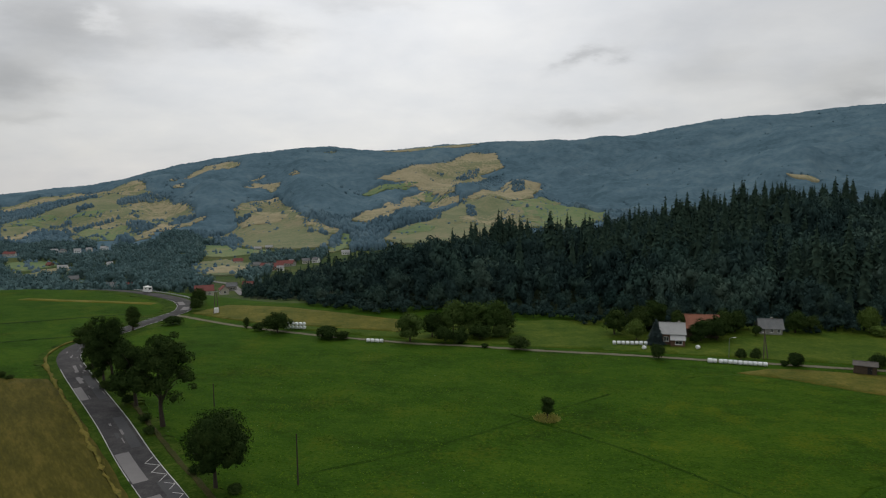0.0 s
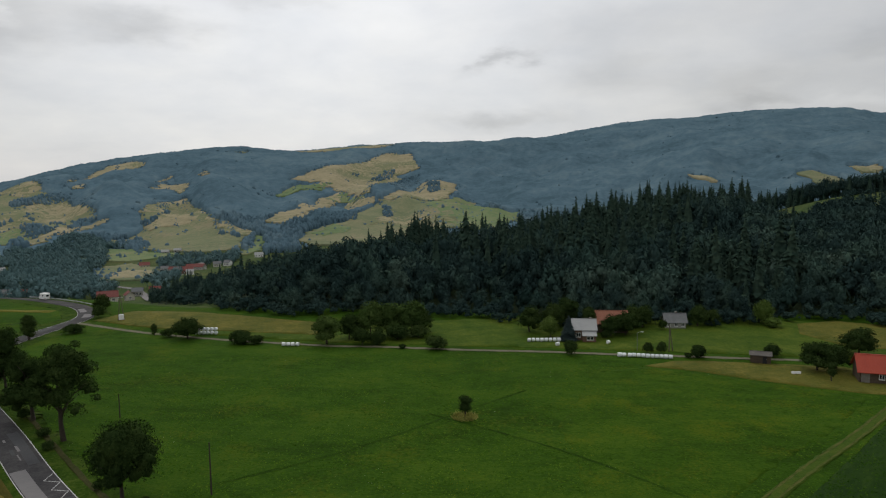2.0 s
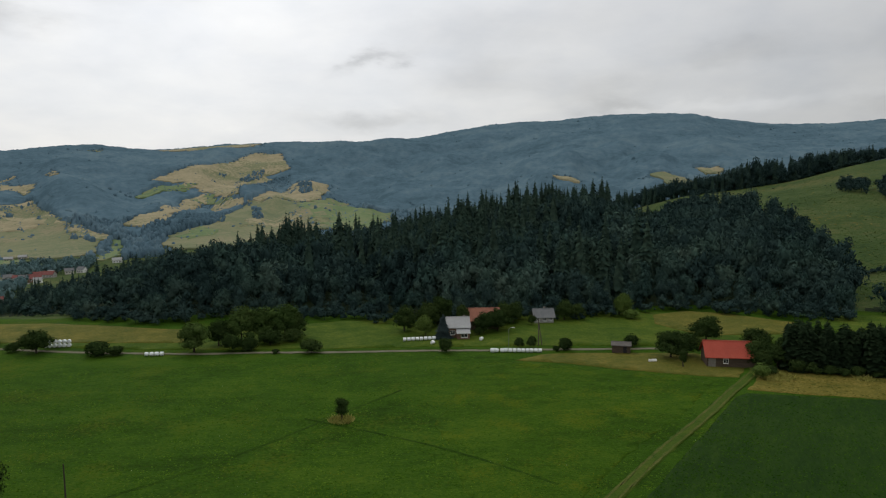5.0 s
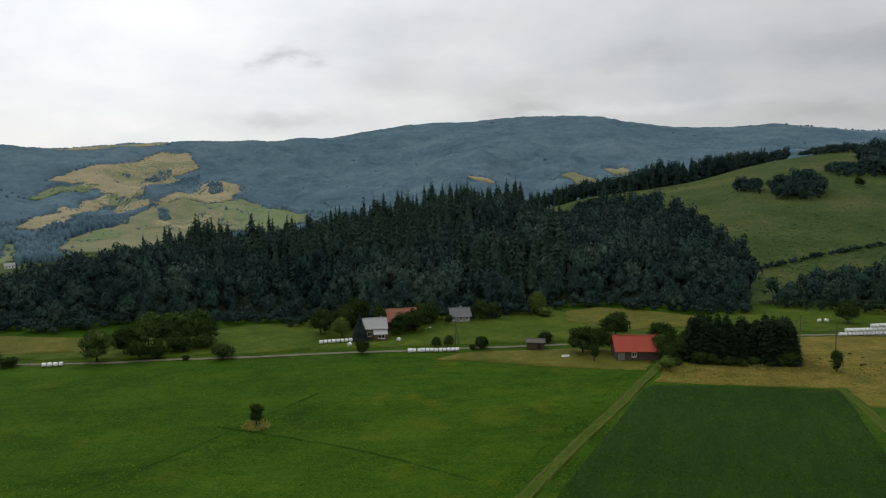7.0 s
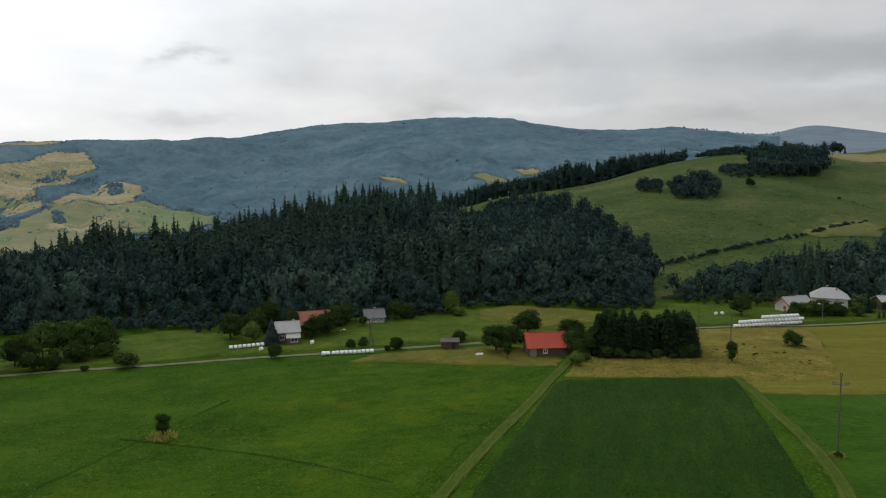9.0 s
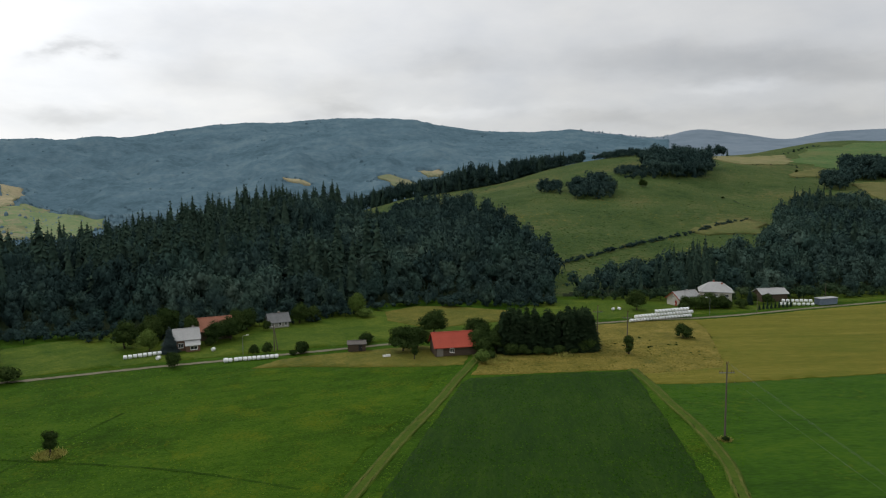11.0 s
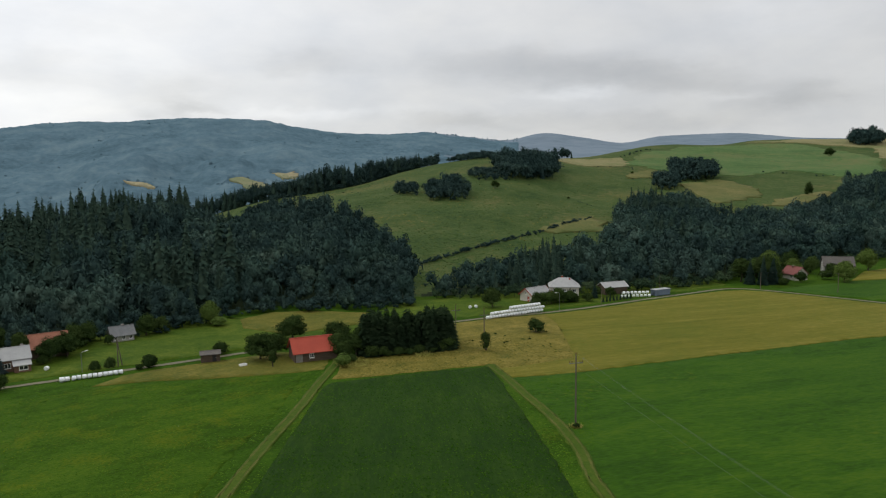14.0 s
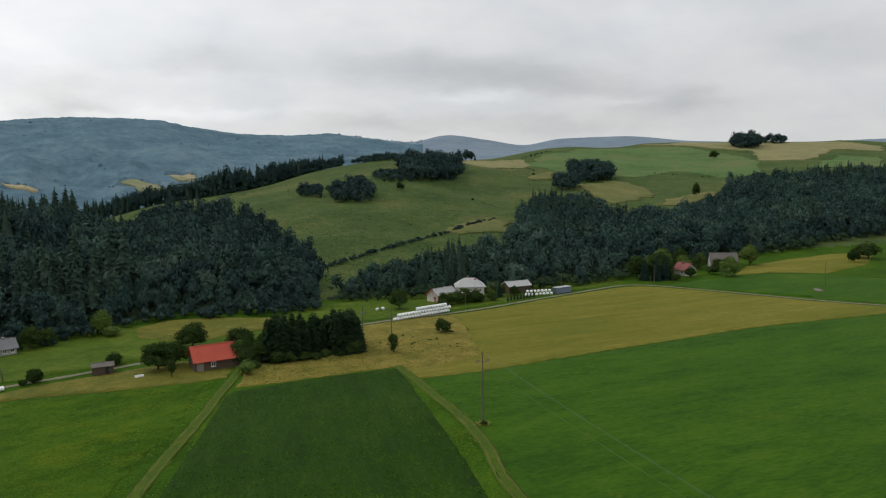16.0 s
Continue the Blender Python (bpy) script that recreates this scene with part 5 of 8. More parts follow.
for i in range(11):
    for j in range(4):
        a, b = i / 10, j / 3
        x, y = 119.5 + 18 * a + 4.5 * b + rng.uniform(-0.8, 0.8), 125.8 - 12.2 * a + 6.5 * b + rng.uniform(-0.8, 0.8)
        grow("full_spruce", x, y, rng.uniform(5.0, 7.2), rng.uniform(7.2, 11.2), "dark green spruce in a dense copse", COPSE)
for x, y, w, h in ((118.5, 123.6, 4.4, 3.4), (121, 121.9, 4, 2.8), (124, 119.6, 3.6, 2.2), (128.6, 116.6, 3.6, 2.4), (122, 121.2, 3, 1.6), (126, 117.8, 3.4, 1.8), (131.5, 114.8, 3, 1.4), (134.5, 114.6, 4.5, 3.4), (140.6, 117, 4, 4)):
    grow("bush", x, y, w, h, "green scrub at the foot of the spruce copse")


# ---- buildings ----
def window_part(parent, at, turn, w, h, frame_mat=None, mullion=True):
    """A framed window with panes, on a wall whose outside looks along -y after the turn."""
    fw = 0.09
    bars = [(-w / 2, w / 2, -0.05, 0.03, 0, fw), (-w / 2, w / 2, -0.05, 0.03, h - fw, h), (-w / 2, -w / 2 + fw, -0.05, 0.03, fw, h - fw), (w / 2 - fw, w / 2, -0.05, 0.03, fw, h - fw)]
    if mullion:
        bars.append((-fw / 2, fw / 2, -0.045, 0.03, fw, h - fw))
    fr = part("window", boxes(*bars), frame_mat or WHITE_FRAME, parent, "white framed window")
    fr.matrix_basis = Matrix.Translation(at) @ pose(0, 0, 0, 0, 0, turn)
    part("pane", boxes((-w / 2 + fw, w / 2 - fw, -0.02, 0.0, fw, h - fw)), GLASS, fr, "dark glass pane")
    part("sill", boxes((-w / 2 - 0.06, w / 2 + 0.06, -0.14, -0.052, -0.06, -0.005)), frame_mat or WHITE_FRAME, fr)
    return fr


def gable_walls(L, W, eave, ridge, base=-0.4):
    bm = bmesh.new()
    prof = [(-W / 2, base), (W / 2, base), (W / 2, eave), (0, ridge), (-W / 2, eave)]
    a = [bm.verts.new((-L / 2, y, z)) for y, z in prof]
    b = [bm.verts.new((L / 2, y, z)) for y, z in prof]
    bm.faces.new(a[::-1])
    bm.faces.new(b)
    for i in range(5):
        j = (i + 1) % 5
        bm.faces.new((a[i], a[j], b[j], b[i]))
    bmesh.ops.recalc_face_normals(bm, faces=list(bm.faces))
    return bm


def roof_slab(L, W, eave, ridge, over=0.5, thick=0.14):
    """A saddle roof with thickness and overhang."""
    bm = bmesh.new()
    slope = (ridge - eave) / (W / 2)
    y1, z1 = W / 2 + over, eave - slope * over + 0.03
    top = ridge + 0.03
    prof = [(-y1, z1), (0, top), (y1, z1), (y1, z1 + thick), (0, top + thick), (-y1, z1 + thick)]
    a = [bm.verts.new((-L / 2 - over, y, z)) for y, z in prof]
    b = [bm.verts.new((L / 2 + over, y, z)) for y, z in prof]
    for loop, flip in ((a, True), (b, False)):
        q = (loop[0], loop[1], loop[4], loop[5]), (loop[1], loop[2], loop[3], loop[4])
        for f in q:
            bm.faces.new(f[::-1] if flip else f)
    for i in range(6):
        j = (i + 1) % 6
        bm.faces.new((a[i], a[j], b[j], b[i]))
    bmesh.ops.recalc_face_normals(bm, faces=list(bm.faces))
    return bm


def chimney(parent, x, y, z, h=1.0, mat=None):
    c = part("chimney", bevelled(boxes((-0.25, 0.25, -0.25, 0.25, 0, h)), 0.02), mat or BRICK, parent, "brick chimney")
    c.location = (x, y, z)
    part("cap", boxes((-0.32, 0.32, -0.32, 0.32, h + 0.003, h + 0.1)), STONE, c)


def house(name, x, y, turn, L, W, eave, ridge, wall, roof, label, windows=(), door=None, stacks=(), over=0.5, seams=0.0, gable=None, z=None, verge=None):
    """A house with a saddle roof whose ridge runs along its own x axis. windows: (side, along, height, w, h), side f, b, l or r."""
    root = tagged(new(name), label, name.replace("_", " "))
    root.matrix_basis = pose(x, y, height(x, y) if z is None else z, 0, 0, turn)
    part("wall", gable_walls(L, W, eave, ridge), wall, root)
    top = part("roof", roof_slab(L, W, eave, ridge, over, 0.14), roof, root)
    if seams:
        slope = (ridge - eave) / (W / 2)
        run = math.hypot(W / 2 + over, slope * (W / 2 + over))
        rib_mesh = bpy.data.meshes.new("rib")
        bm = boxes((-0.025, 0.025, 0.1, run - 0.02, 0, 0.05))
        bm.to_mesh(rib_mesh)
        bm.free()
        rib_mesh.materials.append(roof)
        x_rib = -L / 2 - over + seams / 2
        while x_rib < L / 2 + over:
            for face in (0, 180):
                rib = new("rib", rib_mesh)
                rib.parent = top
                rib.matrix_basis = Matrix.Translation((x_rib, 0, ridge + 0.172)) @ pose(0, 0, 0, 0, 0, face) @ pose(0, 0, 0, -math.degrees(math.atan(slope)))
            x_rib += seams
    if verge:
        slope = (ridge - eave) / (W / 2)
        run = math.hypot(W / 2 + over, slope * (W / 2 + over))
        for end in (-1, 1):
            for face in (0, 180):
                b = part("verge_board", boxes((-0.03, 0.03, 0.05, run, -0.24, 0.02)), verge, root, "red verge board")
                b.matrix_basis = Matrix.Translation((end * (L / 2 + over + 0.034), 0, ridge + 0.16)) @ pose(0, 0, 0, 0, 0, face) @ pose(0, 0, 0, -math.degrees(math.atan(slope)))
    part("ridge_cap", boxes((-L / 2 - over, L / 2 + over, -0.14, 0.14, ridge + 0.16, ridge + 0.235)), roof, root)
    spots = {"f": (0, -W / 2 - 0.004, 0), "b": (0, W / 2 + 0.004, 180), "l": (-L / 2 - 0.004, 0, -90), "r": (L / 2 + 0.004, 0, 90)}
    for side, u, v, w, h in windows:
        sx, sy, st = spots[side]
        at = (sx + (u if side == "f" else -u if side == "b" else 0), sy + (-u if side == "l" else u if side == "r" else 0), v)
        window_part(root, at, st, w, h)
    if door:
        side, u, w, h, mat = door
        sx, sy, st = spots[side]
        d = part("door", boxes((-w / 2, w / 2, -0.05, 0.02, 0, h)), mat, root, "plank door")
        d.matrix_basis = Matrix.Translation((sx + (u if side in "fb" else 0), sy + (u if side in "lr" else 0), 0)) @ pose(0, 0, 0, 0, 0, st)
        part("handle", boxes((w / 2 - 0.18, w / 2 - 0.1, -0.1, -0.053, 1.0, 1.08)), METAL, d)
    for cx, cy, cz in stacks:
        chimney(root, cx, cy, cz)
    return root


# the red-roofed house by the copse
house("farm_building", 109.6, 134.6, -26.4, 10.6, 7.0, 2.5, 5.2, TIMBER, RED_TILE, "low timber farmhouse with a bright red roof",
      [("f", -1.2, 0.9, 1.1, 1.1)], ("f", -4.2, 1.6, 2.0, GREY_TIMBER), seams=0.5)
# the brick farmhouse with its pale roof and low wing, and the barn behind
house("farmhouse", 59.7, 183.3, -14, 5.7, 7.0, 3.0, 5.0, BRICK, WHITE_ROOF, "brown brick farmhouse with a pale sheet roof",
      [("f", -1.6, 0.9, 1.3, 1.2), ("f", 1.4, 0.9, 1.6, 1.2), ("l", 0, 3.0, 0.9, 0.9)], ("f", 0.0, 0.9, 2.0, TIMBER), [(1.8, 0.9, 4.3)], seams=0.6)


def catslide(x, y, turn):
    """The low front bay of the farmhouse, its roof running on from the main eave."""
    root = tagged(new("house_bay"), "low brick bay under a pale sloping sheet roof", "house bay")
    root.matrix_basis = pose(x, y, height(x, y), 0, 0, turn)
    part("wall", boxes((-1.7, 1.7, -2.2, -0.006, -0.4, 1.75)), BRICK, root)
    bm = bmesh.new()
    lo = [bm.verts.new(p) for p in ((-1.9, -2.7, 1.62), (1.9, -2.7, 1.62), (1.9, -0.006, 2.76), (-1.9, -0.006, 2.76))]
    hi = [bm.verts.new((v.co.x, v.co.y, v.co.z + 0.13)) for v in lo]
    bm.faces.new(lo[::-1])
    bm.faces.new(hi)
    for a in range(4):
        b = (a + 1) % 4
        bm.faces.new((lo[a], lo[b], hi[b], hi[a]))
    bmesh.ops.recalc_face_normals(bm, faces=list(bm.faces))
    part("roof", bm, WHITE_ROOF, root)
    for side in (-1, 1):
        bm = bmesh.new()
        bm.faces.new([bm.verts.new(p) for p in ((side * 1.7, -2.2, 1.755), (side * 1.7, -0.006, 1.755), (side * 1.7, -0.006, 2.72), (side * 1.7, -2.2, 1.82))])
        bmesh.ops.solidify(bm, geom=list(bm.faces), thickness=0.1)
        part("cheek", bm, BRICK, root)
    window_part(root, (0.2, -2.204, 0.55), 0, 1.8, 1.0)


catslide(60.1, 180.0, -14)
house("barn", 69.0, 191.2, -13.8, 10.6, 7.6, 2.8, 5.5, TIMBER, OLD_TILE, "timber barn with a weathered clay tile roof", (), ("f", 1.0, 2.6, 2.8, GREY_TIMBER))
house("cottage", 89.6, 192.4, -13.4, 5.6, 4.8, 1.9, 3.8, PLASTER_GREY, GREY_ROOF, "grey-roofed cottage with pale plaster walls",
      [("f", -1.9, 0.6, 0.9, 1.0), ("f", 0.1, 0.6, 0.9, 1.0), ("f", 1.9, 0.6, 0.9, 1.0)], None, [(0.5, 0.4, 3.2)])
house("shed", 92.2, 152.2, -31, 4.4, 3.4, 1.8, 2.3, TIMBER, DARK_ROOF, "small weathered timber shed with a dark roof", (), ("f", 0.9, 0.9, 1.6, RUBBER), over=0.25)
# the white houses beyond the bale stack
house("white_house", 210.2, 134.9, -14, 9.0, 6.2, 2.4, 4.5, PLASTER, WHITE_ROOF, "white house with a pale sheet roof and red verge",
      [("l", 1.0, 0.8, 1.1, 1.1), ("l", -0.2, 2.5, 0.7, 0.8), ("f", -2.8, 0.8, 1.1, 1.1), ("f", 0.2, 0.8, 1.1, 1.1), ("f", 2.6, 0.8, 1.1, 1.1)], ("l", -1.2, 0.9, 1.9, RED_TILE), [(2.0, 0.8, 3.7)], seams=0.6, verge=RED_TILE)


def hip_house(x, y, turn, L, W, eave, ridge, label):
    root = tagged(new("villa"), label, "house")
    root.matrix_basis = pose(x, y, height(x, y), 0, 0, turn)
    part("wall", boxes((-L / 2, L / 2, -W / 2, W / 2, -0.4, eave)), PLASTER, root)
    bm, o = bmesh.new(), 0.6
    e = [(-L / 2 - o, -W / 2 - o), (L / 2 + o, -W / 2 - o), (L / 2 + o, W / 2 + o), (-L / 2 - o, W / 2 + o)]
    lo = [bm.verts.new((*p, eave + 0.02)) for p in e]
    mi = [bm.verts.new((*p, eave + 0.18)) for p in e]
    r0, r1 = bm.verts.new((-L / 2 + W * 0.36, 0, ridge)), bm.verts.new((L / 2 - W * 0.36, 0, ridge))
    bm.faces.new(lo[::-1])
    for i in range(4):
        bm.faces.new((lo[i], lo[(i + 1) % 4], mi[(i + 1) % 4], mi[i]))
    bm.faces.new((mi[0], mi[1], r1, r0))
    bm.faces.new((mi[1], mi[2], r1))
    bm.faces.new((mi[2], mi[3], r0, r1))
    bm.faces.new((mi[3], mi[0], r0))
    bmesh.ops.recalc_face_normals(bm, faces=list(bm.faces))
    part("roof", bm, WHITE_ROOF, root, "pale hipped sheet roof")
    for u in (-3.4, 0, 3.4):
        for v in (0.4, 2.3):
            window_part(root, (u, -W / 2 - 0.004, v), 0, 1.2, 1.1)
    for u in (-2.2, 2.2):
        for v in (0.5, 2.3):
            window_part(root, (-L / 2 - 0.004, u, v), -90, 1.1, 1.2)
    chimney(root, -0.6, 0.8, ridge - 0.7, 1.1, RED_TILE)
    chimney(root, 1.9, -0.9, ridge - 1.1, 1.0, RED_TILE)
    b = part("balcony", boxes((-1.8, 1.8, -W / 2 - 1.2, -W / 2 - 0.006, 1.95, 2.09)), PLASTER_GREY, root)
    part("railing", boxes((-1.8, 1.8, -W / 2 - 1.2, -W / 2 - 1.12, 2.093, 2.9), (-1.8, -1.72, -W / 2 - 1.11, -W / 2 - 0.01, 2.093, 2.9), (1.72, 1.8, -W / 2 - 1.11, -W / 2 - 0.01, 2.093, 2.9)), WHITE_FRAME, b)
    return root


hip_house(222.3, 130.6, -56, 10.0, 8.4, 4.0, 7.0, "cream two-storey villa with a pale hipped roof")
house("open_shed", 239.6, 120.2, -31, 9.4, 5.4, 2.8, 4.2, TIMBER, WHITE_ROOF, "dark timber machine shed with a pale sheet roof", (), ("f", -2.0, 2.4, 2.4, RUBBER), over=0.5)
house("farm_cottage", 314.8, 76.2, 60, 7.0, 6.4, 2.6, 5.2, PLASTER, VILLAGE_TILE, "cream gabled cottage with a reddish tile roof", [("l", 0, 1.0, 1.2, 1.2), ("l", 0, 3.0, 0.8, 0.9), ("b", 1.5, 0.9, 1.2, 1.2)], None, [(0.5, 0.6, 4.6)])
house("farm_barn", 345.6, 66.6, -68, 11.6, 8.0, 3.6, 7.0, PLASTER_GREY, DARK_ROOF, "large grey-walled farmhouse with a dark brown roof",
      [("f", -4.0, 1.2, 1.3, 1.4), ("f", -1.2, 1.2, 1.3, 1.4), ("f", 2.0, 1.2, 1.3, 1.4), ("l", 0, 1.2, 1.3, 1.4), ("l", 0, 4.2, 1.1, 1.2)])


def container(x, y, turn, L, label, mat):
    """A sheet-metal site cabin with a ribbed side and a thin roof."""
    root = tagged(new("metal_cabin"), label, "cabin")
    root.matrix_basis = pose(x, y, height(x, y), 0, 0, turn)
    ribs = [(-L / 2 + i * 0.4, -L / 2 + i * 0.4 + 0.16, -1.24, 1.24, 0.2, 2.2) for i in range(int(L / 0.4))]
    part("body", boxes((-L / 2, L / 2, -1.2, 1.2, 0.15, 2.25), *ribs), mat, root)
    part("roof", boxes((-L / 2 - 0.15, L / 2 + 0.15, -1.4, 1.4, 2.253, 2.36)), METAL, root)
    for s in (-1, 1):
        part("skid", boxes((-L / 2, L / 2, s * 1.0 - 0.1, s * 1.0 + 0.1, -0.1, 0.148)), RUBBER, root)


container(246.2, 104.4, -22, 7.2, "grey-blue ribbed metal cabin beside the lane", BLUE_SHEET)

# village in the valley beyond the road crest
VILLAGE = [(-254, 869, 20, 13, 9, PLASTER, VILLAGE_TILE, "white village house with a red roof"), (-203, 409, 8, 10, 8, PLASTER_GREY, GREY_ROOF, "grey village house below the road"),
           (-265, 558, -12, 11, 8, PLASTER_GREY, GREY_ROOF, "grey-roofed village house among trees"), (-250, 552, 15, 9, 7, TIMBER, VILLAGE_TILE, "brown village house among trees"),
           (-151, 441, 18, 13, 9, PLASTER, VILLAGE_TILE, "white house with a red roof below the road"), (-143, 455, -60, 6.5, 6, PLASTER, VILLAGE_TILE, "white house wing with a red roof"),
           (-153, 505, 10, 8, 6.5, PLASTER_GREY, GREY_ROOF, "grey-roofed village house in the valley"), (-139, 497, 5, 8, 7, PLASTER_GREY, VILLAGE_TILE, "rust-roofed village house at the wood's edge"),
           (-176, 746, 12, 13, 10, BRICK, VILLAGE_TILE, "brown village house with a clay roof"), (-172, 787, -20, 12, 9, PLASTER_GREY, VILLAGE_TILE, "village house with a dark red roof"),
           (-192, 771, 30, 9, 8, PLASTER_GREY, GREY_ROOF, "grey village house by the road"), (-133, 956, 5, 13, 8, WHITE_FRAME, WHITE_ROOF, "white house on the edge of the green field")]
VILLAGE += [(-599, 1085, 10, 11, 8, WHITE_FRAME, WHITE_ROOF, "small white house in the far village"), (-582, 1078, -15, 9, 7, PLASTER, GREY_ROOF, "small white house in the far village"),
           (-556, 1070, 20, 11, 8, WHITE_FRAME, WHITE_ROOF, "small white house in the far village"), (-546, 1086, 0, 9, 7, PLASTER, WHITE_ROOF, "small pale house in the far village"),
           (-530, 1101, -8, 12, 8, WHITE_FRAME, WHITE_ROOF, "small white house in the far village"), (-632, 1030, 12, 13, 9, PLASTER, VILLAGE_TILE, "red-roofed house in the far village"),
           (-645, 1040, -30, 12, 9, PLASTER, VILLAGE_TILE, "red-roofed house in the far village"), (-655, 1015, 15, 13, 9, PLASTER, VILLAGE_TILE, "red-roofed house in the far village"),
           (-465, 858, 8, 13, 7, WHITE_FRAME, WHITE_ROOF, "long white farm shed beside a field"), (-498, 889, -20, 8, 7, BRICK, VILLAGE_TILE, "small brick house beside a field"),
           (-419, 882, 40, 8, 7, WHITE_FRAME, WHITE_ROOF, "small white house among valley trees"), (-278, 1054, 4, 12, 7, PLASTER_GREY, WHITE_ROOF, "pale long shed on the slope")]
VILLAGE += [(-266, 1074, 4, 12, 7, PLASTER_GREY, WHITE_ROOF, "pale long shed on the slope"), (-160, 816, 12, 10, 8, PLASTER, GREY_ROOF, "pale village house at the wood's edge"),
           (-150, 826, -25, 9, 8, WHITE_FRAME, GREY_ROOF, "white village house at the wood's edge"), (-362, 686, 30, 10, 8, PLASTER_GREY, GREY_ROOF, "grey village house among trees"),
           (-212, 797, 25, 9, 7, PLASTER_GREY, GREY_ROOF, "grey-roofed village house by the road"), (-199, 780, -15, 9, 7, PLASTER, VILLAGE_TILE, "village house with a red roof by the road"),
           (-185, 800, 10, 11, 8, PLASTER, VILLAGE_TILE, "village house with a clay roof by the road"), (-176, 812, -30, 8, 7, WHITE_FRAME, WHITE_ROOF, "small white village house"),
           (-167, 718, 5, 8, 5, WHITE_FRAME, WHITE_ROOF, "low white village shed")]
for vx, vy, vt, vl, vw, vm, vr, vlab in VILLAGE:
    vl, vw = vl * 0.85, vw * 0.85
    house("village_house", vx, vy, vt, vl, vw, 3.8, 3.8 + vw * 0.38, vm, vr, vlab, [("f", u, 1.2, 1.4, 1.5) for u in (-vl * 0.28, 0, vl * 0.28)] + [("l", 0, 1.2, 1.3, 1.5), ("r", 0, 1.2, 1.3, 1.5)])
VILLAGE_ROAD = smooth_line([(-120, 420), (-170, 560), (-225, 660), (-247, 713), (-287, 814), (-292, 853), (-289, 875), (-279, 886), (-251, 849), (-222, 805), (-207, 775), (-175, 720)], 8)
ribbon("village_road", VILLAGE_ROAD, 0, 5.5, ASPHALT_LIGHT, 0.5, "pale village road curving round a field")

# ---- road paint, rail, vehicle ----
def paint(line, s0, s1, offset, width, name="road_marking", label="worn white edge line on the asphalt", mat=None, lift=0.004):
    """Part of a line along the road, by its distance, as a thin strip."""
    step = 1.5
    seg = line[int(s0 / step):int(s1 / step) + 1]
    if len(seg) > 1:
        s = side_of(line)[int(s0 / step):int(s1 / step) + 1]
        V = []
        for c in np.linspace(-0.5, 0.5, 7 if width > 0.4 else 2):
            q = seg + s * (offset + c * width)
            V.append(np.column_stack([q, ground_z(q[:, 0], q[:, 1]) + 0.10 + 0.05 * (1 - (2 * (offset + c * width) / 5.9) ** 2) + lift]))
        V = np.stack(V, 1)
        k = V.shape[1]
        f = [(i * k + j, i * k + j + 1, (i + 1) * k + j + 1, (i + 1) * k + j) for i in range(len(seg) - 1) for j in range(k - 1)]
        tagged(new(name, mesh_np(name, V.reshape(-1, 3), np.array(f), mat or ROADPAINT, True)), label, name.replace("_", " "), kind="structure")


RUN = np.concatenate([[0], np.cumsum(np.linalg.norm(np.diff(ROAD, axis=0), axis=1))])


def along_road(y):
    """The distance along the road at which it first reaches that northing."""
    return float(RUN[np.argmax(ROAD[:, 1] > y)])


for off in (-2.7, 2.7):
    paint(ROAD, 40, along_road(101 if off < 0 else 96), off, 0.1)
for k in range(11):
    paint(ROAD, along_road(96) + k * 3, along_road(96) + k * 3 + 1.6, 2.7, 0.14, label="broken white edge line on the asphalt")
paint(ROAD, along_road(103), along_road(165), -2.7, 0.12)
paint(ROAD, along_road(123), along_road(190), 2.7, 0.12)
paint(ROAD, along_road(196), along_road(262), -2.7, 0.12)
paint(ROAD, along_road(196), along_road(236), 2.7, 0.12)
for y0, y1, off, w, m in ((84, 97, -1.4, 2.3, ASPHALT_LIGHT), (101, 112, -1.4, 2.2, ASPHALT_LIGHT), (141, 149, -1.8, 1.5, ASPHALT_LIGHT), (113, 128, 1.2, 1.7, ASPHALT_DARK), (84, 100, 1.5, 2.2, ASPHALT_DARK),
                          (140, 156, 1.4, 1.8, ASPHALT_DARK), (152, 157, -0.4, 0.9, ASPHALT_LIGHT), (160, 166, 0.3, 0.6, ASPHALT_LIGHT), (236, 242, 0.5, 2.6, ASPHALT_LIGHT), (246, 254, -1.0, 2.0, ASPHALT_LIGHT), (215, 222, -1.2, 1.8, ASPHALT_DARK)):
    paint(ROAD, along_road(y0), along_road(y1), off, w, "road_patch", "rectangular asphalt repair on the road", m, 0.006)
rng = random.Random(3)
for k in range(26):
    s0 = along_road(rng.uniform(96, 190))
    paint(ROAD, s0, s0 + rng.choice((1.5, 1.5, 3.0)), rng.uniform(-1.0, 2.2), rng.uniform(0.15, 0.6), "road_patch", "small worn pale repair on the road", ASPHALT_LIGHT if k % 4 else ASPHALT_DARK, 0.011)


def zigzag():
    """The bus-stop zigzag painted on the near lane."""
    s0 = along_road(90)
    s = side_of(ROAD)
    pts = []
    for k in range(11):
        i = int((s0 + k * 2.1) / 1.5)
        fr = (s0 + k * 2.1) / 1.5 - i
        q = ROAD[i] * (1 - fr) + ROAD[i + 1] * fr + s[i] * (0.75 if k % 2 else 2.45)
        pts.append(q)
    bm = bmesh.new()
    for a, b in zip(pts, pts[1:]):
        t = (b - a) / np.linalg.norm(b - a)
        n = np.array([t[1], -t[0]]) * 0.06
        vs = [bm.verts.new((*q, height(*q) + 0.146)) for q in (a - n, b - n, b + n, a + n)]
        bm.faces.new(vs)
    bmesh.ops.recalc_face_normals(bm, faces=list(bm.faces))
    tagged(part("road_marking", bm, ROADPAINT), "white zigzag bus-stop marking on the asphalt", "road marking", kind="structure")


zigzag()


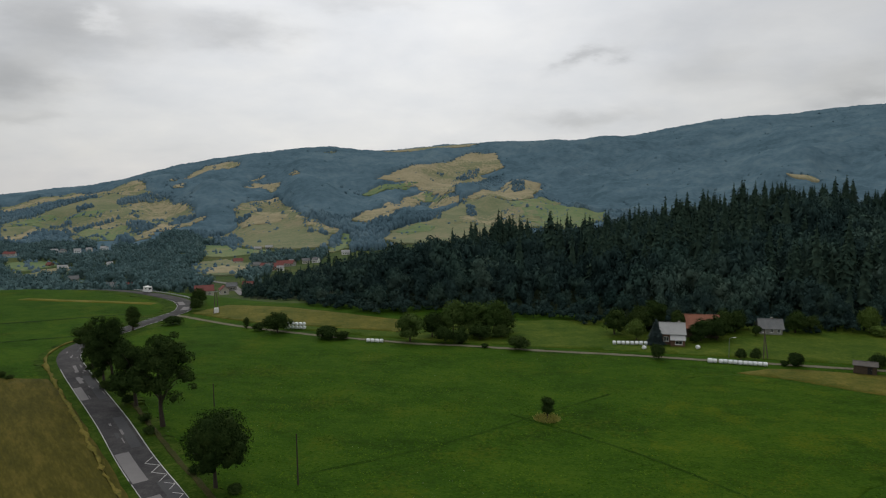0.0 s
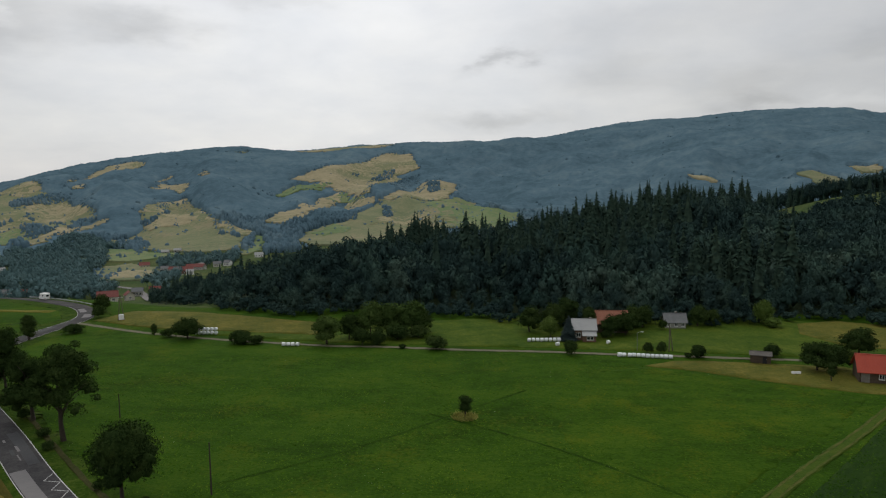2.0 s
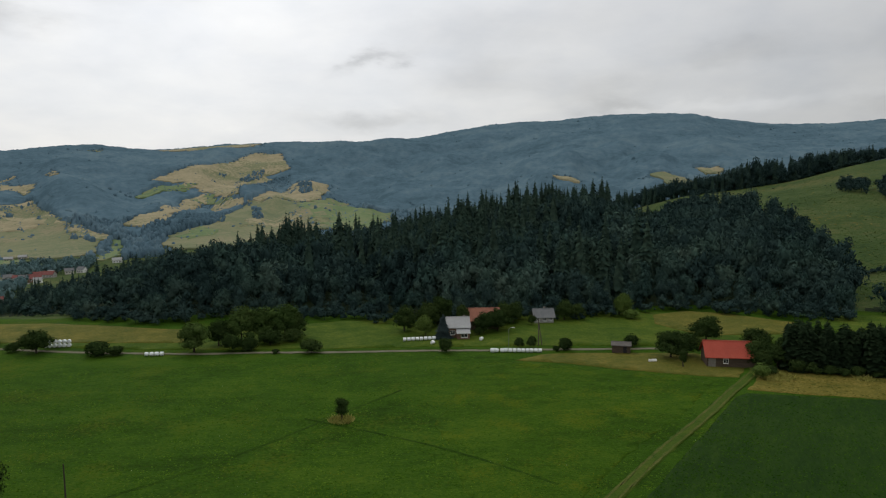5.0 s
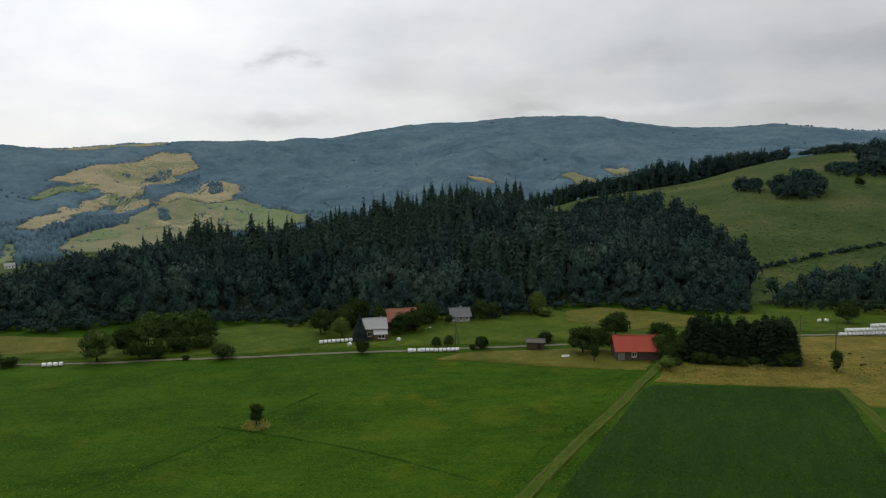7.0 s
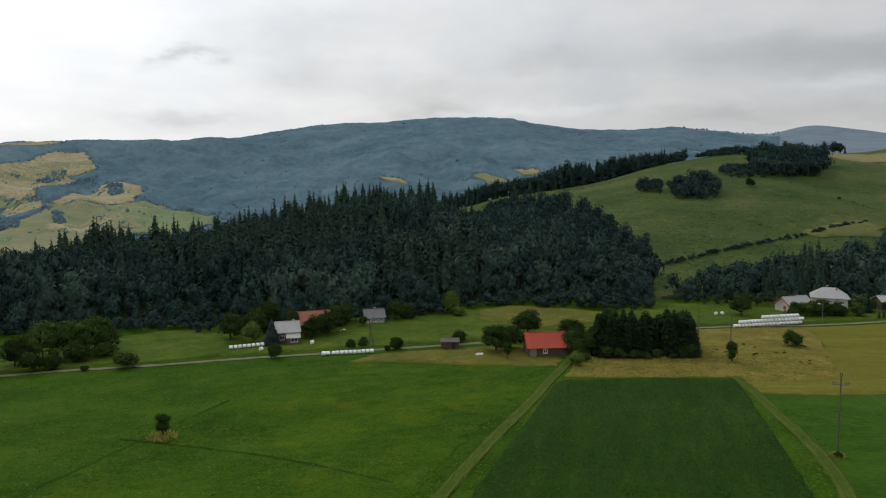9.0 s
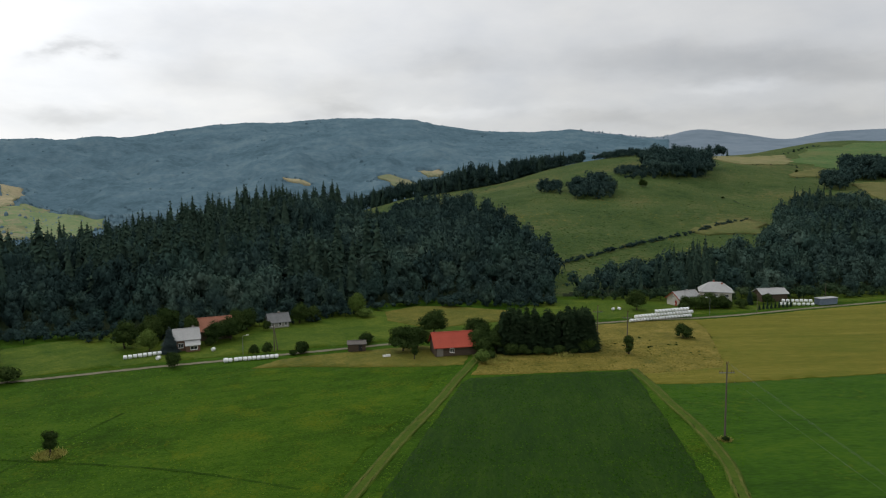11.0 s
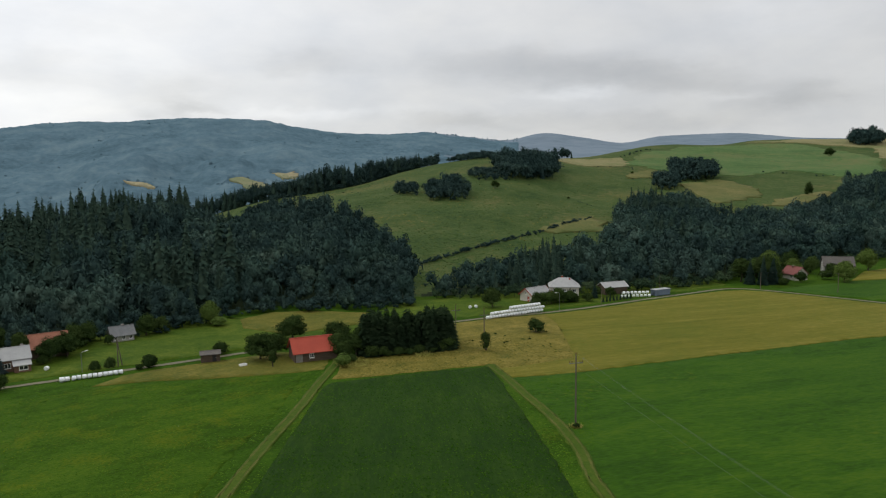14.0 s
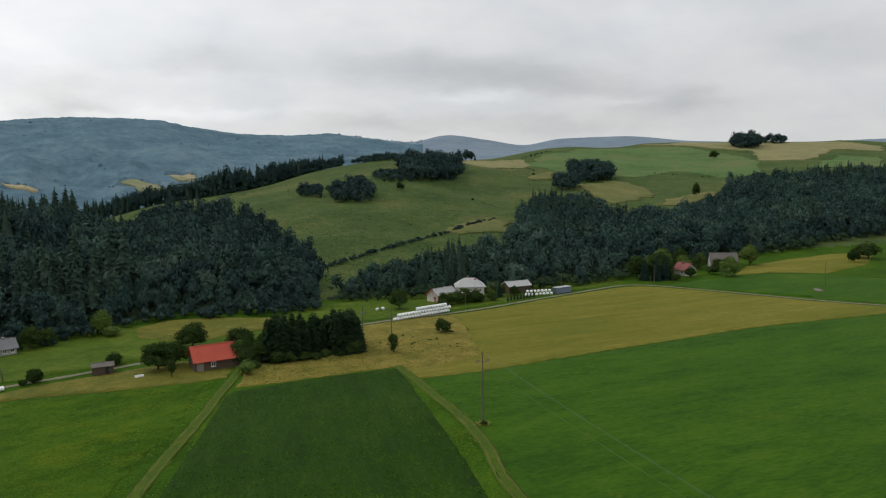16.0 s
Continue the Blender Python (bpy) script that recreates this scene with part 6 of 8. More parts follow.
def guard_rail():
    root = tagged(new("guard_rail"), "galvanised guard rail round the road bend", "guard rail")
    i0, i1 = int(along_road(238) / 1.5), int(along_road(285) / 1.5)
    s = side_of(ROAD)[i0:i1]
    q = ROAD[i0:i1] + s * 3.7
    z = ground_z(q[:, 0], q[:, 1])
    prof = [(0.0, 0.42), (0.05, 0.48), (0.0, 0.56), (0.05, 0.64), (0.0, 0.72), (-0.03, 0.72), (-0.03, 0.42)]
    V = np.stack([np.column_stack([q - s * o, z + h]) for o, h in prof], 1)
    k = len(prof)
    f = [(i * k + j, i * k + (j + 1) % k, (i + 1) * k + (j + 1) % k, (i + 1) * k + j) for i in range(len(q) - 1) for j in range(k)]
    new("beam", mesh_np("beam", V.reshape(-1, 3), np.array(f), METAL, False)).parent = root
    post = boxes((-0.06, 0.06, -0.04, 0.04, -0.3, 0.7))
    me = bpy.data.meshes.new("post")
    post.to_mesh(me)
    post.free()
    me.materials.append(METAL)
    for i in range(0, len(q), 2):
        p = new("post", me)
        p.parent, p.location = root, (q[i][0] + s[i][0] * 0.1, q[i][1] + s[i][1] * 0.1, z[i])


guard_rail()


def van(x, y, turn):
    """A white camper van on the road."""
    root = tagged(new("camper_van"), "white camper van driving on the country road", "van")
    root.matrix_basis = pose(x, y, height(x, y) + 0.12, 0, 0, turn) @ Matrix.Diagonal((0.72, 0.86, 0.86, 1))
    bm = bmesh.new()
    prof = [(-2.9, 0.45), (2.2, 0.45), (2.85, 0.6), (2.9, 1.15), (2.2, 1.4), (1.75, 2.0), (1.9, 2.75), (1.6, 2.95), (-2.8, 2.95), (-2.9, 2.85)]
    a = [bm.verts.new((px, -1.1, pz)) for px, pz in prof]
    b = [bm.verts.new((px, 1.1, pz)) for px, pz in prof]
    bm.faces.new(a)
    bm.faces.new(b[::-1])
    for i in range(len(prof)):
        j = (i + 1) % len(prof)
        bm.faces.new((a[i], b[i], b[j], a[j]))
    bmesh.ops.recalc_face_normals(bm, faces=list(bm.faces))
    part("body", bevelled(bm, 0.05), WHITE_FRAME, root)
    part("rear_window", boxes((-2.94, -2.905, -0.6, 0.6, 1.6, 2.3)), GLASS, root)
    for sgn in (-1, 1):
        part("side_window", boxes((-1.4, -0.3, sgn * 1.12 - 0.012, sgn * 1.12 + 0.012, 1.7, 2.2)), GLASS, root)
        part("tail_light", boxes((-2.95, -2.905, sgn * 0.95 - 0.09, sgn * 0.95 + 0.09, 0.8, 1.2)), RED_TILE, root)
        for wx in (-1.8, 1.9):
            wheel = part("wheel", lathe([(0.16, -0.13), (0.36, -0.13), (0.39, -0.05), (0.39, 0.05), (0.36, 0.13), (0.16, 0.13)], 14), RUBBER, root)
            wheel.matrix_basis = pose(wx, sgn * 0.95, 0.39, 90, 0, 0)
            part("rim", lathe([(0.02, -0.15), (0.2, -0.14), (0.2, 0.14), (0.02, 0.15)], 10), METAL, wheel)


VAN_AT = along_road(276)
van(*(ROAD[int(VAN_AT / 1.5)] + side_of(ROAD)[int(VAN_AT / 1.5)] * 1.5), 143)


# ---- wrapped bales ----
def make_bale():
    root = tagged(new("bale"), "white plastic-wrapped round hay bale on the grass", "bale")
    prof = [(0.02, -0.60), (0.42, -0.61), (0.56, -0.58), (0.62, -0.48), (0.635, -0.2), (0.625, 0.0), (0.64, 0.22), (0.62, 0.48), (0.56, 0.58), (0.42, 0.61), (0.02, 0.60)]
    ob = part("wrap", lathe(prof, 20, "X"), WRAP, root)
    for p in ob.data.polygons:
        p.use_smooth = True
    part("fold", boxes((0.605, 0.625, -0.22, 0.25, -0.05, 0.03), (0.605, 0.622, -0.04, 0.03, -0.28, -0.06)), WRAP, root)
    return root


BALE = None


def bale(x, y, turn, lift=0.0, label="", group=""):
    global BALE
    m = pose(x, y, height(x, y) + 0.53 + lift, 0, 0, turn) @ Matrix.Diagonal((0.86, 0.88, 0.88, 1))
    if BALE is None:
        BALE = make_bale()
        BALE.matrix_basis = m
        ob = BALE
    else:
        ob = copy_thing(BALE, m)
    return tagged(ob, label, group=group)


rng = random.Random(8)
ROW = "white bales in a row beside the lane"
for i in range(12):
    k = (i + 0.25 * (i > 1)) / 11.25
    bale(61.8 + 11.0 * k, 162.0 - 4.2 * k + rng.uniform(-0.12, 0.12), -20 + rng.uniform(-5, 5), label="white wrapped bale in a row beside the lane", group=ROW)
for i in range(8):
    bale(44.1 + 7.8 * i / 7, 181.2 - 1.1 * i / 7, -10 + rng.uniform(-6, 6), label="white wrapped bale in a row by the farmhouse", group="white bales by the farmhouse")
bale(50.2, 175.4, 30, label="single white wrapped bale in the farm garden")
for i in range(4):
    bale(-20.6 + 1.2 * i, 187.2 - 0.27 * i, -12 + rng.uniform(-5, 5), label="white wrapped bale in a short row by the lane", group="four white bales in the meadow")
for i in range(6):
    for k in range(2 if i else 1):
        bale(-47.0 + 1.16 * i, 205.3 - 0.21 * i, 78, 1.05 * k, "white wrapped bale in a stack behind a tree", "stacked bales behind the dark tree")
STACK = "white bales of the long stack"
for tier, (first, last) in enumerate(((0, 20), (1, 20), (8, 19))):
    for i in range(first, last):
        bale(172.8 + 1.07 * (i + 0.5 * (tier % 2)), 128.3 - 0.346 * (i + 0.5 * (tier % 2)), -18 + rng.uniform(-3, 3), 1.06 * tier, "white wrapped bale in a long stepped stack", STACK)
for i in range(8):
    bale(233.2 + 1.05 * i, 113.2 - 1.0 * i, -44 + rng.uniform(-4, 4), label="white wrapped bale in a row by the machine shed", group="white bales by the machine shed")
for i in range(7):
    bale(234.4 + 1.05 * i, 113.0 - 1.0 * i, -44, 1.06, "white wrapped bale in a row by the machine shed", "white bales by the machine shed")
bale(183.5, 143.4, 20, label="white wrapped bale on the grass by the white house")
bale(185.6, 142.6, 70, label="white wrapped bale on the grass by the white house")
bale(63.6, 174.9, 40, label="white wrapped bale in the farm garden")


# ---- poles and wires ----
def pole(x, y, h, label, arms=True, top=0.11, turn=0.0, legs=False, wood=None):
    root = tagged(new("utility_pole"), label, "pole")
    root.matrix_basis = pose(x, y, height(x, y), 0, 0, turn)
    ob = part("post", lathe([(top * 1.6, -0.5), (top * 1.5, 0.5), (top * 1.2, h * 0.6), (top, h)], 10), wood or POLE_WOOD, root)
    if legs:
        brace = new("brace", mesh_np("brace", *tube_np([(1.3, 0, -0.3), (0.65, 0, h * 0.45), (0.05, 0, h * 0.92)], [0.12, 0.11, 0.1], 8), POLE_WOOD, True))
        brace.parent = root
    if arms:
        part("crossarm", bevelled(boxes((-1.25, 1.25, -0.06, 0.06, h - 1.5, h - 1.38)), 0.01), WIRE, root, "dull steel crossarm")
        for u in (-1.15, -0.75, 0.75, 1.15):
            p = part("insulator", lathe([(0.03, 0), (0.03, 0.1), (0.08, 0.12), (0.06, 0.2), (0.09, 0.22), (0.05, 0.32), (0.02, 0.36)], 8), PORCELAIN, root)
            p.location = (u, 0, h - 1.38)
        for u in (-0.14, 0.14):
            p = part("insulator", lathe([(0.03, 0), (0.03, 0.16), (0.08, 0.2), (0.05, 0.42), (0.02, 0.46)], 8), PORCELAIN, root)
            p.location = (u, 0, h - 0.05)
    return root


def wire(a, b, sag, label="thin grey overhead power wire"):
    a, b = np.array(a), np.array(b)
    s = np.linspace(0, 1, 25)[:, None]
    pts = a + (b - a) * s - np.array([0, 0, 1.0]) * (4 * sag * s * (1 - s))
    tagged(new("power_wire", mesh_np("power_wire", *tube_np(pts, np.full(25, 0.008), 5), WIRE, True)), label, "wire")


pole(106.7, 60.2, 12.9, "tall wooden power pole with a steel crossarm", turn=-38)
pole(141.8, 106.4, 10.2, "wooden power pole beside a young tree", turn=-38)
pole(-21.5, 98.6, 7.6, "bare dark wooden pole in the meadow", False, 0.085, wood=BARK)
pole(-45.1, 134.3, 4.6, "short bare dark wooden pole in the meadow", False, 0.08, wood=BARK)
pole(75.4, 164.4, 7.0, "wooden pole with a slanting brace beside the lane", False, 0.09, 20, True)
pole(139.0, 122.5, 9.2, "wooden pole behind the copse", False, 0.1)
pole(146.5, 119.5, 9.2, "wooden power pole beyond the copse", turn=-38, top=0.09)
pole(214.5, 111.6, 6.5, "lamp pole beside the lane", False, 0.06)
pole(279.6, 79.4, 6.8, "wooden pole beside the lane bend", False, 0.08)
pole(288.3, 55.0, 7.2, "wooden pole beside the farm lane", False, 0.09)
pole(305.7, 21.4, 9.4, "wooden pole beside a heap of timber", False, 0.1)
pole(250.5, 106.5, 6.5, "wooden pole by the metal cabin", False, 0.08)
ca, sa = math.cos(radians(-38)), math.sin(radians(-38))
for u, h0, h1 in ((-1.15, 11.85, 10.8), (0.14, 13.2, 11.6), (-0.14, 13.2, 11.6)):
    wire((106.7 + u * ca, 60.2 + u * sa, h0), (60.0 + u * ca, -1.5 + u * sa, h1), 0.7)
wire((279.6, 79.4, 6.6), (288.3, 55.0, 7.0), 0.3)
wire((288.3, 55.0, 7.0), (305.7, 21.4, 9.0), 0.4)


def street_lamp(x, y, turn, h):
    root = tagged(new("street_lamp"), "slim steel street lamp beside the lane", "street lamp")
    root.matrix_basis = pose(x, y, height(x, y), 0, 0, turn)
    part("post", lathe([(0.08, -0.4), (0.07, 0.6), (0.05, h)], 10), WIRE, root)
    arm = new("arm", mesh_np("arm", *tube_np([(0, 0, h - 0.05), (0.4, 0, h + 0.25), (1.0, 0, h + 0.32)], [0.04, 0.035, 0.03], 6), METAL, True))
    arm.parent = root
    part("head", bevelled(boxes((0.85, 1.5, -0.13, 0.13, h + 0.25, h + 0.38)), 0.03), WHITE_FRAME, root, "pale lamp head")


street_lamp(199.0, 118.6, 150, 5.6)
street_lamp(67.9, 166.2, -10, 4.6)


def transformer(x, y):
    root = tagged(new("transformer_pole"), "twin-leg pole with a white transformer box", "pole")
    root.matrix_basis = pose(x, y, height(x, y), 0, 0, 25)
    for sgn in (-1, 1):
        leg = new("leg", mesh_np("leg", *tube_np([(sgn * 0.9, 0, -0.4), (sgn * 0.45, 0, 4), (sgn * 0.12, 0, 8.0)], [0.14, 0.12, 0.1], 8), POLE_WOOD, True))
        leg.parent = root
    part("box", bevelled(boxes((-0.75, 0.75, -0.5, 0.5, 0.3, 1.9)), 0.04), WHITE_FRAME, root, "white transformer cabinet")
    part("crossarm", boxes((-1.0, 1.0, -0.06, 0.06, 7.2, 7.35)), METAL, root)


transformer(-75.1, 230.0)


# ---- small things on the meadows ----
def tufts(name, x, y, radius, count, hgt, mat, label, seed=1):
    """A clump of long grass blades."""
    r = np.random.default_rng(seed)
    a, q = r.uniform(0, 6.28, count), radius * np.sqrt(r.uniform(0, 1, count))
    bx, by = x + q * np.cos(a), y + q * np.sin(a)
    bz = ground_z(bx, by)
    t = r.uniform(0, 6.28, count)
    h = hgt * r.uniform(0.5, 1.2, count)
    w, lx, ly = 0.10, r.normal(0, 0.8, count) * h, r.normal(0, 0.8, count) * h
    v = np.stack([np.stack([bx - w * np.cos(t), by - w * np.sin(t), bz - 0.03], -1), np.stack([bx + w * np.cos(t), by + w * np.sin(t), bz - 0.03], -1),
                  np.stack([bx + lx + 0.02, by + ly, bz + h], -1), np.stack([bx + lx - 0.02, by + ly, bz + h], -1)], 1)
    return tagged(new(name, mesh_np(name, v.reshape(-1, 3), np.arange(count * 4).reshape(-1, 4), mat)), label, "grass", kind="stuff")


tufts("grass_tuft", 18.4, 125.1, 2.3, 420, 0.55, LONG_GRASS, "long dry yellow grass round a lone tree", 1)
tufts("grass_tuft", 106.7, 60.2, 1.1, 200, 0.5, LONG_GRASS, "long grass at the foot of a power pole", 2)
grow("bush", 106.5, 59.9, 1.5, 1.0, "small bush at the foot of a power pole")
for i in range(16):
    a, q = rng.uniform(0, 6.28), math.sqrt(rng.random())
    grow("bush", 156 + 16 * q * math.cos(a), 105 + 13 * q * math.sin(a), rng.uniform(0.5, 1.1), rng.uniform(0.25, 0.45), "low dark weed clump in the dry meadow", "weed clumps of the dry meadow")
tufts("grass_tuft", 111.5, 121.8, 4.0, 700, 0.6, LONG_GRASS, "long straw-coloured grass by the copse", 60)
tufts("grass_tuft", 128, 114.5, 2.0, 200, 0.6, LONG_GRASS, "long straw-coloured grass by the copse", 61)


def sward(name, places, wide, high, mat, label, seed, base=0.0):
    """Countless small tufts standing on a field, each a little three-sided tussock."""
    r = np.random.default_rng(seed)
    n = len(places)
    z = ground_z(places[:, 0], places[:, 1]) + base - 0.03
    w, h, a = wide * r.uniform(0.45, 1.35, n), high * r.uniform(0.4, 1.35, n), r.uniform(0, 6.28, n)
    v = [np.stack([places[:, 0] + w * np.cos(a + t), places[:, 1] + w * np.sin(a + t), z], -1) for t in (0, 2.1, 4.2)]
    v.append(np.stack([places[:, 0] + r.normal(0, 0.4, n) * w, places[:, 1] + r.normal(0, 0.4, n) * w, z + h], -1))
    k = np.arange(n)[:, None] * 4
    f = np.concatenate([k + np.array([[0, 1, 3]]), k + np.array([[1, 2, 3]]), k + np.array([[2, 0, 3]])])
    tagged(new(name, mesh_np(name, np.stack(v, 1).reshape(-1, 3), f, mat)), label, "grass", kind="stuff")


def swards():
    r = np.random.default_rng(71)
    n = 120000
    az, d = np.radians(r.uniform(-24, 62, n)), 86 * (190 / 86) ** r.random(n)
    p = np.column_stack([d * np.sin(az), d * np.cos(az)])
    crop, green, dry = (inside_plan(p[:, 0], p[:, 1], c) for c in (CROP_EDGE, GREEN_EDGE, DRY_EDGE))
    hay, flower, barley = (inside_plan(p[:, 0], p[:, 1], c) for c in (HAY_EDGE, FLOWER_EDGE, BARLEY_EDGE))
    road = np.full(n, 99.0)
    for line, half in ((ROAD[::3], 4.5), (CORNER_TRACK[::2], 1.8), (FIELD_TRACK[::2], 1.9), (LANE[::3], 1.6)):
        for q in line:
            road = np.minimum(road, np.hypot(p[:, 0] - q[0], p[:, 1] - q[1]) - half)
    clear = road > 0
    clump = 0.5 * value_noise(p[:, 0], p[:, 1], 5, 61) + 0.3 * value_noise(p[:, 0], p[:, 1], 1.8, 62) + r.normal(0, 0.5, n) > 0
    open_grass = clear & ~crop & ~green & ~dry & ~hay & ~barley & (p[:, 1] < 175 - 0.16 * p[:, 0])
    sward("meadow_grass", p[open_grass & clump], 0.25, 0.10, TUFT, "uneven tufts of taller grass in the meadow", 1)
    sward("clover_plants", p[crop & clear & clump], 0.22, 0.12, CROP_TUFT, "dense dark clover plants of the crop field", 2, 0.12)
    sward("mown_grass", p[green & clear & clump & (r.random(n) < 0.6)], 0.24, 0.10, LEY_TUFT, "short uneven tufts of the mown grass field", 3, 0.08)
    sward("dry_grass", p[(dry | hay & (r.random(n) < 0.5)) & clump & clear], 0.34, 0.10, DRY_TUFT, "straw and olive tussocks of the dry meadow", 4, 0.07)
    bloom = open_grass & (value_noise(p[:, 0], p[:, 1], 11, 64) + 0.5 * value_noise(p[:, 0], p[:, 1], 3, 65) > np.where(flower, 0.12, 0.55)) & (r.random(n) < 0.3)
    sward("wild_flowers", p[bloom], 0.12, 0.08, YELLOW_BLOOM, "small yellow wild flowers in the meadow", 5)
    pale = open_grass & (value_noise(p[:, 0], p[:, 1], 8, 66) > 0.45) & (r.random(n) < 0.03)
    sward("wild_flowers", p[pale], 0.09, 0.07, PALE_BLOOM, "small white wild flowers in the meadow", 6)
    n = 26000
    az, d = np.radians(r.uniform(38, 74, n)), 270 * (900 / 270) ** r.random(n)
    p = np.column_stack([d * np.sin(az), d * np.cos(az)])
    b = np.degrees(az)
    rf, rb, ef, eb = wood_limits(b, d)
    bare = ((b < 48) & (d > rb + 6) | (b >= 48) & (d > eb + 6)) & (d > np.interp(b, TURN, RING_R[1]) + 10) & (d < np.interp(b, TURN, RING_R[4]) + 10)
    rough = value_noise(p[:, 0], p[:, 1], 30, 67) + 0.6 * value_noise(p[:, 0], p[:, 1], 9, 68) + r.normal(0, 0.4, n)
    sward("pasture_weeds", p[bare & (rough > 0.1)], 0.9, 0.22, WEED, "dark tussocks and weeds scattered over the hill pasture", 7)
    sward("pasture_weeds", p[bare & (rough < -0.35)], 0.8, 0.16, DRY_TUFT, "pale dry tussocks scattered over the hill pasture", 8)


swards()


def heap():
    """Sawn timber stacked on the grass beside the farm lane."""
    root = tagged(new("timber_heap"), "grey heap of sawn timber on the grass", "timber heap")
    root.matrix_basis = pose(292.5, 22.5, height(292.5, 22.5), 0, 0, 25)
    for i in range(14):
        b = part("plank", boxes((-2.4, 2.4, -0.13, 0.13, 0, 0.16)), GREY_TIMBER, root)
        b.matrix_basis = pose(rng.uniform(-0.5, 0.5), (i % 5) * 0.34 - 0.7, 0.02 + 0.17 * (i // 5), 0, 0, rng.uniform(-5, 5))


heap()
patch("bare_earth", [(286, 20), (291, 25), (297, 23), (301, 18), (296, 17), (289, 18)], OLIVE, 0.03, 4, "bare earth where timber is stacked")


def trough(x, y, turn):
    root = tagged(new("water_trough"), "white cattle water trough on the grass", "trough")
    root.matrix_basis = pose(x, y, height(x, y), 0, 0, turn) @ Matrix.Diagonal((0.7, 0.8, 0.8, 1))
    bm = bmesh.new()
    o, i = [(-1.3, -0.4), (1.3, -0.4), (1.3, 0.4), (-1.3, 0.4)], [(-1.2, -0.32), (1.2, -0.32), (1.2, 0.32), (-1.2, 0.32)]
    rings = [[bm.verts.new((px, py, z)) for px, py in q] for q, z in ((o, -0.05), (o, 0.6), (i, 0.6), (i, 0.15))]
    for a, b in zip(rings, rings[1:]):
        for k in range(4):
            bm.faces.new((a[k], a[(k + 1) % 4], b[(k + 1) % 4], b[k]))
    bm.faces.new(rings[0][::-1])
    bm.faces.new(rings[-1])
    part("basin", bm, WHITE_FRAME, root)


trough(94.2, 141.6, -10)
grow("oak", 207.5, 126.8, 6, 5, "dark garden tree in front of the white house")
grow("oak", 211.5, 124.5, 5, 4.4, "dark garden tree between the white houses")
grow("oak", 190, 139, 8, 7, "dark leafy tree on the lawn edge")
grow("light_oak", 205.5, 127.5, 5.5, 5, "light green garden tree in front of the white house")
grow("light_oak", 212.8, 126.6, 5.5, 5.2, "light green garden tree between the white houses")
grow("oak", 203, 129.5, 5, 4.6, "dark garden tree in front of the white house")
grow("bush", 200, 128.5, 4.5, 3, "garden bush in front of the white house")
grow("oak", 216.5, 124.5, 4.6, 4.4, "dark garden tree between the white houses")
grow("spruce", 226.5, 120.5, 3.2, 6.5, "dark garden spruce beside the villa")
grow("oak", 232.5, 117.5, 4.6, 4, "small garden tree beside the machine shed")
grow("bush", 214.5, 122.5, 5.5, 3.6, "garden bush in front of the villa")
grow("bush", 209.5, 126.5, 6.5, 4.4, "garden bush in front of the white house")
grow("bush", 219.5, 119.5, 5.0, 3.2, "garden bush in front of the villa")
grow("oak", 229.5, 121.5, 5, 4, "small garden tree beside the villa")
for i in range(9):
    grow("spruce", 221 + i * 1.5, 114.2 - i * 0.55, 1.1, 2.2 + 0.5 * (i % 3), "small clipped evergreen in a garden hedge", "evergreens of the garden hedge")
grow("willow", 361, 57.4, 10.5, 10.7, "pale green willow by the large farmhouse")
grow("willow", 318.5, 58.6, 10.2, 9.2, "yellow-green spreading tree in front of the farm")
grow("oak", 309, 85, 11, 10, "leafy green tree beside the farm cottage")
grow("tall", 298.5, 84, 8, 12, "dark evergreen-looking tree beside the farm lane")
grow("tall", 294, 91, 9, 11, "dark tree beside the farm lane")
grow("spruce", 292, 82, 5.5, 12, "dark spruce beside the farm lane")
grow("oak", 307.5, 72, 5.5, 5, "garden bush in front of the farm cottage")
grow("bush", 322, 66, 7, 4, "garden bush beside the farm cottage")
grow("willow", 322, 88, 12, 11, "yellow-green tree behind the farm cottage")
grow("light_oak", 310, 90, 10, 9.5, "light green tree behind the farm cottage")
grow("spruce", 296, 79.5, 6, 11, "dark spruce beside the farm lane")
grow("spruce", 290.5, 86.5, 6, 10, "dark spruce beside the farm lane")
grow("oak", 301, 80, 7, 7.5, "dark tree beside the farm lane")
grow("bush", 297, 75.5, 5, 3, "low bush beside the farm lane")
grow("light_oak", 336.5, 75, 8, 8, "light green tree between the farm houses")
grow("willow", 326, 80, 9, 8, "yellow-green tree beside the farm cottage")
grow("oak", 333, 66, 6.5, 6, "green tree in front of the large farmhouse")
grow("bush", 337, 60.5, 6, 3.6, "garden bush in front of the large farmhouse")
grow("oak", 330, 82, 10, 10, "green tree behind the farm cottage")
grow("oak", 415, 10.5, 15, 9, "broad rounded tree on the rise")
grow("oak", 394, 15.6, 7, 7.2, "rounded tree on the rise")
grow("bush", 305.5, -1, 4, 2.6, "low bush beside the farm lane")
grow("bush", -84, 236, 5, 4.4, "dark bush beside the road bend")
grow("oak", -86, 246, 7, 6.4, "dark tree beside the road bend")
for x, y, w, h in ((-101, 157, 3, 1.6), (-104, 158.5, 3.4, 1.8), (-98, 155.5, 2.4, 1.2), (-109, 160, 3, 1.5)):
    grow("bush", x, y, w, h, "low dark scrub at the barley field's edge")

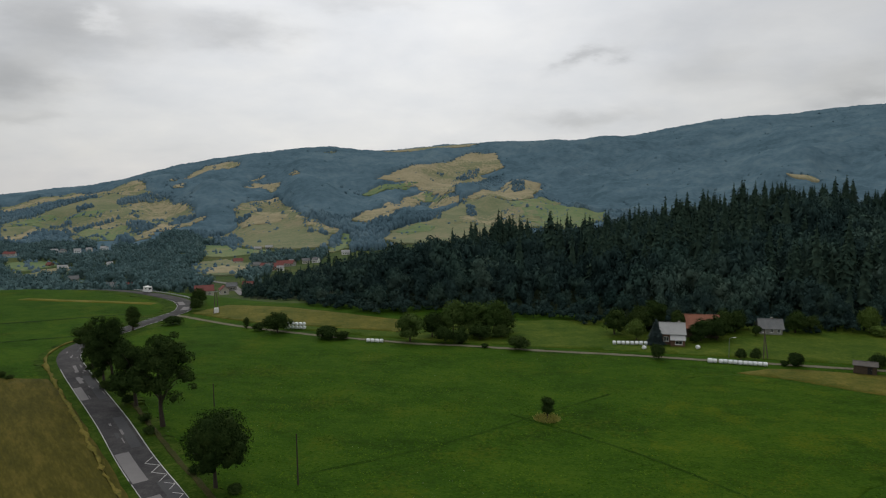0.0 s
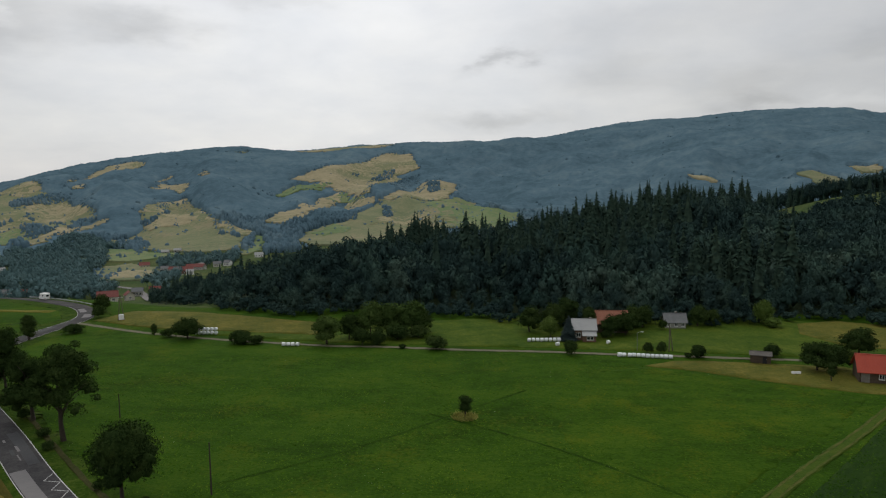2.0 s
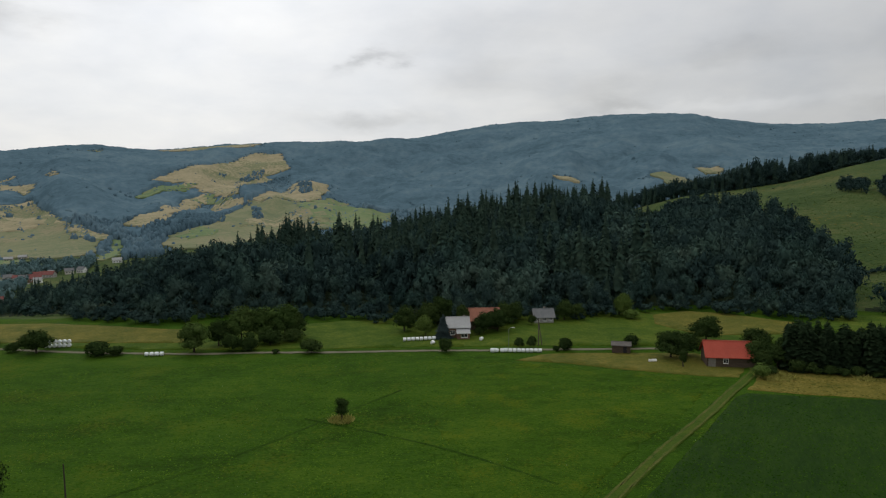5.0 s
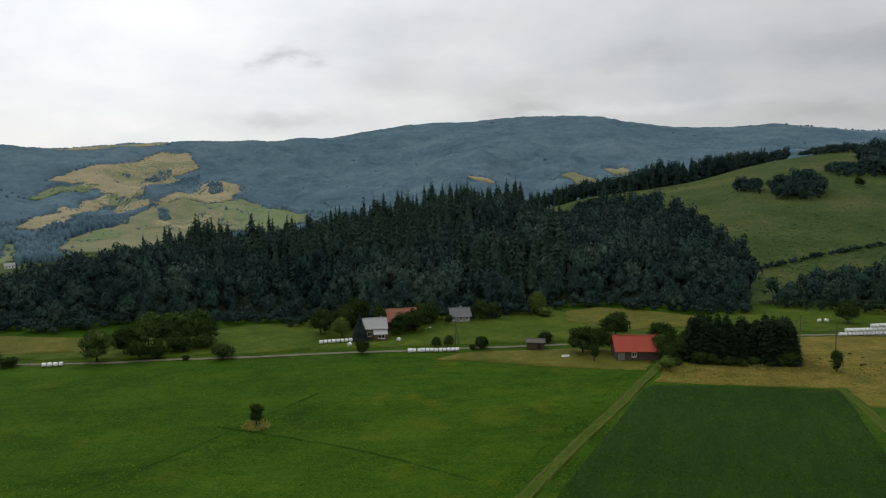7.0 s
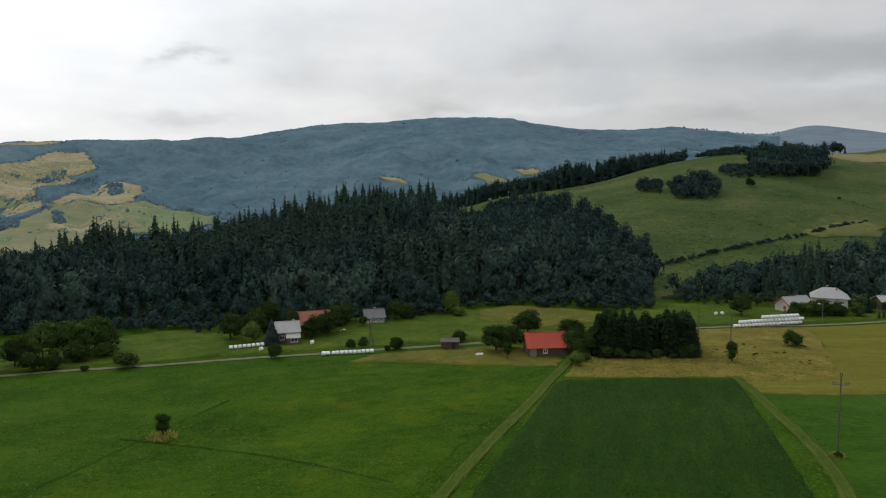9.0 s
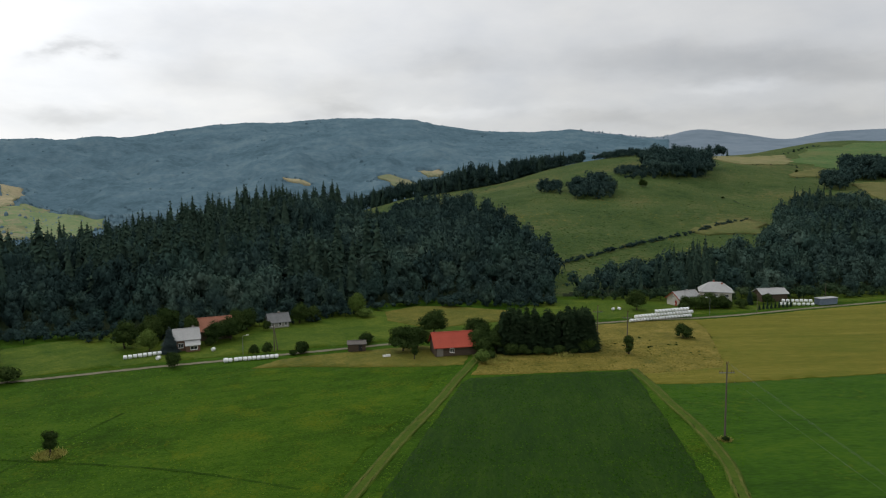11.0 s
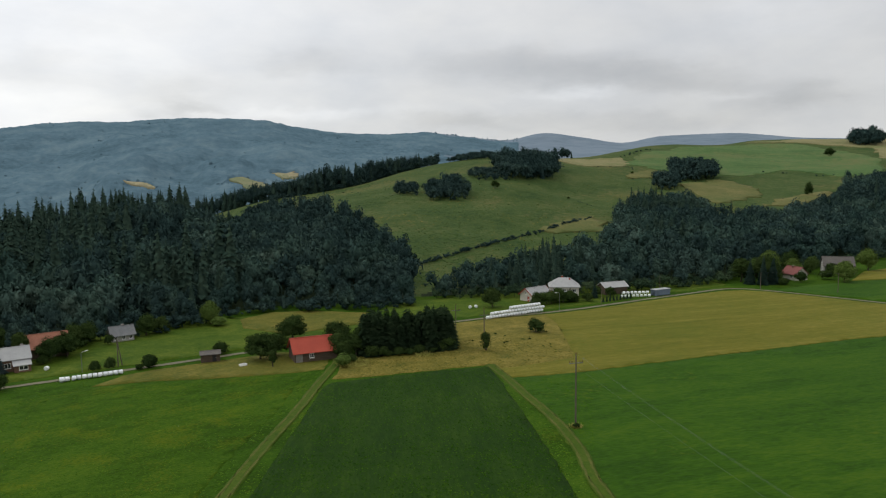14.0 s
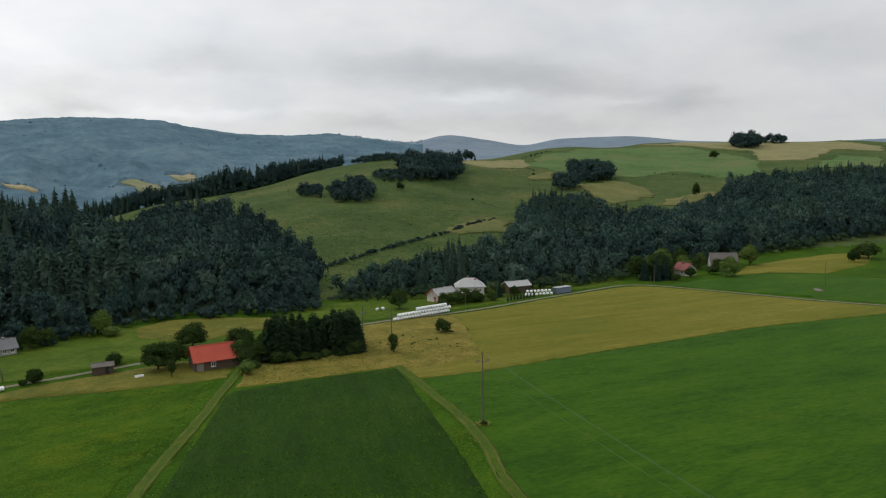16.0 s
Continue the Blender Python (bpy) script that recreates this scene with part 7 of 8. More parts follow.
# ---- woods ----
def scatter(rng, x0, x1, y0, y1, spacing):
    gx, gy = np.meshgrid(np.arange(x0, x1, spacing), np.arange(y0, y1, spacing))
    gx = gx + (np.arange(gx.shape[0]) % 2)[:, None] * spacing / 2
    p = np.column_stack([gx.ravel(), gy.ravel()])
    return p + rng.uniform(-0.38, 0.38, p.shape) * spacing


def stand(name, places, widths, heights, shapes, pick, material, label, seed):
    """Many trees as one mesh: each place takes one of the shapes, turned and scaled."""
    rng = np.random.default_rng(seed)
    vs, fs, n = [], [], 0
    z = ground_z(places[:, 0], places[:, 1])
    for k, (sv, sf) in enumerate(shapes):
        at = np.nonzero(pick == k)[0]
        if not len(at):
            continue
        a = rng.uniform(0, 6.28, len(at))
        ca, sa = np.cos(a)[:, None], np.sin(a)[:, None]
        x = (sv[None, :, 0] * ca - sv[None, :, 1] * sa) * widths[at][:, None] + places[at, 0][:, None]
        y = (sv[None, :, 0] * sa + sv[None, :, 1] * ca) * widths[at][:, None] + places[at, 1][:, None]
        zz = sv[None, :, 2] * heights[at][:, None] * 1.05 + z[at][:, None] - 0.3 - 0.05 * heights[at][:, None]
        vs.append(np.stack([x, y, zz], -1).reshape(-1, 3))
        fs.append((sf[None] + (np.arange(len(at)) * len(sv))[:, None, None] + n).reshape(-1, sf.shape[1]))
        n += len(at) * len(sv)
    ob = new(name, mesh_np(name, np.vstack(vs), np.vstack(fs), material, True))
    return tagged(ob, label, "wood", kind="stuff")


def unit_broadleaf(seed, count=230, leaf=0.085, masses=11, share=0.25, low=0.12, heart=0.66, ball=None):
    """A broadleaf tree one wide and one high: leaf sprays round uneven masses with small dark hearts."""
    rng = np.random.default_rng(seed)
    blobs = crown_blobs(rng, 1.0, 1.0, low, masses, share, 0.72)
    t, g = tube_np([(0, 0, 0), (0, 0, 0.5)], [0.02, 0.012], 4)
    g = np.concatenate([g[:, [0, 1, 2]], g[:, [0, 2, 3]]])
    return joined([cores(rng, blobs, heart, ball or OCTA, 0.3), leaf_cloud(rng, blobs, count, leaf, single=True), (t, g)])


def unit_spruce(seed, whorls=24, fans=10, z0=0.04):
    """A spruce one wide and one high: whorls of narrow, drooping, ragged boughs round a thin cone."""
    rng = np.random.default_rng(seed)
    v, f = [], []
    lean = rng.uniform(0.75, 1.15, 6)
    for i in range(whorls):
        s = i / (whorls - 1)
        reach = 0.5 * (1 - s) ** 0.6 * rng.uniform(0.72, 1.1) + 0.035
        k = max(4, int(fans * (1 - 0.55 * s)))
        turn = rng.uniform(0, 6.28)
        for j in range(k):
            a = turn + 2 * math.pi * j / k + rng.normal(0, 0.22)
            r = reach * rng.uniform(0.55, 1.12) * lean[int(a / 6.2832 * 6) % 6]
            ca, sa = math.cos(a), math.sin(a)
            wd = r * 0.26 + 0.02
            z = z0 + (0.97 - z0) * min(1.0, max(0.0, s + rng.normal(0, 0.6 / whorls)))
            dz = -r * rng.uniform(0.1, 0.28)
            m = len(v)
            v += [(ca * r * 0.12, sa * r * 0.12, z + 0.012), (ca * r * 0.6 - sa * wd, sa * r * 0.6 + ca * wd, z + dz * 0.5), (ca * r, sa * r, z + dz), (ca * r * 0.6 + sa * wd, sa * r * 0.6 - ca * wd, z + dz * 0.5)]
            f += [(m, m + 1, m + 2), (m, m + 2, m + 3)]
    m = len(v)
    v += [(0.012, 0, 0.9), (-0.01, 0.012, 0.9), (0, 0, 1.03)]
    f.append((m, m + 1, m + 2))
    a = np.arange(6) * 2 * np.pi / 6
    cone = np.vstack([np.column_stack([0.34 * np.cos(a), 0.34 * np.sin(a), 0 * a + z0]), [[0, 0, 0.95]]])
    return joined([(np.array(v), np.array(f)), (cone, np.array([(i, (i + 1) % 6, 6) for i in range(6)]))])


BROAD = [unit_broadleaf(40 + i, 290, 0.068, 9, 0.225, 0.0, 0.68) for i in range(7)]
SPRUCE = [unit_spruce(60 + i) for i in range(5)]
BROAD_FINE = [unit_broadleaf(80 + i, 620, 0.05, 13, 0.2, 0.0, 0.7) for i in range(5)]
BROAD_FAR = [unit_broadleaf(90 + i, 80, 0.11, 6, 0.28, 0.0, 0.74) for i in range(5)]


def mixed(name, p, w, h, shapes, rng, label, seed, shares=(0.62, 0.3), material=None):
    """A mixed stand: darker, middling and pale kinds, in loose groups."""
    g = value_noise(p[:, 0], p[:, 1], 26, 31) * 0.28 + 0.5 + rng.normal(0, 0.2, len(p))
    kind = np.where(g < shares[0], 0, np.where(g < shares[0] + shares[1], 1, 2))
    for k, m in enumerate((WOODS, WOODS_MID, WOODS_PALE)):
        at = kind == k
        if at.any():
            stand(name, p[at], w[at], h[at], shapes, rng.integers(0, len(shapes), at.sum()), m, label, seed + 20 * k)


def near_wood():
    """The wooded ridge beyond the meadows."""
    rng = np.random.default_rng(21)
    p = scatter(rng, -130, 420, 150, 620, 6.5)
    az, r = np.degrees(np.arctan2(p[:, 0], p[:, 1])), np.hypot(p[:, 0], p[:, 1])
    front, back, _, _ = wood_limits(az, r)
    front = front + 6 * value_noise(p[:, 0], p[:, 1], 14, 2)
    keep = (az > -16) & (az < 47.6) & (r > front) & (r < np.minimum(back, np.interp(az, TURN, RING_R[2]) + np.interp(az, [30, 32, 39, 41], [38, 6, 6, 38])))
    p, az, r, front, back = p[keep], az[keep], r[keep], front[keep], back[keep]
    depth = np.clip((r - front) / 45, 0, 1)
    h = (8 + 7.5 * depth) * rng.uniform(0.66, 1.28, len(p)) * (1 + 0.24 * value_noise(p[:, 0], p[:, 1], 38, 17))
    conifer = (value_noise(p[:, 0], p[:, 1], 60, 4) + 0.6 * np.clip((r - front) / (back - front), 0, 1) + rng.normal(0, 0.25, len(p))) > np.where(az < 2, 1.3, np.where(az > 34, 9.0, 0.74))
    h *= np.interp(az, [-16, -12, -8, -4], [0.5, 0.6, 0.78, 1.0])
    h = np.where(conifer, h * 1.22 + 2, h)
    w = np.where(conifer, h * rng.uniform(0.38, 0.5, len(p)), h * rng.uniform(0.44, 0.66, len(p)) + 1.6)
    fine = (~conifer) & (r - front < 22)
    c = conifer
    mixed("forest", p[fine], w[fine], h[fine], BROAD_FINE, rng, "dark broadleaf trees along the wood's edge", 1, (0.5, 0.36))
    rest = (~conifer) & ~fine
    mixed("forest", p[rest], w[rest], h[rest], BROAD, rng, "dense dark green broadleaf wood on the ridge", 2)
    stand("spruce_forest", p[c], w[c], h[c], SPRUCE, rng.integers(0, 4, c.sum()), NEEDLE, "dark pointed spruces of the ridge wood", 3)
    q = scatter(rng, -110, 330, 150, 330, 3.6)
    az, r = np.degrees(np.arctan2(q[:, 0], q[:, 1])), np.hypot(q[:, 0], q[:, 1])
    edge = wood_limits(az, r)[0] + 6 * value_noise(q[:, 0], q[:, 1], 14, 2)
    q = q[(az > -14) & (az < 47.4) & (r > edge - 4) & (r < edge + 5)]
    hq = rng.uniform(2.2, 5.5, len(q))
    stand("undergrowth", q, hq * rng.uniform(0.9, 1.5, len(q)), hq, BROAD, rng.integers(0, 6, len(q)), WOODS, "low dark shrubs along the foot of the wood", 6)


near_wood()


def right_wood():
    """The wood behind the white houses, climbing to the right."""
    rng = np.random.default_rng(22)
    p = scatter(rng, 180, 820, -60, 520, 6.8)
    az, r = np.degrees(np.arctan2(p[:, 0], p[:, 1])), np.hypot(p[:, 0], p[:, 1])
    _, _, front, back = wood_limits(az, r)
    front = front + 6 * value_noise(p[:, 0], p[:, 1], 16, 2)
    keep = (az > 48.2) & (az < 91) & (r > front) & (r < np.minimum(back, np.interp(az, TURN, RING_R[2]) + 60))
    p, az, r, front = p[keep], az[keep], r[keep], front[keep]
    h = (9 + 7 * np.clip((r - front) / 40, 0, 1)) * rng.uniform(0.82, 1.2, len(p))
    h = np.minimum(h, np.interp(az, [48.5, 52, 55, 59.5, 62.5, 63.8], [10.5, 14, 18, 21, 17, 30]) * rng.uniform(0.7, 1.05, len(p)))
    conifer = (value_noise(p[:, 0], p[:, 1], 45, 6) + np.where((az > 50) & (az < 60), 0.5, -0.25) + rng.normal(0, 0.25, len(p))) > 0.45
    h = np.where(conifer, h * 1.05, h * 0.92)
    w = np.where(conifer, h * 0.42, h * rng.uniform(0.55, 0.8, len(p)) + 1)
    c = conifer
    mixed("forest", p[~c], w[~c], h[~c], BROAD, rng, "mixed green broadleaf wood behind the houses", 4, (0.52, 0.38))
    stand("spruce_forest", p[c], w[c], h[c], SPRUCE, rng.integers(0, 4, c.sum()), NEEDLE, "dark spruces of the wood behind the houses", 5)
    q = scatter(rng, 190, 480, 0, 230, 4.0)
    az, r = np.degrees(np.arctan2(q[:, 0], q[:, 1])), np.hypot(q[:, 0], q[:, 1])
    edge = wood_limits(az, r)[2] + 6 * value_noise(q[:, 0], q[:, 1], 16, 2)
    q = q[(az > 48.4) & (az < 88) & (r > edge - 4) & (r < edge + 5)]
    hq = rng.uniform(2.4, 6.5, len(q))
    stand("undergrowth", q, hq * rng.uniform(0.9, 1.4, len(q)), hq, BROAD, rng.integers(0, 6, len(q)), WOODS_EDGE, "green shrubs along the foot of the wood", 8)


right_wood()


def low_poly(seed, tall):
    """A far tree crown of few faces, one wide and one high."""
    rng = np.random.default_rng(seed)
    k = 4
    a = np.arange(k) * 2 * np.pi / k + rng.uniform(0, 1)
    lo, hi = (0.5, 0.32) if tall else (0.46, 0.4)
    z1, z2 = (-0.02, 0.5) if tall else (0.0, 0.66)
    v = [(math.cos(t) * lo * rng.uniform(0.8, 1.15), math.sin(t) * lo * rng.uniform(0.8, 1.15), z1 + rng.uniform(-0.06, 0.06)) for t in a]
    v += [(math.cos(t + 0.6) * hi * rng.uniform(0.7, 1.15), math.sin(t + 0.6) * hi * rng.uniform(0.7, 1.15), z2 + rng.uniform(-0.08, 0.08)) for t in a]
    v += [(rng.uniform(-0.08, 0.08), rng.uniform(-0.08, 0.08), 1.0)]
    f = []
    for i in range(k):
        j = (i + 1) % k
        f += [(i, j, k + i), (j, k + j, k + i), (k + i, k + j, 2 * k)]
    return np.array(v), np.array(f)


FAR_SHAPES = [low_poly(100 + i, i > 3) for i in range(6)]


def mountain_wood():
    """The wooded mountain beyond the valley, with its open fields left out."""
    rng = np.random.default_rng(23)
    sets = [scatter(rng, -1000, 500, 400, 2000, 9.5), scatter(rng, -2000, 4500, -160, 3700, 15.0)]
    for k, p in enumerate(sets):
        az, r = np.degrees(np.arctan2(p[:, 0], p[:, 1])), np.hypot(p[:, 0], p[:, 1])
        top = np.interp(az, TURN, RING_R[7])
        start = np.interp(az, [-40, -16, -8, 10, 20, 30, 40, 48, 60, 92], [470, 470, 1000, 1100, 1150, 1250, 1500, 2600, 3300, 3500])
        keep = (az > -35) & (az < 92) & (r > start) & (r < top + 30) & ((r < 1500) if k == 0 else (r >= 1500) )
        p, az, r = p[keep], az[keep], r[keep]
        open_land = np.zeros(len(p), bool)
        for c in FIELDS:
            for ahead in ((0, 30, 60, 90, 115) if k == 0 else (0, 22, 45)):
                k_out = 1 + ahead / r
                open_land |= inside_plan(p[:, 0] * k_out, p[:, 1] * k_out, c)
        if k == 0:
            for ahead in (0, 15, 35, 60):
                near = np.full(len(p), 1e9)
                for qx, qy in VILLAGE_ROAD:
                    qr = 1 - ahead / math.hypot(qx, qy)
                    near = np.minimum(near, np.hypot(p[:, 0] - qx * qr, p[:, 1] - qy * qr))
                open_land |= near < 9
            for hx, hy, *_ in VILLAGE:
                hr = math.hypot(hx, hy)
                for ahead in (0, 15, 30, 50, 72, 95):
                    open_land |= np.hypot(p[:, 0] - hx * (1 - ahead / hr), p[:, 1] - hy * (1 - ahead / hr)) < 13
        bare = (value_noise(p[:, 0], p[:, 1], 210, 12) + 0.5 * value_noise(p[:, 0], p[:, 1], 80, 13)) > np.where(r < 1150, 0.95, np.where(az < -12, 0.8, 0.92))
        ok = ~open_land & ~bare
        p, r, az, top = p[ok], r[ok], az[ok], np.interp(az[ok], TURN, RING_R[7])
        h = rng.uniform(9, 16, len(p)) if k == 0 else rng.uniform(3.0, 6.0, len(p))
        w = h * rng.uniform(0.6, 0.95, len(p)) if k == 0 else rng.uniform(18, 27, len(p))
        if k == 1:
            edge = r > top - 30
            for c in FIELDS:
                for dx, dy in ((32, 0), (-32, 0), (0, 40), (0, -26)):
                    edge |= inside_plan(p[:, 0] + dx, p[:, 1] + dy, c)
            single = (edge & (value_noise(p[:, 0], p[:, 1], 60, 19) > -0.25) | (rng.random(len(p)) < 0.05)) & (az < 56)
            p, r = p[single], r[single]
            h = rng.uniform(4.5, 9.5, len(p))
            w = h * rng.uniform(0.9, 1.5, len(p))
        if k == 0:
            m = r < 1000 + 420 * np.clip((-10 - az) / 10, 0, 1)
            stand("valley_wood", p[m], w[m], h[m], BROAD_FAR, rng.integers(0, 5, m.sum()), WOODS_VALLEY_HAZED, "green valley trees round the village, haze painted in their colour", 17)
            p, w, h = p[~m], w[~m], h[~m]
        stand("mountain_forest", p, w, h, FAR_SHAPES, rng.integers(0, 6, len(p)), WOODS_HAZED, "distant forest on the mountain slopes, haze painted in its colour", 7 + k)


mountain_wood()


def hazed_canopy():
    """The closed roof of the mountain forest: one uneven sheet of crowns, open where the fields lie."""
    rng = np.random.default_rng(27)
    az = np.radians(np.arange(-34, 56, 0.13))
    A, R = np.meshgrid(az, 1420 * 1.006 ** np.arange(0, 163))
    x, y = (R * np.sin(A)).ravel(), (R * np.cos(A)).ravel()
    low = ground_z(x, y)
    tall = 5.5 + 3.0 * value_noise(x, y, 46, 41) + 4.0 * value_noise(x, y, 130, 43) + 2.4 * value_noise(x, y, 19, 47) + rng.uniform(-1.4, 1.4, x.size)
    nr, na = A.shape
    i, j = np.meshgrid(np.arange(nr - 1), np.arange(na - 1), indexing="ij")
    f = np.stack([i * na + j, i * na + j + 1, (i + 1) * na + j + 1, (i + 1) * na + j], -1).reshape(-1, 4)
    fx, fy = x[f].mean(1), y[f].mean(1)
    b, d = np.degrees(np.arctan2(fx, fy)), np.hypot(fx, fy)
    start = np.interp(b, [30, 40, 48, 60], [1400, 1560, 2600, 3300])
    keep = (d > start) & (d < np.interp(b, TURN, RING_R[7]) + 12)
    for c in FIELDS:
        for ahead in (0, 24):
            keep &= ~inside_plan(fx * (1 + ahead / d), fy * (1 + ahead / d), c)
    f = f[keep]
    whole = np.bincount(f.ravel(), minlength=x.size) == 4
    z = np.where(whole, low + np.maximum(tall, 1.5), low - 0.3)
    tagged(new("mountain_forest", mesh_np("mountain_forest", np.stack([x, y, z], -1), f, WOODS_HAZED, True)), "closed forest roof on the mountain, painted haze-blue", "wood", kind="stuff")


hazed_canopy()


def groves():
    """Tree belts and clumps between the mountain fields."""
    rng = np.random.default_rng(29)
    for i, c in enumerate(GROVES):
        c = np.array(c, float)
        p = scatter(rng, c[:, 0].min(), c[:, 0].max(), c[:, 1].min(), c[:, 1].max(), 10)
        p = p[inside_plan(p[:, 0], p[:, 1], c)]
        h = rng.uniform(6, 12, len(p))
        ob = stand("grove", p, h * rng.uniform(0.8, 1.2, len(p)), h, FAR_SHAPES, rng.integers(0, 6, len(p)), WOODS_HAZED, "dark tree belt between the mountain fields", 70 + i)
        ob["category"] = "grove"


groves()


# ---- copses, hedges and single trees on the hills ----
def copse(corners, spacing, h, conifer, label, seed, fine=True):
    rng = np.random.default_rng(seed)
    c = np.array(corners, float)
    p = scatter(rng, c[:, 0].min(), c[:, 0].max(), c[:, 1].min(), c[:, 1].max(), spacing)
    p = p[inside_plan(p[:, 0], p[:, 1], corners)]
    away = np.linalg.norm(p - p.mean(0), axis=1)
    hh = h * rng.uniform(0.75, 1.15, len(p)) * (1.15 - 0.5 * (away / away.max()) ** 2)
    cone = rng.random(len(p)) < conifer * 0.6
    w = np.where(cone, hh * 0.45, hh * rng.uniform(0.8, 1.05, len(p)))
    shapes = BROAD + SPRUCE
    pick = np.where(cone, rng.integers(6, 10, len(p)), rng.integers(0, 6, len(p)))
    ob = stand("copse", p, w, hh, shapes, pick, WOODS if conifer < 0.6 else NEEDLE, label, seed)
    ob["category"] = "copse"


copse([(428, 413), (432, 402), (413, 374), (397, 360), (398, 375), (407, 394)], 6, 10, 0.0, "dark leafy copse on the pasture slope", 31)
copse([(422, 377), (443, 370), (438, 347), (415, 323), (398, 324), (390, 341)], 6, 13, 0.12, "dark leafy copse on the pasture slope", 32)
copse([(541, 395), (607, 422), (684, 434), (621, 372), (572, 343), (517, 339), (498, 356)], 7, 16, 0.3, "dense domed copse on the hilltop", 33)
copse([(491, 386), (517, 399), (527, 373), (497, 347), (474, 359)], 5.5, 7, 0.0, "low leafy scrub below the hilltop copse", 34)
copse([(629, 528), (663, 518), (687, 501), (626, 451), (605, 473)], 6, 8, 0.1, "row of dark trees along the hilltop", 35)
copse([(746, 476), (786, 474), (829, 476), (785, 452), (753, 474)], 8, 14, 0.4, "row of dark trees behind the hilltop", 36)
copse([(752, 310), (793, 302), (776, 272), (721, 247), (691, 259), (681, 277)], 7, 17, 0.05, "rounded dark copse on the hill meadow", 37)
copse([(607, 265), (660, 283), (662, 263), (604, 242)], 7, 14, 0.0, "rounded dark copse on the hill meadow", 38)
copse([(1300, 243), (1326, 224), (1323, 201), (1246, 189), (1220, 219)], 9, 24, 0.05, "dark copse on the plateau skyline", 39)
copse([(1376, 204), (1391, 186), (1424, 170), (1357, 164), (1344, 196)], 9, 15, 0.05, "small dark copse on the plateau skyline", 40)


def ridge_trees():
    """The row of trees on the crest of the pasture hill."""
    rng = np.random.default_rng(41)
    a = np.radians(rng.uniform(36.3, 49.6, 230))
    az = np.degrees(a)
    r = np.interp(az, TURN, RING_R[4]) + rng.uniform(-10, 26, 230) * np.interp(az, [36, 42, 50], [1.0, 1.0, 0.5])
    p = np.column_stack([r * np.sin(a), r * np.cos(a)])
    h = np.interp(az, [36, 40, 44, 50], [15, 23, 21, 12]) * rng.uniform(0.6, 1.25, 230)
    cone = rng.random(230) < 0.45
    w = np.where(cone, h * 0.42, h * 0.65)
    for k, (m, shapes, name) in enumerate(((~cone, BROAD, "forest"), (cone, SPRUCE, "spruce_forest"))):
        stand(name, p[m], w[m], h[m], shapes, rng.integers(0, len(shapes), m.sum()), NEEDLE if k else WOODS, "dark trees along the crest of the pasture hill", 42 + k)
    az = rng.uniform(36.2, 49.4, 260)
    r = np.interp(az, TURN, RING_R[4]) + rng.uniform(-12, 10, 260)
    p, h = np.column_stack([r * np.sin(np.radians(az)), r * np.cos(np.radians(az))]), rng.uniform(2.5, 7, 260)
    stand("undergrowth", p, h * 1.3, h, BROAD, rng.integers(0, 7, 260), WOODS, "dark shrubs under the trees of the hill crest", 49)


ridge_trees()


def crest_spruces():
    """Tall spruces that stand out on the crest of the near ridge."""
    rng = np.random.default_rng(44)
    spots = []
    for lo, hi, n, rise in ((2.6, 4.6, 3, 13), (5.4, 9.2, 7, 14), (12.9, 14.0, 4, 18), (14.5, 20, 8, 14), (20, 24, 8, 15), (25, 30.5, 14, 17), (9.8, 12.6, 1, 12), (-3, 2, 2, 7)):
        for i in range(n):
            spots.append((rng.uniform(lo, hi), rise * rng.uniform(0.5, 1.12)))
    az = np.array([q[0] for q in spots])
    h = np.array([q[1] for q in spots]) + 7
    r = np.interp(az, TURN, RING_R[2]) + rng.uniform(-22, 22, len(az))
    p = np.column_stack([r * np.sin(np.radians(az)), r * np.cos(np.radians(az))])
    stand("spruce_forest", p, h * rng.uniform(0.32, 0.46, len(az)), h, SPRUCE, rng.integers(0, 4, len(az)), NEEDLE, "tall dark spruces standing out on the ridge", 45)


crest_spruces()


def strip_trees():
    """The trees behind the thin pasture strip at the end of the ridge wood."""
    rng = np.random.default_rng(46)
    az = rng.uniform(30.6, 37.2, 120)
    r = np.interp(az, TURN, RING_R[4]) + rng.uniform(12, 55, 120)
    p = np.column_stack([r * np.sin(np.radians(az)), r * np.cos(np.radians(az))])
    h = np.interp(az, [30.6, 32.5, 35.5, 37.2], [24, 20, 19, 13]) * rng.uniform(0.65, 1.1, 120)
    cone = rng.random(120) < 0.3
    h = np.where(cone, h * 1.2, h)
    stand("forest", p[~cone], h[~cone] * 0.62, h[~cone], BROAD, rng.integers(0, 7, (~cone).sum()), WOODS, "dark trees behind the pasture strip", 47)
    stand("spruce_forest", p[cone], h[cone] * 0.42, h[cone], SPRUCE, rng.integers(0, 5, cone.sum()), NEEDLE, "dark spruces behind the pasture strip", 48)


strip_trees()


def hedge(line, h, gap, label, seed):
    """A broken line of field bushes."""
    rng = np.random.default_rng(seed)
    q = smooth_line(line, gap)
    q = q[rng.random(len(q)) < 0.8] + 0.0
    q = q + rng.normal(0, gap * 0.25, q.shape)
    hh = h * rng.uniform(0.4, 1.3, len(q))
    ob = stand("hedge", q, hh * rng.uniform(1.0, 1.7, len(q)), hh, BROAD, rng.integers(0, 6, len(q)), WOODS, label, seed)
    ob["category"] = "hedge"


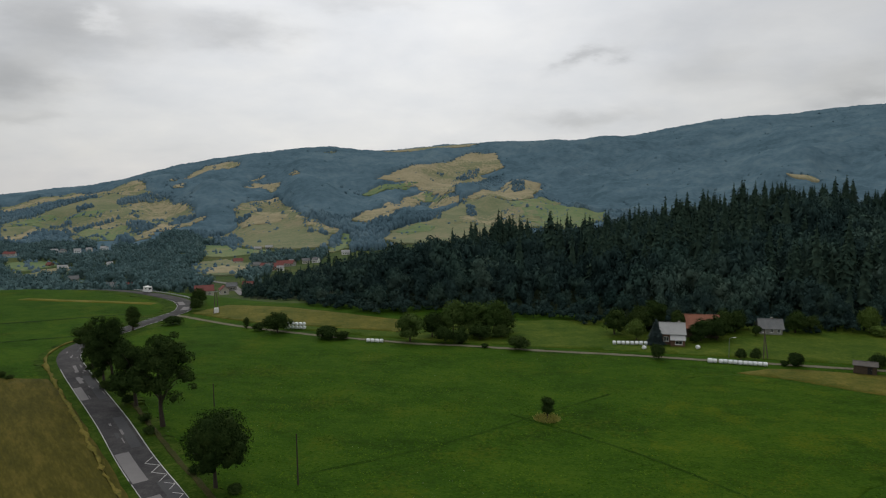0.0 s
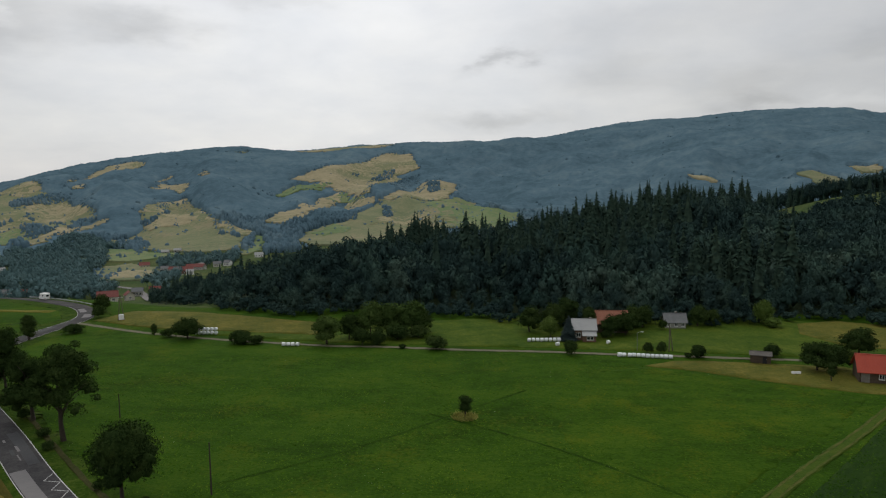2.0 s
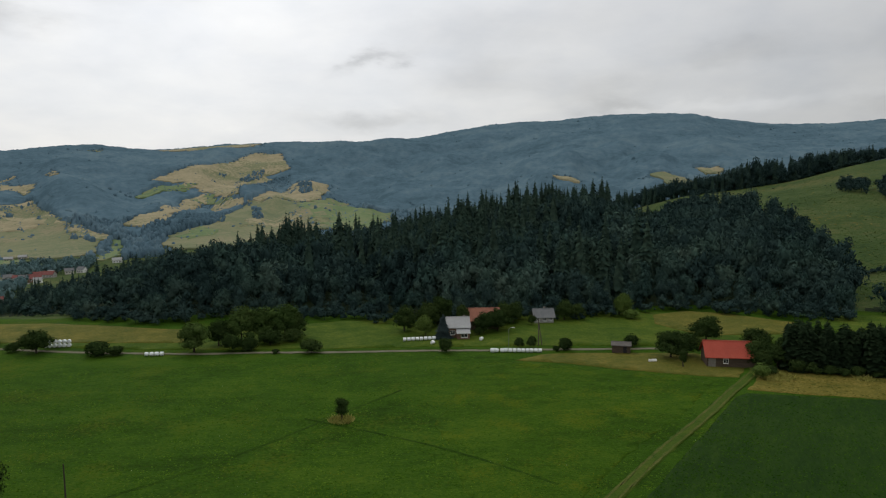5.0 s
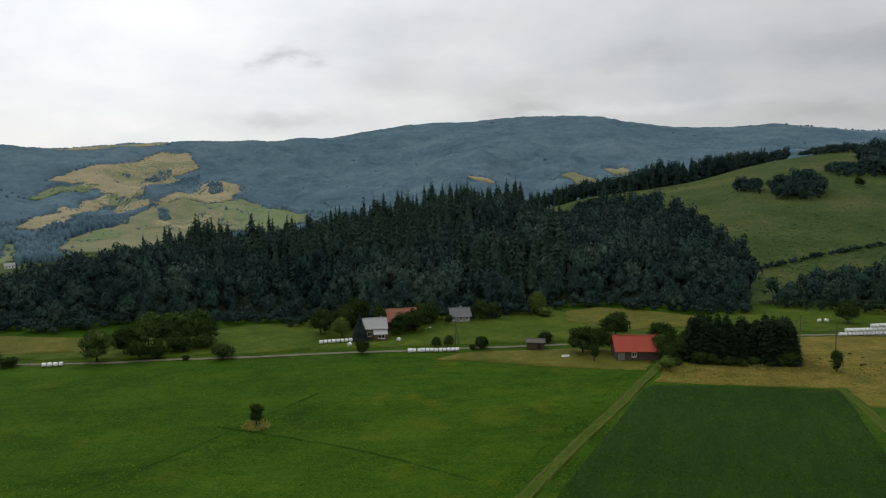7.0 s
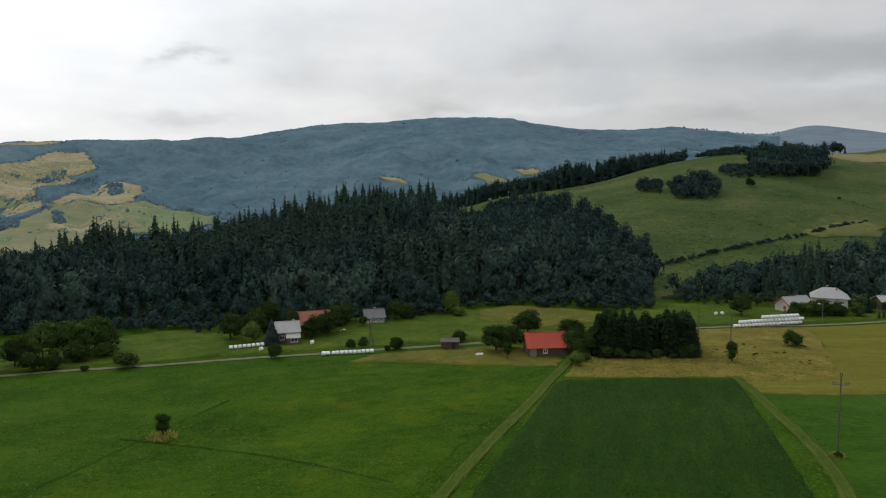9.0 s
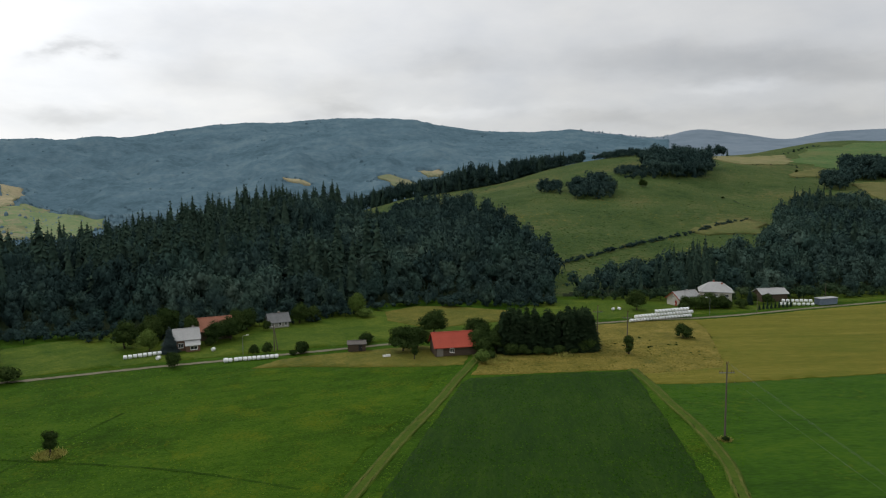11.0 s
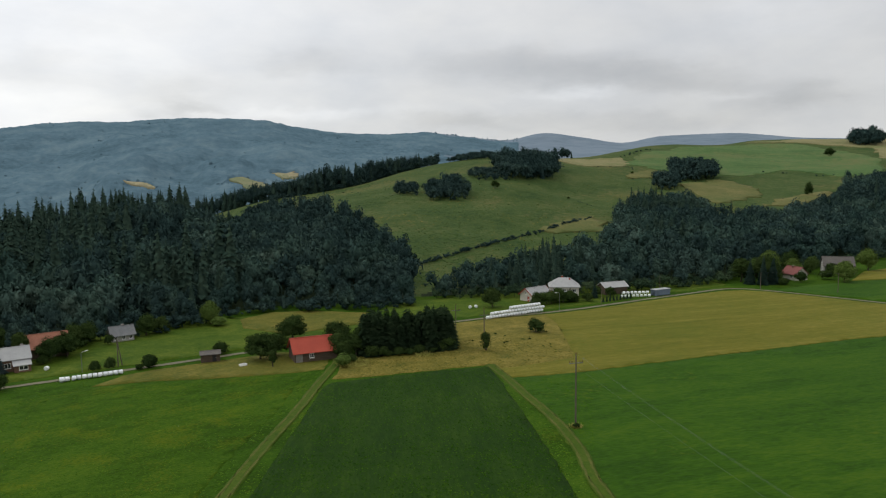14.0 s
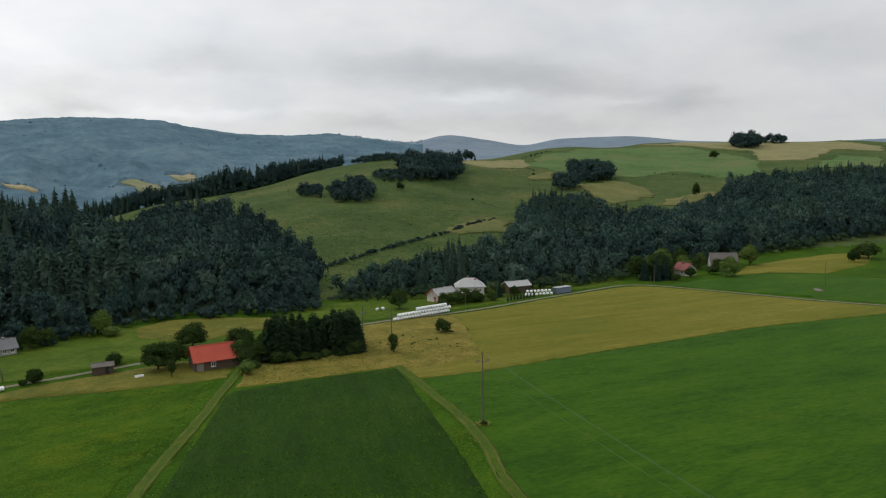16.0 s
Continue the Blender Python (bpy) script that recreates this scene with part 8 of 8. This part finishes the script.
hedge([(230, 226), (251, 227), (275, 230), (297, 230), (314, 230), (347, 233), (373, 233), (397, 233), (436, 233)], 2.6, 1.6, "bushy hedge line up the pasture slope", 51)
hedge([(504, 351), (507, 321), (504, 290), (485, 260)], 1.1, 3.0, "thin dark hedge line on the pasture", 52)
hedge([(823, 241), (811, 203), (809, 181), (817, 161)], 2.0, 7, "broken bushy hedge below the plateau", 53)
hedge([(603, 167), (637, 159), (670, 149)], 1.2, 4, "thin dark hedge line below the plateau", 54)
hedge([(690, 377), (728, 373), (757, 364), (731, 344)], 1.4, 4, "thin dark hedge line on the pasture", 55)
hedge([(649, 317), (671, 310), (682, 296)], 1.1, 4, "thin dark hedge line on the pasture", 56)
hedge([(862, 421), (901, 426), (1003, 446), (1020, 444)], 3.0, 9, "broken bushy hedge on the plateau edge", 57)
hedge([(406, 391), (438, 435), (425, 450), (463, 522)], 0.9, 7, "thin line of weeds across the pasture", 58)
for x, y, w, h in ((664, 152, 8, 12), (1045, 217, 14, 12), (446, 199, 6, 5), (500, 290, 3, 2), (455, 330, 7, 6), (700, 330, 4, 3)):
    grow("oak", x, y, w, h, "single dark tree on the hill pasture")


def field_shrubs():
    """Shrubs and small trees along the edges of the mountain fields."""
    rng = np.random.default_rng(61)
    pts = []
    for c in FIELDS:
        c = np.array(c, float)
        if c[:, 0].mean() > 300:
            continue
        for a, b in zip(c, np.roll(c, -1, 0)):
            n = int(np.linalg.norm(b - a) / 20)
            s = rng.random((n, 1))
            pts.append(a + (b - a) * s + rng.normal(0, 5, (n, 2)))
        edge = max(range(len(c)), key=lambda i: np.linalg.norm(c[(i + 1) % len(c)] - c[i]))
        a, b, mid = c[edge], c[(edge + 1) % len(c)], c.mean(0)
        for _ in range(2):
            f, s = rng.uniform(0.3, 1.1), np.sort(rng.uniform(0, 1, 2))[None].T
            n = int(np.linalg.norm(b - a) * (s[1, 0] - s[0, 0]) / 9)
            q = a + (b - a) * rng.uniform(s[0, 0], s[1, 0], (n, 1)) + (mid - (a + b) / 2) * f + rng.normal(0, 3, (n, 2))
            pts.append(q[inside_plan(q[:, 0], q[:, 1], c)])
        lo, hi = c.min(0), c.max(0)
        n = int(np.prod(hi - lo) / 16000) + 1
        q = lo + (hi - lo) * rng.random((n, 2))
        q = q[inside_plan(q[:, 0], q[:, 1], c)]
        for k in range(len(q)):
            m = rng.integers(1, 5)
            pts.append(q[k] + rng.normal(0, 7, (m, 2)) * np.array([1.6, 0.6]))
    p = np.vstack(pts)
    h = rng.uniform(2.5, 6.5, len(p))
    ob = stand("field_shrubs", p, h * rng.uniform(0.9, 1.4, len(p)), h, FAR_SHAPES, rng.integers(0, 6, len(p)), WOODS_HAZED, "dark shrubs along the mountain fields", 62)
    ob["category"] = "shrubs"


field_shrubs()
